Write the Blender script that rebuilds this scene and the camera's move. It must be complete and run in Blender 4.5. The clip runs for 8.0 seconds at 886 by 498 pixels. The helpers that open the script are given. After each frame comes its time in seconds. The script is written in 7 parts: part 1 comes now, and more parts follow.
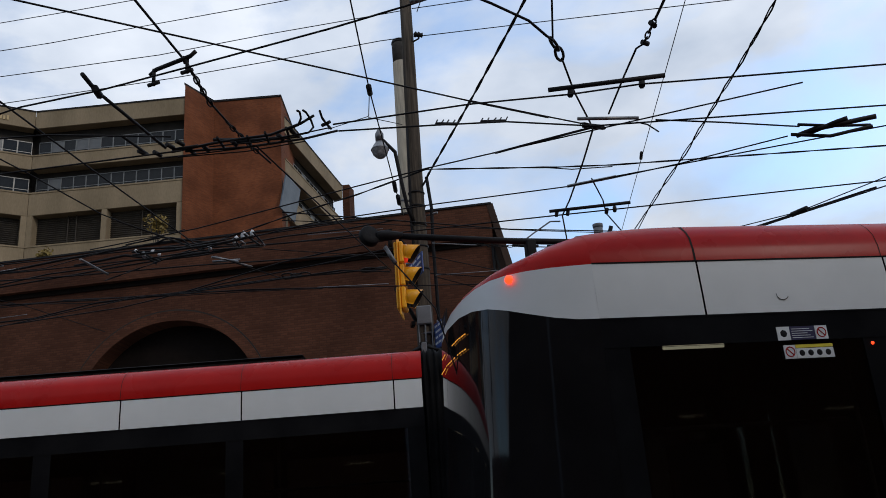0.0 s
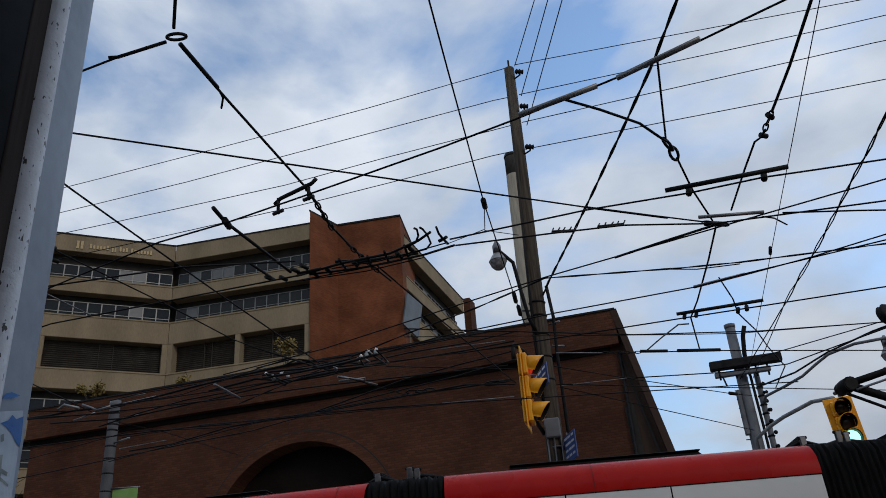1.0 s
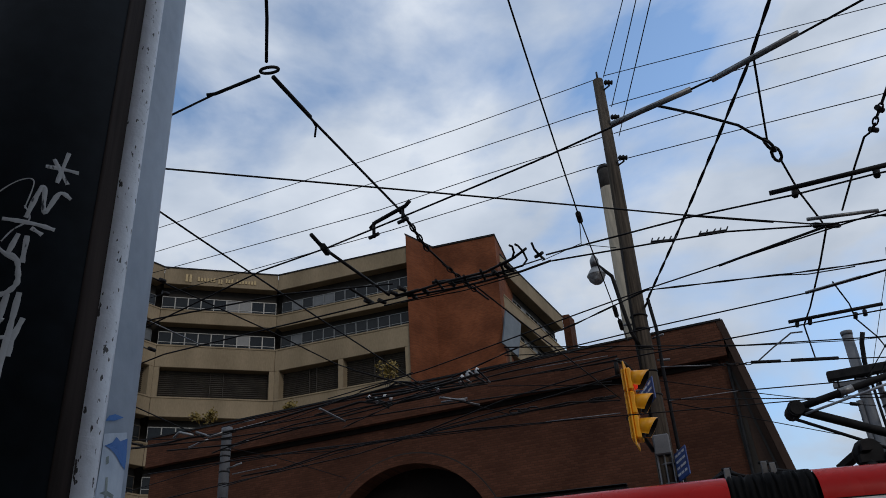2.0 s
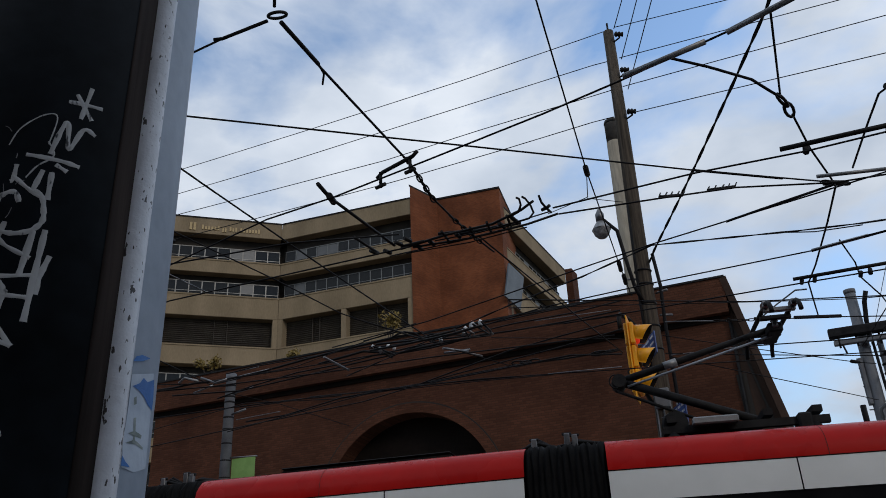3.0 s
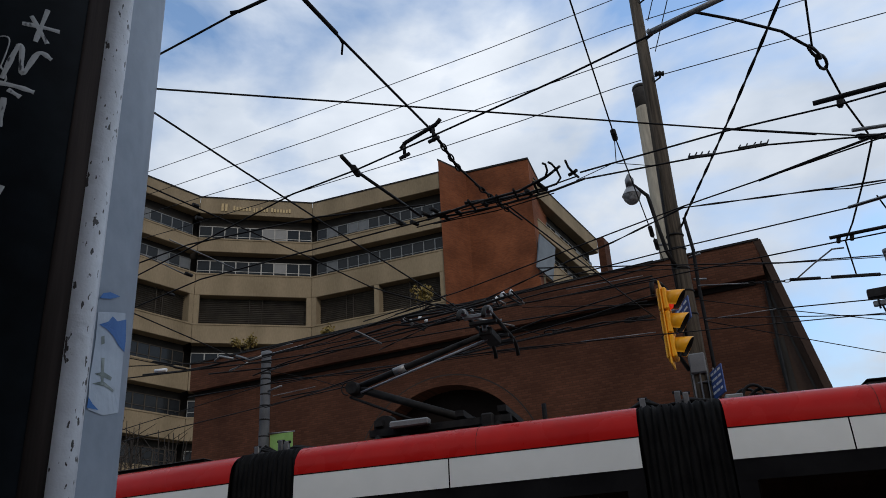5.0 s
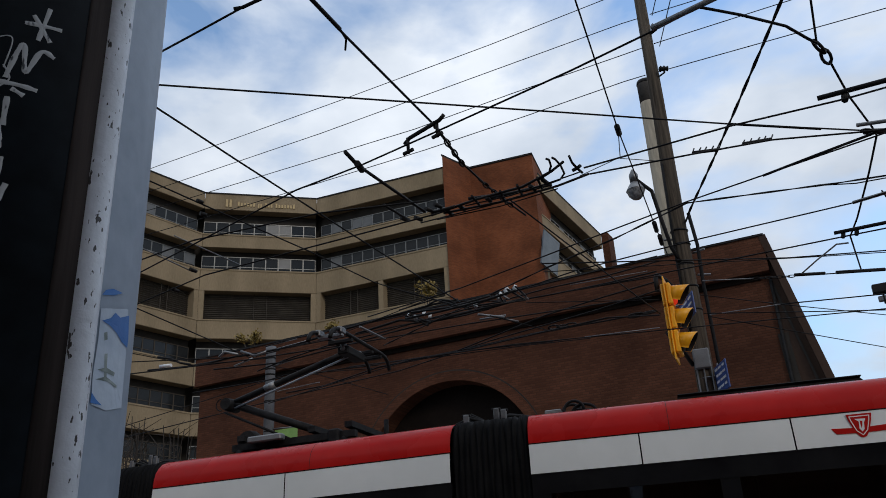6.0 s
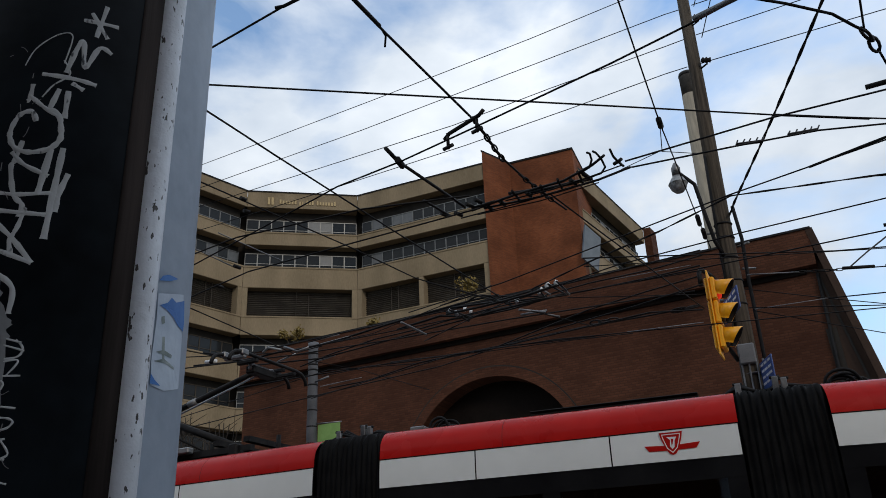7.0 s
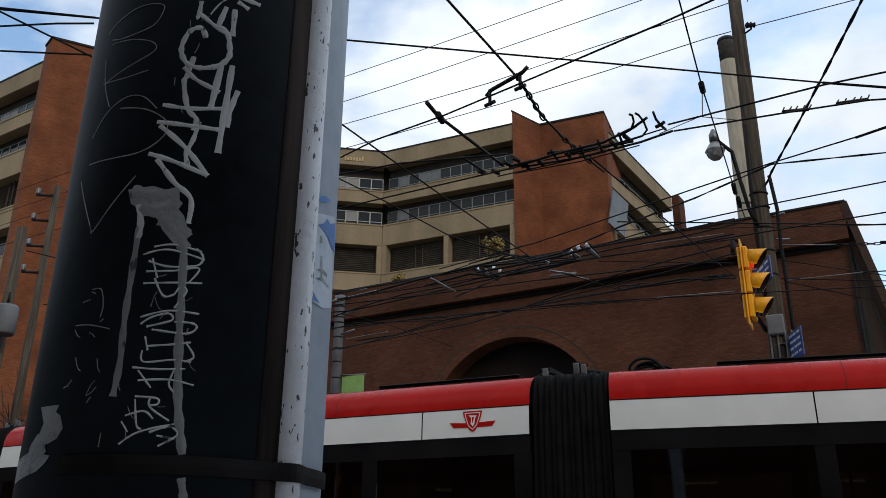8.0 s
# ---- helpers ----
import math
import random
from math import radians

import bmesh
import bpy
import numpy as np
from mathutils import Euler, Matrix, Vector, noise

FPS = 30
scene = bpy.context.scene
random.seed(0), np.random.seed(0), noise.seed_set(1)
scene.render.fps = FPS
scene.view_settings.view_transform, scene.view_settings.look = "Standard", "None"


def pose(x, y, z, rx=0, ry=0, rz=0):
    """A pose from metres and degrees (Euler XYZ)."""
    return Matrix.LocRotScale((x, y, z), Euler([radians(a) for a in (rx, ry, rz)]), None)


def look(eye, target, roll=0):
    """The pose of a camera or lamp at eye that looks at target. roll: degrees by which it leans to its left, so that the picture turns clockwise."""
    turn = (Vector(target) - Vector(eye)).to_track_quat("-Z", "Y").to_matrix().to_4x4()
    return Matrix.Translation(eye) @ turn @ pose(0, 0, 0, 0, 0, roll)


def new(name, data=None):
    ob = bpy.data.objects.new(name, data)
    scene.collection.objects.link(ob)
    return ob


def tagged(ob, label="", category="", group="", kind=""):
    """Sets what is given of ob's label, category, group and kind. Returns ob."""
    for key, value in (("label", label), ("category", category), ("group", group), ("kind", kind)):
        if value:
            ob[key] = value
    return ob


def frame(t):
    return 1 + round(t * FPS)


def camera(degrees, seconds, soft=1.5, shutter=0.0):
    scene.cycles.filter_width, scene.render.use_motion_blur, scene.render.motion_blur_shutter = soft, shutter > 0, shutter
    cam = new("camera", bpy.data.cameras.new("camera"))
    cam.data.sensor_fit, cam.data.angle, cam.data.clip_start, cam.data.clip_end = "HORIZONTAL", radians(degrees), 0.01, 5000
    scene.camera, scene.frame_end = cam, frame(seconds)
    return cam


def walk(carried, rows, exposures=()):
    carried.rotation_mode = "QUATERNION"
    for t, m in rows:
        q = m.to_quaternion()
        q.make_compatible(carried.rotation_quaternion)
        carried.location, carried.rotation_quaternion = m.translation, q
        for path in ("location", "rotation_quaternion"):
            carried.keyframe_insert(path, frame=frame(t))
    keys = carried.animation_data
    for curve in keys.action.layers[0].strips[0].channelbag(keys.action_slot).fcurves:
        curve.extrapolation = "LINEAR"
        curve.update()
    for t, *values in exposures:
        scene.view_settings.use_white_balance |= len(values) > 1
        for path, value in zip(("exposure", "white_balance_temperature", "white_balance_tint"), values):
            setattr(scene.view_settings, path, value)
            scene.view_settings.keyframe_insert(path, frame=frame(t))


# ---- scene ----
cam = camera(55.7, 8.0, 0.9)
PATH = [
    (0, (-0.096, -0.058, 1.641), (-0.085, 1.836, 2.284), -4.5),
    (0.5, (-0.096, -0.063, 1.631), (-0.177, 1.78, 2.404), -5.3),
    (0.7, (-0.094, -0.037, 1.645), (-0.243, 1.77, 2.491), -5.3),
    (1, (-0.09, 0.003, 1.667), (-0.336, 1.769, 2.574), -4.4),
    (1.2, (-0.084, 0.012, 1.667), (-0.399, 1.756, 2.594), -4.1),
    (1.5, (-0.075, 0.026, 1.666), (-0.462, 1.74, 2.622), -4.5),
    (2, (-0.1, 0.04, 1.672), (-0.559, 1.732, 2.634), -3.7),
    (2.2, (-0.1105, 0.0385, 1.673), (-0.5785, 1.752, 2.592), -3.3),
    (3.3, (-0.1293, 0.06465, 1.676), (-0.6173, 1.804, 2.535), -2.3),
    (3.5, (-0.115, 0.08882, 1.677), (-0.603, 1.828, 2.535), -2.1),
    (4, (-0.106, 0.128, 1.661), (-0.638, 1.867, 2.492), -2.8),
    (4.5, (-0.117, 0.135, 1.659), (-0.669, 1.878, 2.469), -3.6),
    (4.7, (-0.1181, 0.1316, 1.659), (-0.6801, 1.872, 2.469), -3.5),
    (5.8, (-0.113, 0.125, 1.657), (-0.687, 1.866, 2.459), -3.3),
    (6, (-0.112, 0.124, 1.657), (-0.691, 1.863, 2.456), -3.3),
    (6.5, (-0.115, 0.127, 1.65), (-0.714, 1.862, 2.444), -3.6),
    (7, (-0.112, 0.113, 1.643), (-0.782, 1.821, 2.438), -2.5),
    (7.2, (-0.127, 0.111, 1.633), (-0.833, 1.813, 2.411), -1.9),
    (7.5, (-0.15, 0.108, 1.619), (-0.871, 1.822, 2.355), -0.8),
    (7.7, (-0.174, 0.095, 1.619), (-0.897, 1.817, 2.334), -0.3),
    (8, (-0.2123, 0.07303, 1.618), (-0.9503, 1.792, 2.324), 0.5),
]
walk(cam, [(t, look(eye, aim, lean)) for t, eye, aim, lean in PATH],
     [(0, -0.1, 6700, 12), (0.5, -0.1, 6700, 12), (1, -0.32, 6650, 11), (1.5, -0.36, 6650, 11), (2, -0.35, 6650, 11), (3.5, -0.18, 6750, 11), (4, -0.16, 6750, 11), (4.5, -0.12, 6800, 11), (6, -0.05, 6850, 11), (6.5, 0, 6950, 11), (7, 0.04, 6950, 10), (7.5, 0.17, 6980, 10), (8, 0.27, 7120, 10)])

# ---- world, sun, exposure ----
scene.view_settings.exposure = 0.0
world = bpy.data.worlds.new("sky")
scene.world = world
world.use_nodes = True
wn, wl = world.node_tree.nodes, world.node_tree.links
wn.clear()
w_out = wn.new("ShaderNodeOutputWorld")
w_bg = wn.new("ShaderNodeBackground")
w_bg.inputs["Strength"].default_value = 0.130
w_sky = wn.new("ShaderNodeTexSky")
w_sky.sky_type = "NISHITA"
w_sky.sun_disc = False
w_sky.sun_elevation = radians(24)
w_sky.sun_rotation = radians(55)
w_sky.air_density, w_sky.dust_density, w_sky.ozone_density = 1.0, 0.25, 1.5
w_co = wn.new("ShaderNodeTexCoord")
w_map = wn.new("ShaderNodeMapping")
w_map.inputs["Location"].default_value = (1.3, 0.6, 0.45)
w_map.inputs["Rotation"].default_value = (0, 0, radians(60))
w_map.inputs["Scale"].default_value = (1.0, 1.0, 1.9)
w_big = wn.new("ShaderNodeTexNoise")
w_big.inputs["Scale"].default_value, w_big.inputs["Detail"].default_value = 3.2, 7.0
w_big.inputs["Roughness"].default_value, w_big.inputs["Distortion"].default_value = 0.52, 0.25
w_ramp = wn.new("ShaderNodeValToRGB")
w_ramp.color_ramp.elements[0].position, w_ramp.color_ramp.elements[1].position = 0.34, 0.53
w_fine = wn.new("ShaderNodeTexNoise")
w_fine.inputs["Scale"].default_value, w_fine.inputs["Detail"].default_value = 5.5, 6.0
w_tone = wn.new("ShaderNodeValToRGB")
w_tone.color_ramp.elements[0].position, w_tone.color_ramp.elements[1].position = 0.30, 0.72
w_tone.color_ramp.elements[0].color = (4.3, 5.15, 6.4, 1)
w_tone.color_ramp.elements[1].color = (7.0, 7.75, 8.75, 1)
w_gain = wn.new("ShaderNodeMixRGB")
w_gain.blend_type = "MULTIPLY"
w_gain.inputs["Fac"].default_value = 1.0
w_gain.inputs["Color2"].default_value = (1.75, 1.9, 2.0, 1)
w_mix = wn.new("ShaderNodeMixRGB")
wl.new(w_co.outputs["Generated"], w_map.inputs["Vector"])
wl.new(w_map.outputs["Vector"], w_big.inputs["Vector"])
wl.new(w_map.outputs["Vector"], w_fine.inputs["Vector"])
wl.new(w_big.outputs["Fac"], w_ramp.inputs["Fac"])
wl.new(w_fine.outputs["Fac"], w_tone.inputs["Fac"])
wl.new(w_sky.outputs["Color"], w_gain.inputs["Color1"])
wl.new(w_ramp.outputs["Color"], w_mix.inputs["Fac"])
wl.new(w_gain.outputs["Color"], w_mix.inputs["Color1"])
w_sep, w_low, w_dim = wn.new("ShaderNodeSeparateXYZ"), wn.new("ShaderNodeMapRange"), wn.new("ShaderNodeMixRGB")
w_low.inputs["From Min"].default_value, w_low.inputs["From Max"].default_value = 0.12, 0.52
w_low.inputs["To Min"].default_value, w_low.inputs["To Max"].default_value = 0.66, 1.0
w_dim.blend_type = "MULTIPLY"
w_dim.inputs["Fac"].default_value = 1.0
wl.new(w_co.outputs["Generated"], w_sep.inputs["Vector"])
wl.new(w_sep.outputs["Z"], w_low.inputs["Value"])
wl.new(w_mix.outputs["Color"], w_dim.inputs["Color1"])
wl.new(w_low.outputs["Result"], w_dim.inputs["Color2"])
wl.new(w_tone.outputs["Color"], w_mix.inputs["Color2"])
wl.new(w_dim.outputs["Color"], w_bg.inputs["Color"])
wl.new(w_bg.outputs["Background"], w_out.inputs["Surface"])

sun = new("sun", bpy.data.lights.new("sun", "SUN"))
sun.data.energy, sun.data.angle, sun.data.color = 0.8, radians(12), (1.0, 0.93, 0.84)
sun.matrix_world = look((30, -20, 22), (0, 10, 0))


# ---- materials ----
def base(name, rough=0.6, metal=0.0):
    m = bpy.data.materials.new(name)
    m.use_nodes = True
    b = m.node_tree.nodes["Principled BSDF"]
    b.inputs["Roughness"].default_value, b.inputs["Metallic"].default_value = rough, metal
    return m, m.node_tree.nodes, m.node_tree.links, b


def surface(name, dark, light, rough=0.6, metal=0.0, scale=3.0, grain=60.0, bump=0.1, streak=(1, 1, 1), rough_spread=0.12):
    """A surface with stains at a large scale, grain at a small one, uneven gloss and a fine relief."""
    m, n, l, b = base(name, rough, metal)
    co, mp = n.new("ShaderNodeTexCoord"), n.new("ShaderNodeMapping")
    mp.inputs["Scale"].default_value = streak
    l.new(co.outputs["Object"], mp.inputs["Vector"])
    big, small = n.new("ShaderNodeTexNoise"), n.new("ShaderNodeTexNoise")
    big.inputs["Scale"].default_value, big.inputs["Detail"].default_value = scale, 6
    small.inputs["Scale"].default_value, small.inputs["Detail"].default_value = grain, 3
    l.new(mp.outputs["Vector"], big.inputs["Vector"])
    l.new(mp.outputs["Vector"], small.inputs["Vector"])
    add = n.new("ShaderNodeMath")
    add.operation = "MULTIPLY_ADD"
    add.inputs[1].default_value = 0.35
    l.new(small.outputs["Fac"], add.inputs[0])
    l.new(big.outputs["Fac"], add.inputs[2])
    ramp = n.new("ShaderNodeValToRGB")
    ramp.color_ramp.elements[0].position, ramp.color_ramp.elements[1].position = 0.45, 0.92
    ramp.color_ramp.elements[0].color, ramp.color_ramp.elements[1].color = (*dark, 1), (*light, 1)
    l.new(add.outputs[0], ramp.inputs["Fac"])
    l.new(ramp.outputs["Color"], b.inputs["Base Color"])
    b.inputs["Specular IOR Level"].default_value = 0.5 if rough < 0.12 or metal > 0.3 else 0.35
    rr = n.new("ShaderNodeMapRange")
    rr.inputs["To Min"].default_value, rr.inputs["To Max"].default_value = max(0.02, rough - rough_spread), min(1, rough + rough_spread)
    l.new(big.outputs["Fac"], rr.inputs["Value"])
    l.new(rr.outputs["Result"], b.inputs["Roughness"])
    if bump:
        bp = n.new("ShaderNodeBump")
        bp.inputs["Strength"].default_value, bp.inputs["Distance"].default_value = bump, 0.01
        l.new(add.outputs[0], bp.inputs["Height"])
        l.new(bp.outputs["Normal"], b.inputs["Normal"])
    return m


def brickwork(name, dark, light, mortar, turn):
    """Stretcher-bond brick courses for walls that run at the given turn, with patchy colour."""
    m, n, l, b = base(name, 0.85)
    co, mp = n.new("ShaderNodeTexCoord"), n.new("ShaderNodeMapping")
    mp.inputs["Rotation"].default_value = (radians(90), 0, radians(turn))
    mp.vector_type = "TEXTURE"
    l.new(co.outputs["Object"], mp.inputs["Vector"])
    br = n.new("ShaderNodeTexBrick")
    br.inputs["Scale"].default_value = 1.0
    br.inputs["Brick Width"].default_value, br.inputs["Row Height"].default_value = 0.225, 0.075
    br.inputs["Mortar Size"].default_value, br.inputs["Mortar Smooth"].default_value = 0.010, 0.3
    br.inputs["Color1"].default_value, br.inputs["Color2"].default_value, br.inputs["Mortar"].default_value = (*dark, 1), (*light, 1), (*mortar, 1)
    l.new(mp.outputs["Vector"], br.inputs["Vector"])
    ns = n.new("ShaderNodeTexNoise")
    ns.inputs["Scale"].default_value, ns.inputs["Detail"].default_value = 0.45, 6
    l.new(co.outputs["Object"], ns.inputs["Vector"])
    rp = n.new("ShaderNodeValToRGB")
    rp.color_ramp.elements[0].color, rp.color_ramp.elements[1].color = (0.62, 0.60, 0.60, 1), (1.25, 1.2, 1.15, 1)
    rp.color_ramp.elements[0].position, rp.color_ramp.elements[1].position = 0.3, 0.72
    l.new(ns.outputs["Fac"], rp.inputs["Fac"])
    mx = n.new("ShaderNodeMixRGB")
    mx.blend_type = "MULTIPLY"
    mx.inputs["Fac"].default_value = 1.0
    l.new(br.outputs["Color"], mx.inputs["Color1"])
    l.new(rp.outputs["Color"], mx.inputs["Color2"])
    l.new(mx.outputs["Color"], b.inputs["Base Color"])
    bp = n.new("ShaderNodeBump")
    bp.inputs["Strength"].default_value, bp.inputs["Distance"].default_value = 0.5, 0.01
    bp.invert = True
    l.new(br.outputs["Fac"], bp.inputs["Height"])
    l.new(bp.outputs["Normal"], b.inputs["Normal"])
    return m


def glowing(name, colour, strength):
    m, n, l, b = base(name, 0.4)
    b.inputs["Base Color"].default_value = (*colour, 1)
    b.inputs["Emission Color"].default_value = (*colour, 1)
    b.inputs["Emission Strength"].default_value = strength
    return m


def glazing(name, tint, rough=0.03):
    m, n, l, b = base(name, rough)
    b.inputs["Base Color"].default_value = (*tint, 1)
    b.inputs["Transmission Weight"].default_value = 1.0
    b.inputs["IOR"].default_value = 1.45
    return m


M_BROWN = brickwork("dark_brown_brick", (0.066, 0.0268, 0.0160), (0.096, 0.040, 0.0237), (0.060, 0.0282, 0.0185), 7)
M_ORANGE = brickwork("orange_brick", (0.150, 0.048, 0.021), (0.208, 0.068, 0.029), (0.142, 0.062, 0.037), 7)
M_CONC = surface("tan_concrete", (0.172, 0.130, 0.081), (0.312, 0.240, 0.156), 0.85, scale=0.35, grain=9, bump=0.15, streak=(1, 1, 0.35))
M_STONE = surface("grey_concrete", (0.13, 0.12, 0.105), (0.21, 0.19, 0.165), 0.85, scale=0.5, grain=14, bump=0.15)
M_FIN = surface("weathered_brown_masonry", (0.040, 0.024, 0.018), (0.075, 0.048, 0.036), 0.85, scale=0.6, grain=14, bump=0.2)
M_POLECONC = surface("pale_pole_concrete", (0.20, 0.172, 0.13), (0.33, 0.285, 0.22), 0.85, scale=3, grain=40, bump=0.2, streak=(3, 3, 0.4))
# dark tone for joints and seams, and for shade put into recesses
M_DARK = surface("dark_joint_and_recess_shade", (0.025, 0.022, 0.020), (0.045, 0.040, 0.035), 0.8, scale=1.0, grain=20)
M_GLASS = surface("window_glass", (0.010, 0.012, 0.014), (0.024, 0.027, 0.030), 0.06, scale=0.6, grain=3, bump=0.01, rough_spread=0.03)
M_BLIND = surface("pale_blind", (0.07, 0.075, 0.08), (0.15, 0.155, 0.16), 0.35, scale=0.8, grain=25, bump=0.0)
M_FRAME = surface("pale_aluminium", (0.11, 0.11, 0.105), (0.22, 0.22, 0.215), 0.45, 0.6, scale=2)
M_LOUVRE = surface("brown_louvre", (0.045, 0.038, 0.032), (0.085, 0.072, 0.058), 0.6, scale=1.0)
M_ASPH = surface("asphalt", (0.035, 0.035, 0.036), (0.065, 0.064, 0.062), 0.9, scale=0.6, grain=80, bump=0.4)
M_PAVE = surface("pavement_concrete", (0.22, 0.21, 0.20), (0.36, 0.35, 0.33), 0.9, scale=0.9, grain=60, bump=0.3)
M_RED = surface("red_paint", (0.34, 0.007, 0.006), (0.45, 0.012, 0.009), 0.28, scale=1.2, grain=7, bump=0.02)
M_WHITE = surface("white_paint", (0.64, 0.655, 0.645), (0.73, 0.74, 0.73), 0.32, scale=0.9, grain=5, bump=0.02)
M_BLACK = surface("black_gloss", (0.006, 0.006, 0.007), (0.014, 0.014, 0.015), 0.10, scale=2.0, grain=5, bump=0.01, rough_spread=0.05)
M_GLOSS = surface("black_curved_glass", (0.006, 0.006, 0.007), (0.012, 0.012, 0.013), 0.06, scale=2.0, grain=5, bump=0.005, rough_spread=0.03)
M_RUBBER = surface("black_rubber", (0.004, 0.004, 0.0045), (0.010, 0.010, 0.0105), 0.6, scale=5, grain=40, bump=0.1)
M_TINT = glazing("tinted_glass", (0.16, 0.17, 0.17))
M_INSIDE = surface("tram_interior", (0.05, 0.05, 0.05), (0.10, 0.10, 0.10), 0.7, scale=3)
M_GREY = surface("grey_metal", (0.13, 0.135, 0.14), (0.30, 0.305, 0.31), 0.45, 0.5, scale=4)
M_STEEL = surface("worn_steel", (0.10, 0.10, 0.105), (0.22, 0.22, 0.225), 0.45, 0.8, scale=6)
M_IRON = surface("dark_iron", (0.008, 0.008, 0.009), (0.026, 0.025, 0.025), 0.6, 0.1, scale=8)
M_WIRE = surface("black_cable", (0.008, 0.008, 0.009), (0.020, 0.020, 0.021), 0.6, scale=9, bump=0.05)
M_GALV = surface("galvanised_steel", (0.20, 0.23, 0.27), (0.33, 0.37, 0.42), 0.5, 0.1, scale=3, grain=50, bump=0.12)
M_POLEGREY = surface("dull_grey_pole_paint", (0.085, 0.09, 0.10), (0.165, 0.172, 0.185), 0.6, 0.0, scale=3, grain=50, bump=0.12)
M_WOOD = surface("weathered_pole_wood", (0.022, 0.018, 0.014), (0.115, 0.092, 0.070), 0.85, scale=4, grain=30, bump=0.5, streak=(6, 6, 0.25))
M_YELLOW = surface("signal_yellow", (0.72, 0.29, 0.008), (0.86, 0.40, 0.014), 0.4, scale=3, grain=30, bump=0.04)
M_LENS = surface("dark_lens", (0.02, 0.015, 0.01), (0.05, 0.04, 0.03), 0.2)
M_REDLENS = glowing("red_signal_glow", (0.9, 0.05, 0.02), 0.35)
M_GREENLENS = glowing("green_signal_glow", (0.25, 1.0, 0.75), 3.0)
M_TAIL = glowing("tail_lamp_glow", (1.0, 0.06, 0.015), 2.2)
M_TUBE = glowing("lamp_tube_glow", (1.0, 0.92, 0.66), 1.0)
M_SOOT = surface("sooty_concrete", (0.035, 0.032, 0.030), (0.085, 0.078, 0.072), 0.85, scale=2, grain=20, bump=0.1)
# near-black brown for the arch panel and the parapet's painted shadow line
M_ARCH = surface("black_arch_panel_and_shadow_strip", (0.008, 0.006, 0.005), (0.018, 0.013, 0.011), 0.8, scale=0.7, grain=9)
M_BLUE = surface("street_sign_blue", (0.015, 0.05, 0.20), (0.03, 0.08, 0.27), 0.4, scale=4)
M_INK = surface("pale_lettering", (0.55, 0.57, 0.60), (0.7, 0.72, 0.74), 0.5)
M_GREEN = surface("green_banner_cloth", (0.16, 0.30, 0.08), (0.24, 0.40, 0.13), 0.8, scale=5)
M_SLEEVE = surface("black_pole_wrap", (0.002, 0.003, 0.004), (0.014, 0.020, 0.026), 0.55, scale=3.5, grain=45, bump=0.12)
M_POLEPAINT = surface("bluish_grey_pole_paint", (0.33, 0.39, 0.47), (0.51, 0.575, 0.66), 0.5, 0.0, scale=5, grain=70, bump=0.1, streak=(1, 1, 0.8))
M_LED = glowing("orange_led", (1.0, 0.42, 0.05), 0.7)


def chipped(name, paint, bare, rough=0.5, fine=130):
    """Pale paint with sharp-edged chips that show dark metal."""
    m = surface(name, tuple(c * 0.7 for c in paint), paint, rough, 0.0, scale=9, grain=120, bump=0.3)
    n, l = m.node_tree.nodes, m.node_tree.links
    b = n["Principled BSDF"]
    old = b.inputs["Base Color"].links[0].from_socket
    co, ns, rp, mx = n.new("ShaderNodeTexCoord"), n.new("ShaderNodeTexNoise"), n.new("ShaderNodeValToRGB"), n.new("ShaderNodeMixRGB")
    mp = n.new("ShaderNodeMapping")
    mp.inputs["Scale"].default_value = (1, 1, 0.4)
    ns.inputs["Scale"].default_value, ns.inputs["Detail"].default_value = fine, 9
    rp.color_ramp.elements[0].position, rp.color_ramp.elements[1].position = (0.63, 0.68) if fine < 200 else (0.635, 0.655)
    l.new(co.outputs["Object"], mp.inputs["Vector"])
    l.new(mp.outputs["Vector"], ns.inputs["Vector"])
    l.new(ns.outputs["Fac"], rp.inputs["Fac"])
    l.new(rp.outputs["Color"], mx.inputs["Fac"])
    l.new(old, mx.inputs["Color1"])
    mx.inputs["Color2"].default_value = (*bare, 1)
    l.new(mx.outputs["Color"], b.inputs["Base Color"])
    return m


# rust brown, lightened to grey-brown to paint in a sheen of reflected sky
M_RUST_SHEEN = surface("rusty_wrap_margin_with_sheen", (0.006, 0.005, 0.0046), (0.058, 0.045, 0.040), 0.5, scale=14, grain=90, bump=0.2, streak=(2, 2, 0.12))
M_BAND = surface("dark_clamp_steel", (0.006, 0.0055, 0.0055), (0.020, 0.017, 0.017), 0.6, 0.0, scale=8)
M_RUBBER.node_tree.nodes["Principled BSDF"].inputs["Specular IOR Level"].default_value = 0.035
M_SLEEVE.node_tree.nodes["Principled BSDF"].inputs["Specular IOR Level"].default_value = 0.09
M_RED.node_tree.nodes["Principled BSDF"].inputs["Specular IOR Level"].default_value = 0.12
M_GLASS.node_tree.nodes["Principled BSDF"].inputs["Specular IOR Level"].default_value = 0.16
M_BLACK.node_tree.nodes["Principled BSDF"].inputs["Specular IOR Level"].default_value = 0.05
M_GLOSS.node_tree.nodes["Principled BSDF"].inputs["Specular IOR Level"].default_value = 0.22
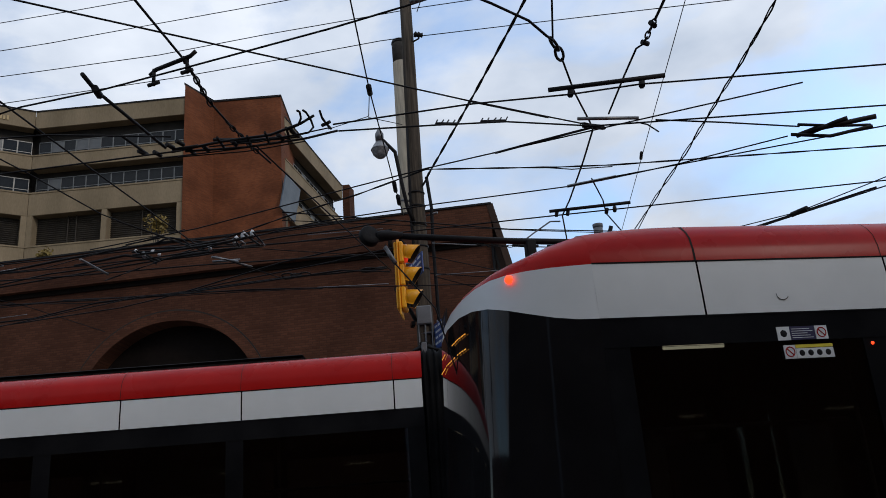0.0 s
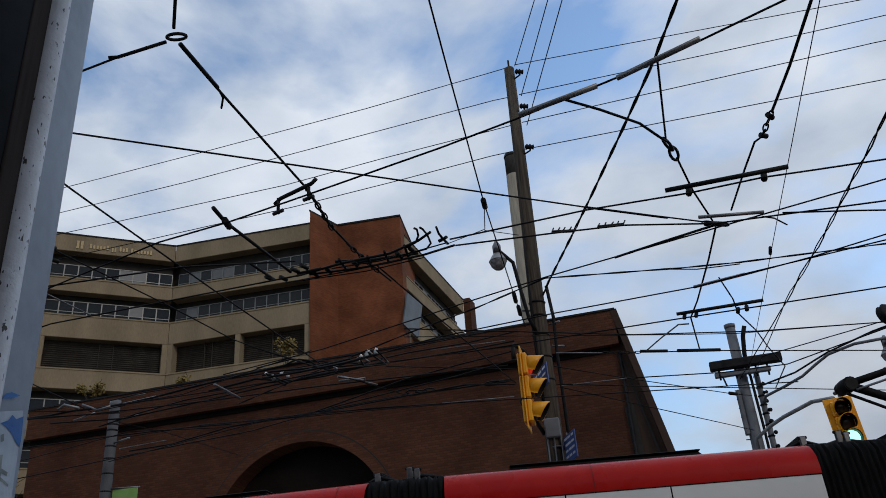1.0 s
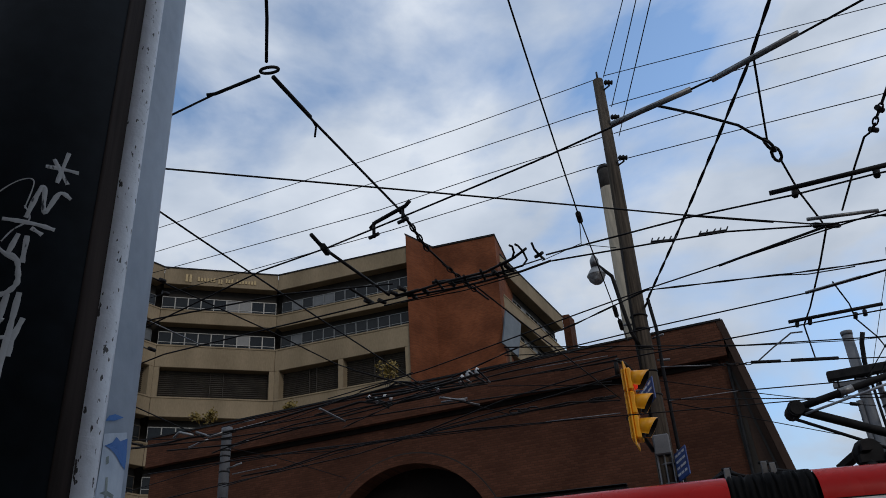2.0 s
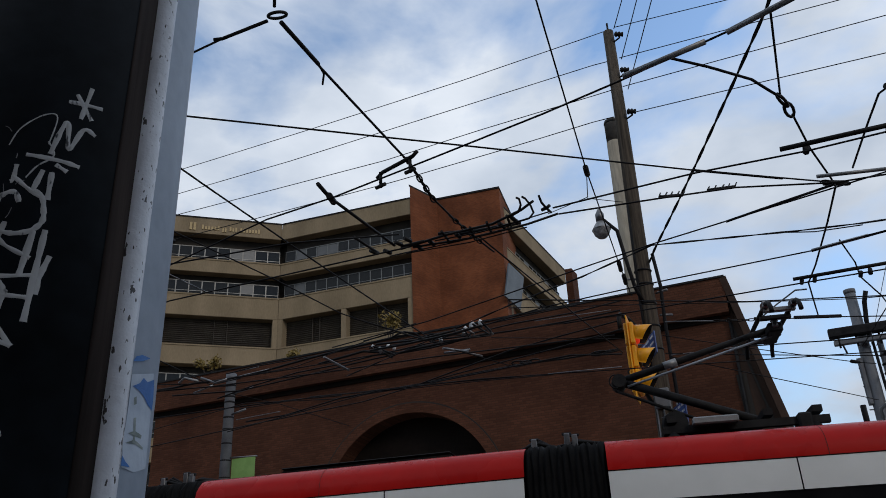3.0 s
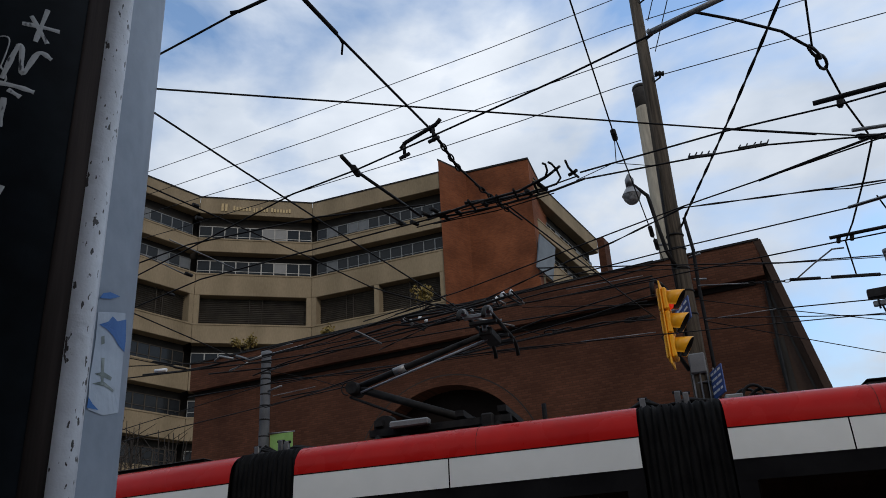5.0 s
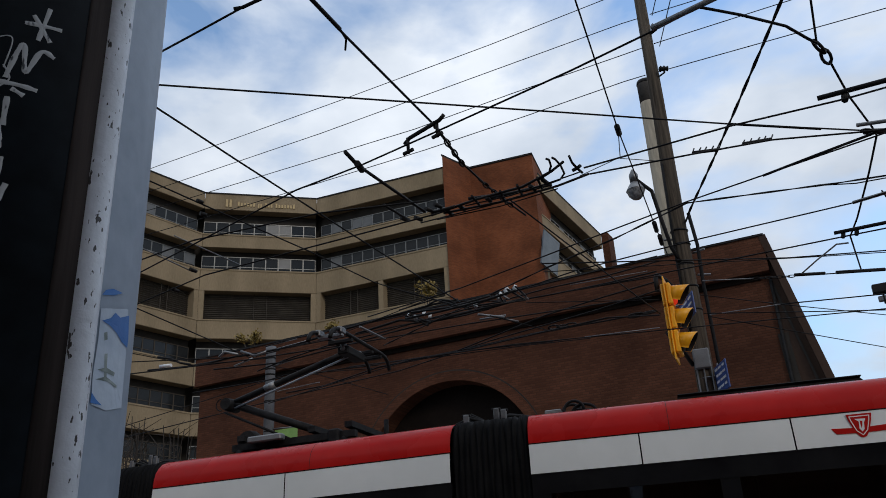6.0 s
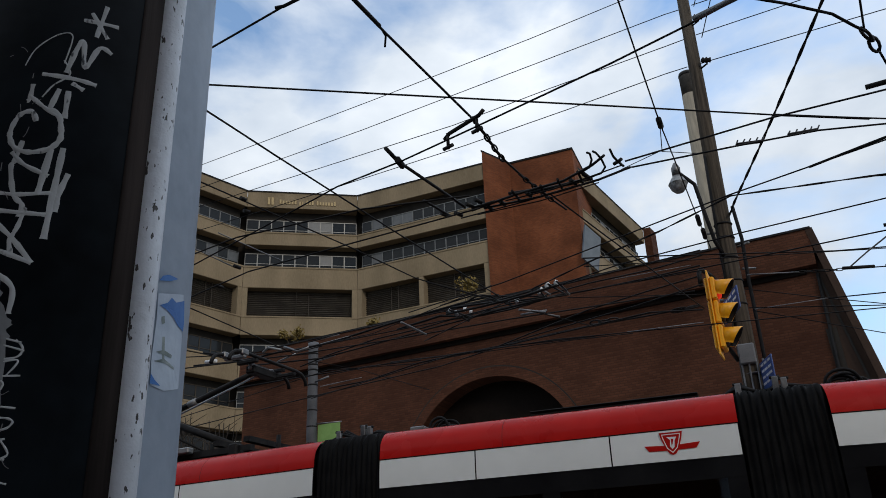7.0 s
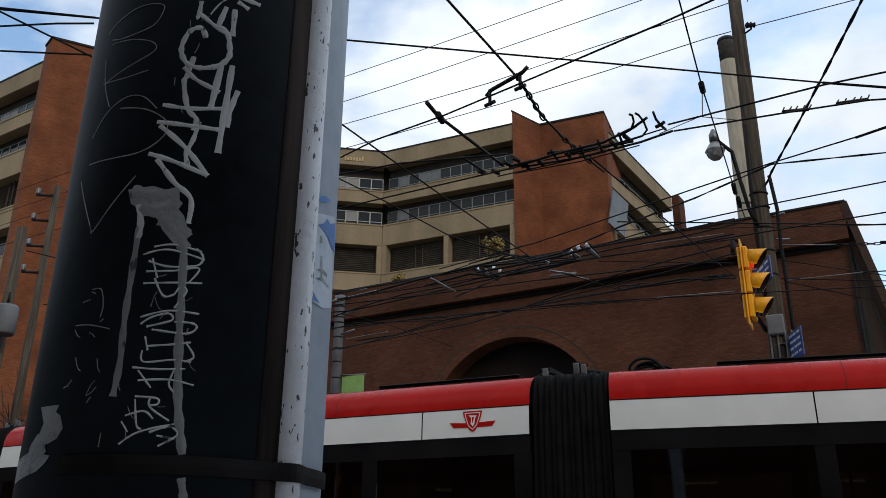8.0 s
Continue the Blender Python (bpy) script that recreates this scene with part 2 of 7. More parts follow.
for m, level in ((M_BROWN, 0.08), (M_ORANGE, 0.1), (M_CONC, 0.12), (M_IRON, 0.1), (M_WIRE, 0.06), (M_FIN, 0.1), (M_DARK, 0.08), (M_LOUVRE, 0.12), (M_WOOD, 0.12), (M_BAND, 0.1), (M_RUST_SHEEN, 0.05), (M_ARCH, 0.04), (M_SOOT, 0.1)):
    m.node_tree.nodes["Principled BSDF"].inputs["Specular IOR Level"].default_value = level
M_TRIM = chipped("chipped_pale_trim", (0.74, 0.76, 0.80), (0.045, 0.04, 0.038), 0.34, 260)
M_TRIM.node_tree.nodes["Principled BSDF"].inputs["Specular IOR Level"].default_value = 0.6
M_CHALK = chipped("white_paint_marker", (0.54, 0.54, 0.53), (0.05, 0.055, 0.06))
M_DRIP = chipped("thin_grey_paint_drip", (0.25, 0.25, 0.25), (0.04, 0.042, 0.045))
M_TAPE = surface("blue_sticker", (0.02, 0.12, 0.38), (0.05, 0.20, 0.50), 0.5, scale=20)
M_PAPER = surface("white_sticker_paper", (0.40, 0.46, 0.54), (0.52, 0.58, 0.65), 0.6, scale=30)
M_PANEL = surface("blue_grey_glass_panel", (0.07, 0.085, 0.10), (0.11, 0.13, 0.15), 0.14, scale=0.8, bump=0.01)
M_PRINT = surface("worn_print", (0.10, 0.13, 0.12), (0.34, 0.38, 0.36), 0.6, scale=60)
M_SIGNBLUE = surface("notice_dark_blue", (0.02, 0.02, 0.06), (0.03, 0.03, 0.09), 0.4)
M_SIGNYEL = surface("notice_yellow", (0.75, 0.6, 0.05), (0.8, 0.65, 0.08), 0.4)
M_LAMPGLASS = surface("clear_lamp_bowl", (0.10, 0.10, 0.10), (0.34, 0.35, 0.36), 0.07, scale=14, grain=40)
M_LEAF = surface("autumn_leaf", (0.11, 0.075, 0.018), (0.25, 0.175, 0.04), 0.7, scale=5, grain=30)
M_TWIG = surface("bare_twig", (0.022, 0.017, 0.014), (0.060, 0.047, 0.038), 0.85, scale=8)
M_BRASS = surface("gilt_lettering", (0.25, 0.185, 0.095), (0.36, 0.27, 0.14), 0.5, 0.3, scale=5)


# ---- mesh helpers ----
def part(name, bm, material, parent=None, label=""):
    me = bpy.data.meshes.new(name)
    bm.to_mesh(me)
    bm.free()
    for m in material if isinstance(material, (list, tuple)) else (material,):
        me.materials.append(m)
    ob = new(name, me)
    if parent is not None:
        ob.parent = parent
    if label:
        ob["label"] = label
    return ob


def shared(name, me, parent, m):
    ob = new(name, me)
    ob.parent = parent
    ob.matrix_basis = m
    return ob


def thing(name, m, label, category, group="", kind=""):
    ob = new(name)
    ob.matrix_basis = m
    return tagged(ob, label, category, group, kind)


def add_box(bm, lo, hi, m=None, bevel=0.0):
    size, mid = [b - a for a, b in zip(lo, hi)], [(a + b) / 2 for a, b in zip(lo, hi)]
    t = Matrix.Translation(mid) @ Matrix.Diagonal((*size, 1))
    r = bmesh.ops.create_cube(bm, size=1.0, matrix=(m @ t) if m is not None else t)
    if bevel:
        edges = list({e for v in r["verts"] for e in v.link_edges})
        bmesh.ops.bevel(bm, geom=edges, offset=bevel, segments=1, affect="EDGES")
    return bm


def box(lo, hi, bevel=0.0, m=None):
    return add_box(bmesh.new(), lo, hi, m, bevel)


def add_prism(bm, outline, z0, z1):
    """An upright prism over an outline of (x, y), counter-clockwise from above."""
    lo, hi = [bm.verts.new((x, y, z0)) for x, y in outline], [bm.verts.new((x, y, z1)) for x, y in outline]
    bm.faces.new(lo[::-1]), bm.faces.new(hi)
    for i in range(len(lo)):
        j = (i + 1) % len(lo)
        bm.faces.new((lo[i], lo[j], hi[j], hi[i]))
    return bm


def add_tube(bm, line, r, sides=6, r_end=None):
    """A round bar along a polyline."""
    rings, pts = [], [Vector(p) for p in line]
    for i, p in enumerate(pts):
        d = (pts[min(i + 1, len(pts) - 1)] - pts[max(i - 1, 0)]).normalized()
        a = d.orthogonal().normalized() if i == 0 else (a - d * a.dot(d)).normalized()
        c = d.cross(a)
        k = r if r_end is None else r + (r_end - r) * i / (len(pts) - 1)
        rings.append([bm.verts.new(p + (a * math.cos(q) + c * math.sin(q)) * k) for q in (2 * math.pi * s / sides for s in range(sides))])
    for u, v in zip(rings, rings[1:]):
        for s in range(sides):
            f = bm.faces.new((u[s], u[(s + 1) % sides], v[(s + 1) % sides], v[s]))
            f.smooth = sides > 4
    bm.faces.new(rings[0][::-1]), bm.faces.new(rings[-1])
    return bm


def tube(line, r, sides=6, r_end=None):
    return add_tube(bmesh.new(), line, r, sides, r_end)


def lathe(profile, sides=20, m=None):
    """A turned body from (radius, z) rows."""
    bm, rings = bmesh.new(), []
    for r, z in profile:
        rings.append([bm.verts.new((r * math.cos(2 * math.pi * s / sides), r * math.sin(2 * math.pi * s / sides), z)) for s in range(sides)])
    for u, v in zip(rings, rings[1:]):
        for s in range(sides):
            f = bm.faces.new((u[s], u[(s + 1) % sides], v[(s + 1) % sides], v[s]))
            f.smooth = True
    bm.faces.new(rings[0][::-1]), bm.faces.new(rings[-1])
    if m is not None:
        bmesh.ops.transform(bm, matrix=m, verts=bm.verts)
    return bm


def run(a, b):
    """The pose at ground point a whose x axis runs to b."""
    return pose(a[0], a[1], 0, 0, 0, math.degrees(math.atan2(b[1] - a[1], b[0] - a[0])))


# ---- ground ----
tagged(part("ground", box((-900, -900, -0.6), (900, 900, -0.15)), M_ASPH), "worn dark asphalt street of a wide crossing", "road", kind="structure")
tagged(part("pavement", box((-30, -14, -0.15), (16, 2.4, 0.0), 0.02), M_PAVE), "grey concrete pavement with a kerb along the street", "pavement", kind="structure")
tagged(part("pavement", add_prism(bmesh.new(), [(-60, 13.6), (-9, 12.9), (2, 12.9), (6, 16.0), (6, 26), (-60, 34)], -0.15, 0.0), M_PAVE),
       "grey concrete pavement before a brown brick building", "pavement", kind="structure")


# ---- the dark brown brick building ----
def arch_wall(bm, x0, x1, z1, cx, cz, r, depth, steps=28):
    """A wall from x0 to x1 with a round-headed opening through it."""
    add_box(bm, (x0, 0, 0), (cx - r, depth, z1))
    add_box(bm, (cx + r, 0, 0), (x1, depth, z1))
    arc = [(cx - r * math.cos(math.pi * i / steps), cz + r * math.sin(math.pi * i / steps)) for i in range(steps + 1)]
    for (xa, za), (xb, zb) in zip(arc, arc[1:]):
        v = [bm.verts.new(p) for p in ((xa, 0, za), (xb, 0, zb), (xb, 0, z1), (xa, 0, z1), (xa, depth, za), (xb, depth, zb), (xb, depth, z1), (xa, depth, z1))]
        bm.faces.new(v[:4]), bm.faces.new((v[4], v[5], v[1], v[0])), bm.faces.new(v[:3:-1])
    bmesh.ops.remove_doubles(bm, verts=bm.verts, dist=0.001)
    return bm


def arch_band(cx, cz, r0, r1, y0, y1, steps=36):
    bm, rings = bmesh.new(), []
    for i in range(steps + 1):
        a = math.pi * i / steps
        c, s = -math.cos(a), math.sin(a)
        rings.append([bm.verts.new((cx + c * r, y, cz + s * r)) for r, y in ((r0, y0), (r1, y0), (r1, y1), (r0, y1))])
    for u, v in zip(rings, rings[1:]):
        for k in range(4):
            bm.faces.new((u[k], u[(k + 1) % 4], v[(k + 1) % 4], v[k]))
    bm.faces.new(rings[0]), bm.faces.new(rings[-1][::-1])
    return bm


def brown_building():
    """Blank brick street front with an overhanging parapet, a blind arch and a battered end."""
    b = thing("brick_building", run((-19.4, 27.25), (1.64, 24.67)), "dark brown brick building with a blind arch and battered end", "building")
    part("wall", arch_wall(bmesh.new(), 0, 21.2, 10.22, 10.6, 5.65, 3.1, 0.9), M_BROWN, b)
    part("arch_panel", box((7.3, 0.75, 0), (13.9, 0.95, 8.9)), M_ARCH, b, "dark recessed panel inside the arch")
    part("arch_ring", arch_band(10.6, 5.65, 3.1, 3.42, -0.03, 0.2), M_BROWN, b, "ring of brick round the arch")
    part("arch_groove", arch_band(10.6, 5.65, 3.425, 3.47, -0.012, 0.1), M_DARK, b)
    part("parapet", box((-0.05, -0.28, 10.22), (21.2, 7.0, 11.3)), M_BROWN, b)
    # dark strip set where the overhanging parapet casts its shadow
    part("parapet_shadow_strip", box((0.0, -0.06, 10.06), (20.9, 0.3, 10.22)), M_ARCH, b, "black strip painted in for the shadow under the parapet")
    part("coping", box((-0.1, -0.32, 11.3), (21.25, 0.1, 11.36)), M_IRON, b, "thin dark metal coping")
    part("rear_wall", box((0, 6.5, 0), (21.2, 7.0, 10.22)), M_BROWN, b)
    part("side_wall", box((0, 0.9, 0), (0.4, 6.5, 10.22)), M_BROWN, b)
    bm = bmesh.new()
    for y0, y1 in ((0.0, 7.0),):
        f = [bm.verts.new((x, y0, z)) for x, z in ((21.2, 0), (23.55, 0), (21.2, 11.3))]
        k = [bm.verts.new((x, y1, z)) for x, z in ((21.2, 0), (23.55, 0), (21.2, 11.3))]
        bm.faces.new(f), bm.faces.new(k[::-1])
        for i in range(3):
            bm.faces.new((f[i], k[i], k[(i + 1) % 3], f[(i + 1) % 3]))
    part("battered_end", bm, M_FIN, b, "weathered battered end wall")
    slope = math.degrees(math.atan2(2.35, 11.3))
    part("sloped_fin", box((-0.10, -0.30, 0), (0.10, 7.05, 11.55), m=pose(23.55, 0, 0, 0, -slope, 0)), M_FIN, b, "sloped weathered fin along the end")
    part("fin_joint", box((-0.34, -0.05, 0), (-0.27, 0.1, 10.4), m=pose(23.55, 0, 0, 0, -slope, 0)), M_DARK, b)
    # solid dark box stands in for the shade inside the slit
    part("slit_shade", box((-0.15, -0.03, 0), (0.13, 0.2, 8.4), m=pose(21.55, 0, 0, 0, -2.5, 0)), M_DARK, b, "narrow dark box for the shade inside a slit opening")
    part("downpipe", tube([(21.16, -0.07, 10.0), (21.16, -0.07, 0.05)], 0.05), M_IRON, b)
    return b


brown_building()

# ---- the hospital block ----
ROWS = ((32.1, 34.45, 1.55), (28.9, 30.9, 1.45), (20.8, 22.9, 1.55), (16.9, 19.0, 1.55), (13.0, 15.1, 1.55))
BANDS = ((34.45, 36.0), (30.9, 32.1), (27.0, 28.9), (22.9, 24.5), (19.0, 20.8), (15.1, 16.9), (0, 13.0))


def window_meshes(w, frame_paint):
    """Frame, panes and drawn blinds of one window unit, 1.5 high."""
    f = bmesh.new()
    for lo, hi in (((0, 0, 0), (w, 0.08, 0.06)), ((0, 0, 1.44), (w, 0.08, 1.5)), ((0, 0.002, 0.55), (w, 0.078, 0.60)), ((0, 0.001, 0.06), (0.045, 0.079, 1.44)), ((w - 0.045, 0.001, 0.06), (w, 0.079, 1.44))):
        add_box(f, lo, hi)
    out = []
    for nm, bm, mt in (("frame", f, frame_paint), ("low", box((0.045, 0.04, 0.06), (w - 0.045, 0.06, 0.55)), M_GLASS), ("high", box((0.045, 0.04, 0.60), (w - 0.045, 0.06, 1.44)), M_GLASS),
                       ("low_blind", box((0.045, 0.04, 0.06), (w - 0.045, 0.06, 0.55)), M_BLIND), ("high_blind", box((0.045, 0.04, 0.60), (w - 0.045, 0.06, 1.44)), M_BLIND)):
        me = bpy.data.meshes.new(nm)
        bm.to_mesh(me)
        bm.free()
        me.materials.append(mt)
        out.append(me)
    return out


def louvre(w, h):
    bm = bmesh.new()
    n = int(h / 0.16)
    for i in range(n):
        add_box(bm, (0, -0.05, -0.01), (w, 0.05, 0.012), pose(0, 0.05, (i + 0.5) * h / n, -38))
    add_box(bm, (0, 0.13, 0), (w, 0.16, h))
    return bm


def storeys(b, a, c, openings, seed, shaded=False):
    """One flat side of the block from a to c: concrete bands, strip windows between them and a louvred plant floor."""
    rng = random.Random(seed)
    m = run(a, c)
    length = math.hypot(c[0] - a[0], c[1] - a[1])
    for z0, z1 in BANDS:
        o = part("concrete_band", box((0, 0, z0), (length, 0.95, z1), 0.03), M_CONC, b)
        o.matrix_basis = m
        s = part("sill", box((0, -0.05, z1 - 0.09), (length, 0.0, z1 + 0.03)), M_CONC if z1 < 36 else M_IRON, b)
        s.matrix_basis = m
    # near-black colour puts the shade into the recess above the window heads
    back = part("shaded_recess_wall", box((0.0, 1.0, 0), (length, 1.3, 35.7)), M_DARK, b)
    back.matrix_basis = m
    n = max(1, round(length / 1.02))
    w = length / n
    # shaded: low frames take the dark louvre colour to stand in for shade
    me, low = window_meshes(w, M_FRAME), window_meshes(w, M_LOUVRE if shaded else M_FRAME)
    for z0, z1, h in ROWS:
        for i in range(n):
            fr = shared("window", (me if z0 > 23 else low)[0], b, m @ pose(i * w, 0.84, z0 + 0.03))
            drawn = rng.random() * (0.9 if z0 > 28 else 1.6)
            shared("pane", me[3 if drawn < 0.07 else 1], fr, pose(0, 0, 0))
            shared("pane", me[4 if drawn < 0.15 else 2], fr, pose(0, 0, 0))
    pier = 0.42
    span = (length - pier * (openings + 1)) / openings
    for k in range(openings + 1):
        o = part("pier", box((0, 0.02, 24.5), (pier, 0.96, 27.0)), M_CONC, b)
        o.matrix_basis = m @ pose(k * (span + pier), 0, 0)
    for k in range(openings):
        o = part("louvre", louvre(span, 2.5), M_LOUVRE, b)
        o.matrix_basis = m @ pose(pier + k * (span + pier), 0.75, 24.5)
        for q in (0.46, 0.58):
            o = part("mullion", box((0, 0, 0), (0.05, 0.08, 2.5)), M_LOUVRE, b)
            o.matrix_basis = m @ pose(pier + k * (span + pier) + q * span, 0.62, 24.5)


def hospital():
    b = thing("hospital_building", pose(0, 0, 0), "tan concrete hospital block with strip windows and orange brick towers", "building")
    storeys(b, (-62.0, 39.2), (-47.6, 36.9), 3, 1)
    storeys(b, (-44.7, 38.6), (-39.3, 54.2), 3, 2, True)
    storeys(b, (-39.3, 54.2), (-31.3, 59.3), 1, 3)
    storeys(b, (-31.3, 59.3), (-19.25, 58.75), 2, 4)
    storeys(b, (-12.2, 63.2), (-9.4, 78.7), 2, 5)
    part("tower_coping", add_prism(bmesh.new(), [(-19.25, 58.5), (-17.75, 61.62), (-12.15, 61.52), (-12.25, 68), (-19.65, 68)], 37.0, 37.16), M_IRON, b, "dark metal coping")
    part("tower_coping", add_prism(bmesh.new(), [(-47.8, 36.62), (-46.5, 36.0), (-44.52, 38.35), (-44.85, 43), (-48.55, 43)], 37.0, 37.16), M_IRON, b, "dark metal coping")
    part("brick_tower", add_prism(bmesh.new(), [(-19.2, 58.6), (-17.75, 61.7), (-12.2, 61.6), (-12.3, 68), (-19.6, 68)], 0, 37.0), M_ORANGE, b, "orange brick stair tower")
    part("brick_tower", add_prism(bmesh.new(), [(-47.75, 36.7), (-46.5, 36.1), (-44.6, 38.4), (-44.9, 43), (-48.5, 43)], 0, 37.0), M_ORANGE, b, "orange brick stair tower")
    part("brick_pier", add_prism(bmesh.new(), [(-9.4, 78.75), (-8.7, 78.7), (-8.4, 80.4), (-9.2, 80.5)], 0, 36.1), M_BROWN, b)
    part("roof", add_prism(bmesh.new(), [(-47, 41), (-45.3, 40), (-40.2, 54.8), (-31.7, 60.0), (-20, 58.9), (-19.4, 64.0), (-12.9, 64.0), (-10.2, 79.8), (-20, 90), (-60, 80), (-62, 45)], 35.72, 35.9), M_STONE, b)
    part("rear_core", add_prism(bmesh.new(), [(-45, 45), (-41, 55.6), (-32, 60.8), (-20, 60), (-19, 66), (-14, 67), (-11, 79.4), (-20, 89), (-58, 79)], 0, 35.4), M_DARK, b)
    part("glass_panel", box((0, 0, 0), (0.12, 2.2, 3.3), m=pose(-12.3, 60.9, 26.8, -16, 0, -22)), M_PANEL, b, "slanted blue-grey glass panel beside the tower")
    # gilt letters on the parapet, kept as bars of their size
    m = run((-39.3, 54.2), (-31.3, 59.3))
    for x0, w, h in ((1.72, 0.62, 0.72), (2.72, 1.55, 0.42), (4.42, 0.42, 0.42), (5.02, 0.72, 0.42), (5.92, 1.75, 0.42)):
        n = max(1, round(w / 0.26))
        for i in range(n):
            o = part("sign_letter", box((0, -0.06, 0), (w / n * 0.68, 0.01, h * (1.0 if i in (0, n - 1) else 0.78)), 0.01), M_BRASS, b)
            o.matrix_basis = m @ pose(x0 + i * w / n, 0, 34.83 - (0.12 if n < 3 else 0))
    return b


hospital()


# ---- poles ----
def near_pole():
    """Steel pole at arm's length: dark wrap with a scuffed edge strip, a clamp band, stickers and paint-marker scrawl."""
    p = thing("steel_pole", pose(-0.674, 0.621, 0), "grey steel street pole with a scrawled black wrap", "pole")
    part("shaft", lathe([(0.1125, 0.0), (0.1125, 3.0), (0.105, 8.2)], 48), M_POLEPAINT, p, "bluish grey painted steel")

    def shell(a0, a1, r0, r1, z0, z1, steps=30):
        bm, cols = bmesh.new(), []
        for i in range(steps + 1):
            a = radians(a0 + (a1 - a0) * i / steps)
            cols.append([bm.verts.new((r * math.cos(a), r * math.sin(a), z)) for r, z in ((r0, z0), (r1, z0), (r1, z1), (r0, z1))])
        for u, v in zip(cols, cols[1:]):
            for k in range(4):
                f = bm.faces.new((u[k], v[k], v[(k + 1) % 4], u[(k + 1) % 4]))
                f.smooth = k == 1
        bm.faces.new(cols[0]), bm.faces.new(cols[-1][::-1])
        return bm

    part("wrap", shell(-205, -12.5, 0.1128, 0.1155, 0.8, 3.4), M_SLEEVE, p, "black wrap with marker scrawl")
    # rust plus a pale sheen that is put into the colour
    part("rusty_sheen_margin", shell(-24.0, -12.6, 0.1157, 0.1160, 0.8, 3.4, 6), M_RUST_SHEEN, p, "brown rusty margin of the wrap with a painted pale sheen")
    a0 = radians(-9.2)
    part("edge_strip", tube([(0.112 * math.cos(a0), 0.112 * math.sin(a0), z) for z in (0.8, 1.9, 3.0, 3.4)], 0.0122, 16), M_TRIM, p, "scuffed pale metal edge strip")
    # thin clamp band, bent out over the edge strip
    bm, cols = bmesh.new(), []
    for k in range(58):
        a = -92 + 2 * k
        bump = 0.0088 * math.exp(-((a + 9.2) / 6.5) ** 2)
        cols.append([bm.verts.new((r * math.cos(radians(a)), r * math.sin(radians(a)), z)) for r, z in ((0.1158 + bump, 1.6725), (0.1168 + bump, 1.6728), (0.1172 + bump, 1.6790), (0.1168 + bump, 1.6852), (0.1158 + bump, 1.6855))])
    for u, v in zip(cols, cols[1:]):
        for k in range(5):
            bm.faces.new((u[k], v[k], v[(k + 1) % 5], u[(k + 1) % 5]))
    bm.faces.new(cols[0]), bm.faces.new(cols[-1][::-1])
    bmesh.ops.recalc_face_normals(bm, faces=bm.faces)
    part("clamp_band", bm, M_BAND, p, "dark steel clamp band")

    def patch(name, points, material, r, label):
        """A ragged flat patch stuck on the round shaft, from (angle, z) corners."""
        bm = bmesh.new()
        ca, cz = sum(a for a, _ in points) / len(points), sum(z for _, z in points) / len(points)
        rim = []
        for (a, z), (b, y) in zip(points, points[1:] + points[:1]):
            rim += [(a + (b - a) * k / 3, z + (y - z) * k / 3) for k in range(3)]
        v = [bm.verts.new((r * math.cos(radians(a)), r * math.sin(radians(a)), z)) for a, z in rim]
        h = [bm.verts.new((r * math.cos(radians((a + ca) / 2)), r * math.sin(radians((a + ca) / 2)), (z + cz) / 2)) for a, z in rim]
        c = bm.verts.new((r * math.cos(radians(ca)), r * math.sin(radians(ca)), cz))
        for k in range(len(v)):
            n = (k + 1) % len(v)
            bm.faces.new((v[k], v[n], h[n], h[k])), bm.faces.new((h[k], h[n], c))
        bmesh.ops.recalc_face_normals(bm, faces=bm.faces)
        part(name, bm, material, p, label)

    strokes = random.Random(4)

    def scrawl(points, r=0.0028, paint=M_CHALK):
        """A flat stroke of paint marker with uneven edges."""
        pts = [points[0]] + list(points) + [points[-1]]
        flat, steps = [], 9
        for a, b, c, d in zip(pts, pts[1:], pts[2:], pts[3:]):
            for k in range(steps):
                t = k / steps
                flat.append([0.5 * (2 * b[n] + (c[n] - a[n]) * t + (2 * a[n] - 5 * b[n] + 4 * c[n] - d[n]) * t * t + (3 * b[n] - a[n] - 3 * c[n] + d[n]) * t ** 3) for n in (0, 1)])
        flat.append(points[-1])
        fine = [Vector((0.1158 * math.cos(radians(a)), 0.1158 * math.sin(radians(a)), z)) for a, z in flat]
        phase = strokes.uniform(0, 6)
        lift = strokes.uniform(0.0, 0.0002)
        bm, rows = bmesh.new(), []
        for k, q in enumerate(fine):
            out = Vector((q.x, q.y, 0)).normalized()
            along = fine[min(k + 1, len(fine) - 1)] - fine[max(k - 1, 0)]
            side = along.cross(out).normalized()
            w = r * (0.82 + 0.12 * math.sin(0.9 * k + phase) + strokes.uniform(-0.06, 0.06)) * (0.7 if r < 0.0015 else 1.0)
            row = []
            for off, up in ((-w, 0.11562), (-0.5 * w, 0.11585 + lift), (0.5 * w, 0.11585 + lift), (w, 0.11562)):
                e = q + side * off
                o = Vector((e.x, e.y, 0)).normalized() * up
                row.append(bm.verts.new((o.x, o.y, e.z)))
            rows.append(row)
        for u, v in zip(rows, rows[1:]):
            for k in range(3):
                bm.faces.new((u[k], v[k], v[k + 1], u[k + 1])).smooth = True
        bmesh.ops.recalc_face_normals(bm, faces=bm.faces)
        part("scrawl", bm, paint, p)

    scrawl([(-62.3, 2.048), (-62.6, 2.034), (-63.6, 2.032)], 0.0022)
    scrawl([(-62.8, 2.037), (-56.3, 2.026), (-49.8, 2.018)], 0.0022)
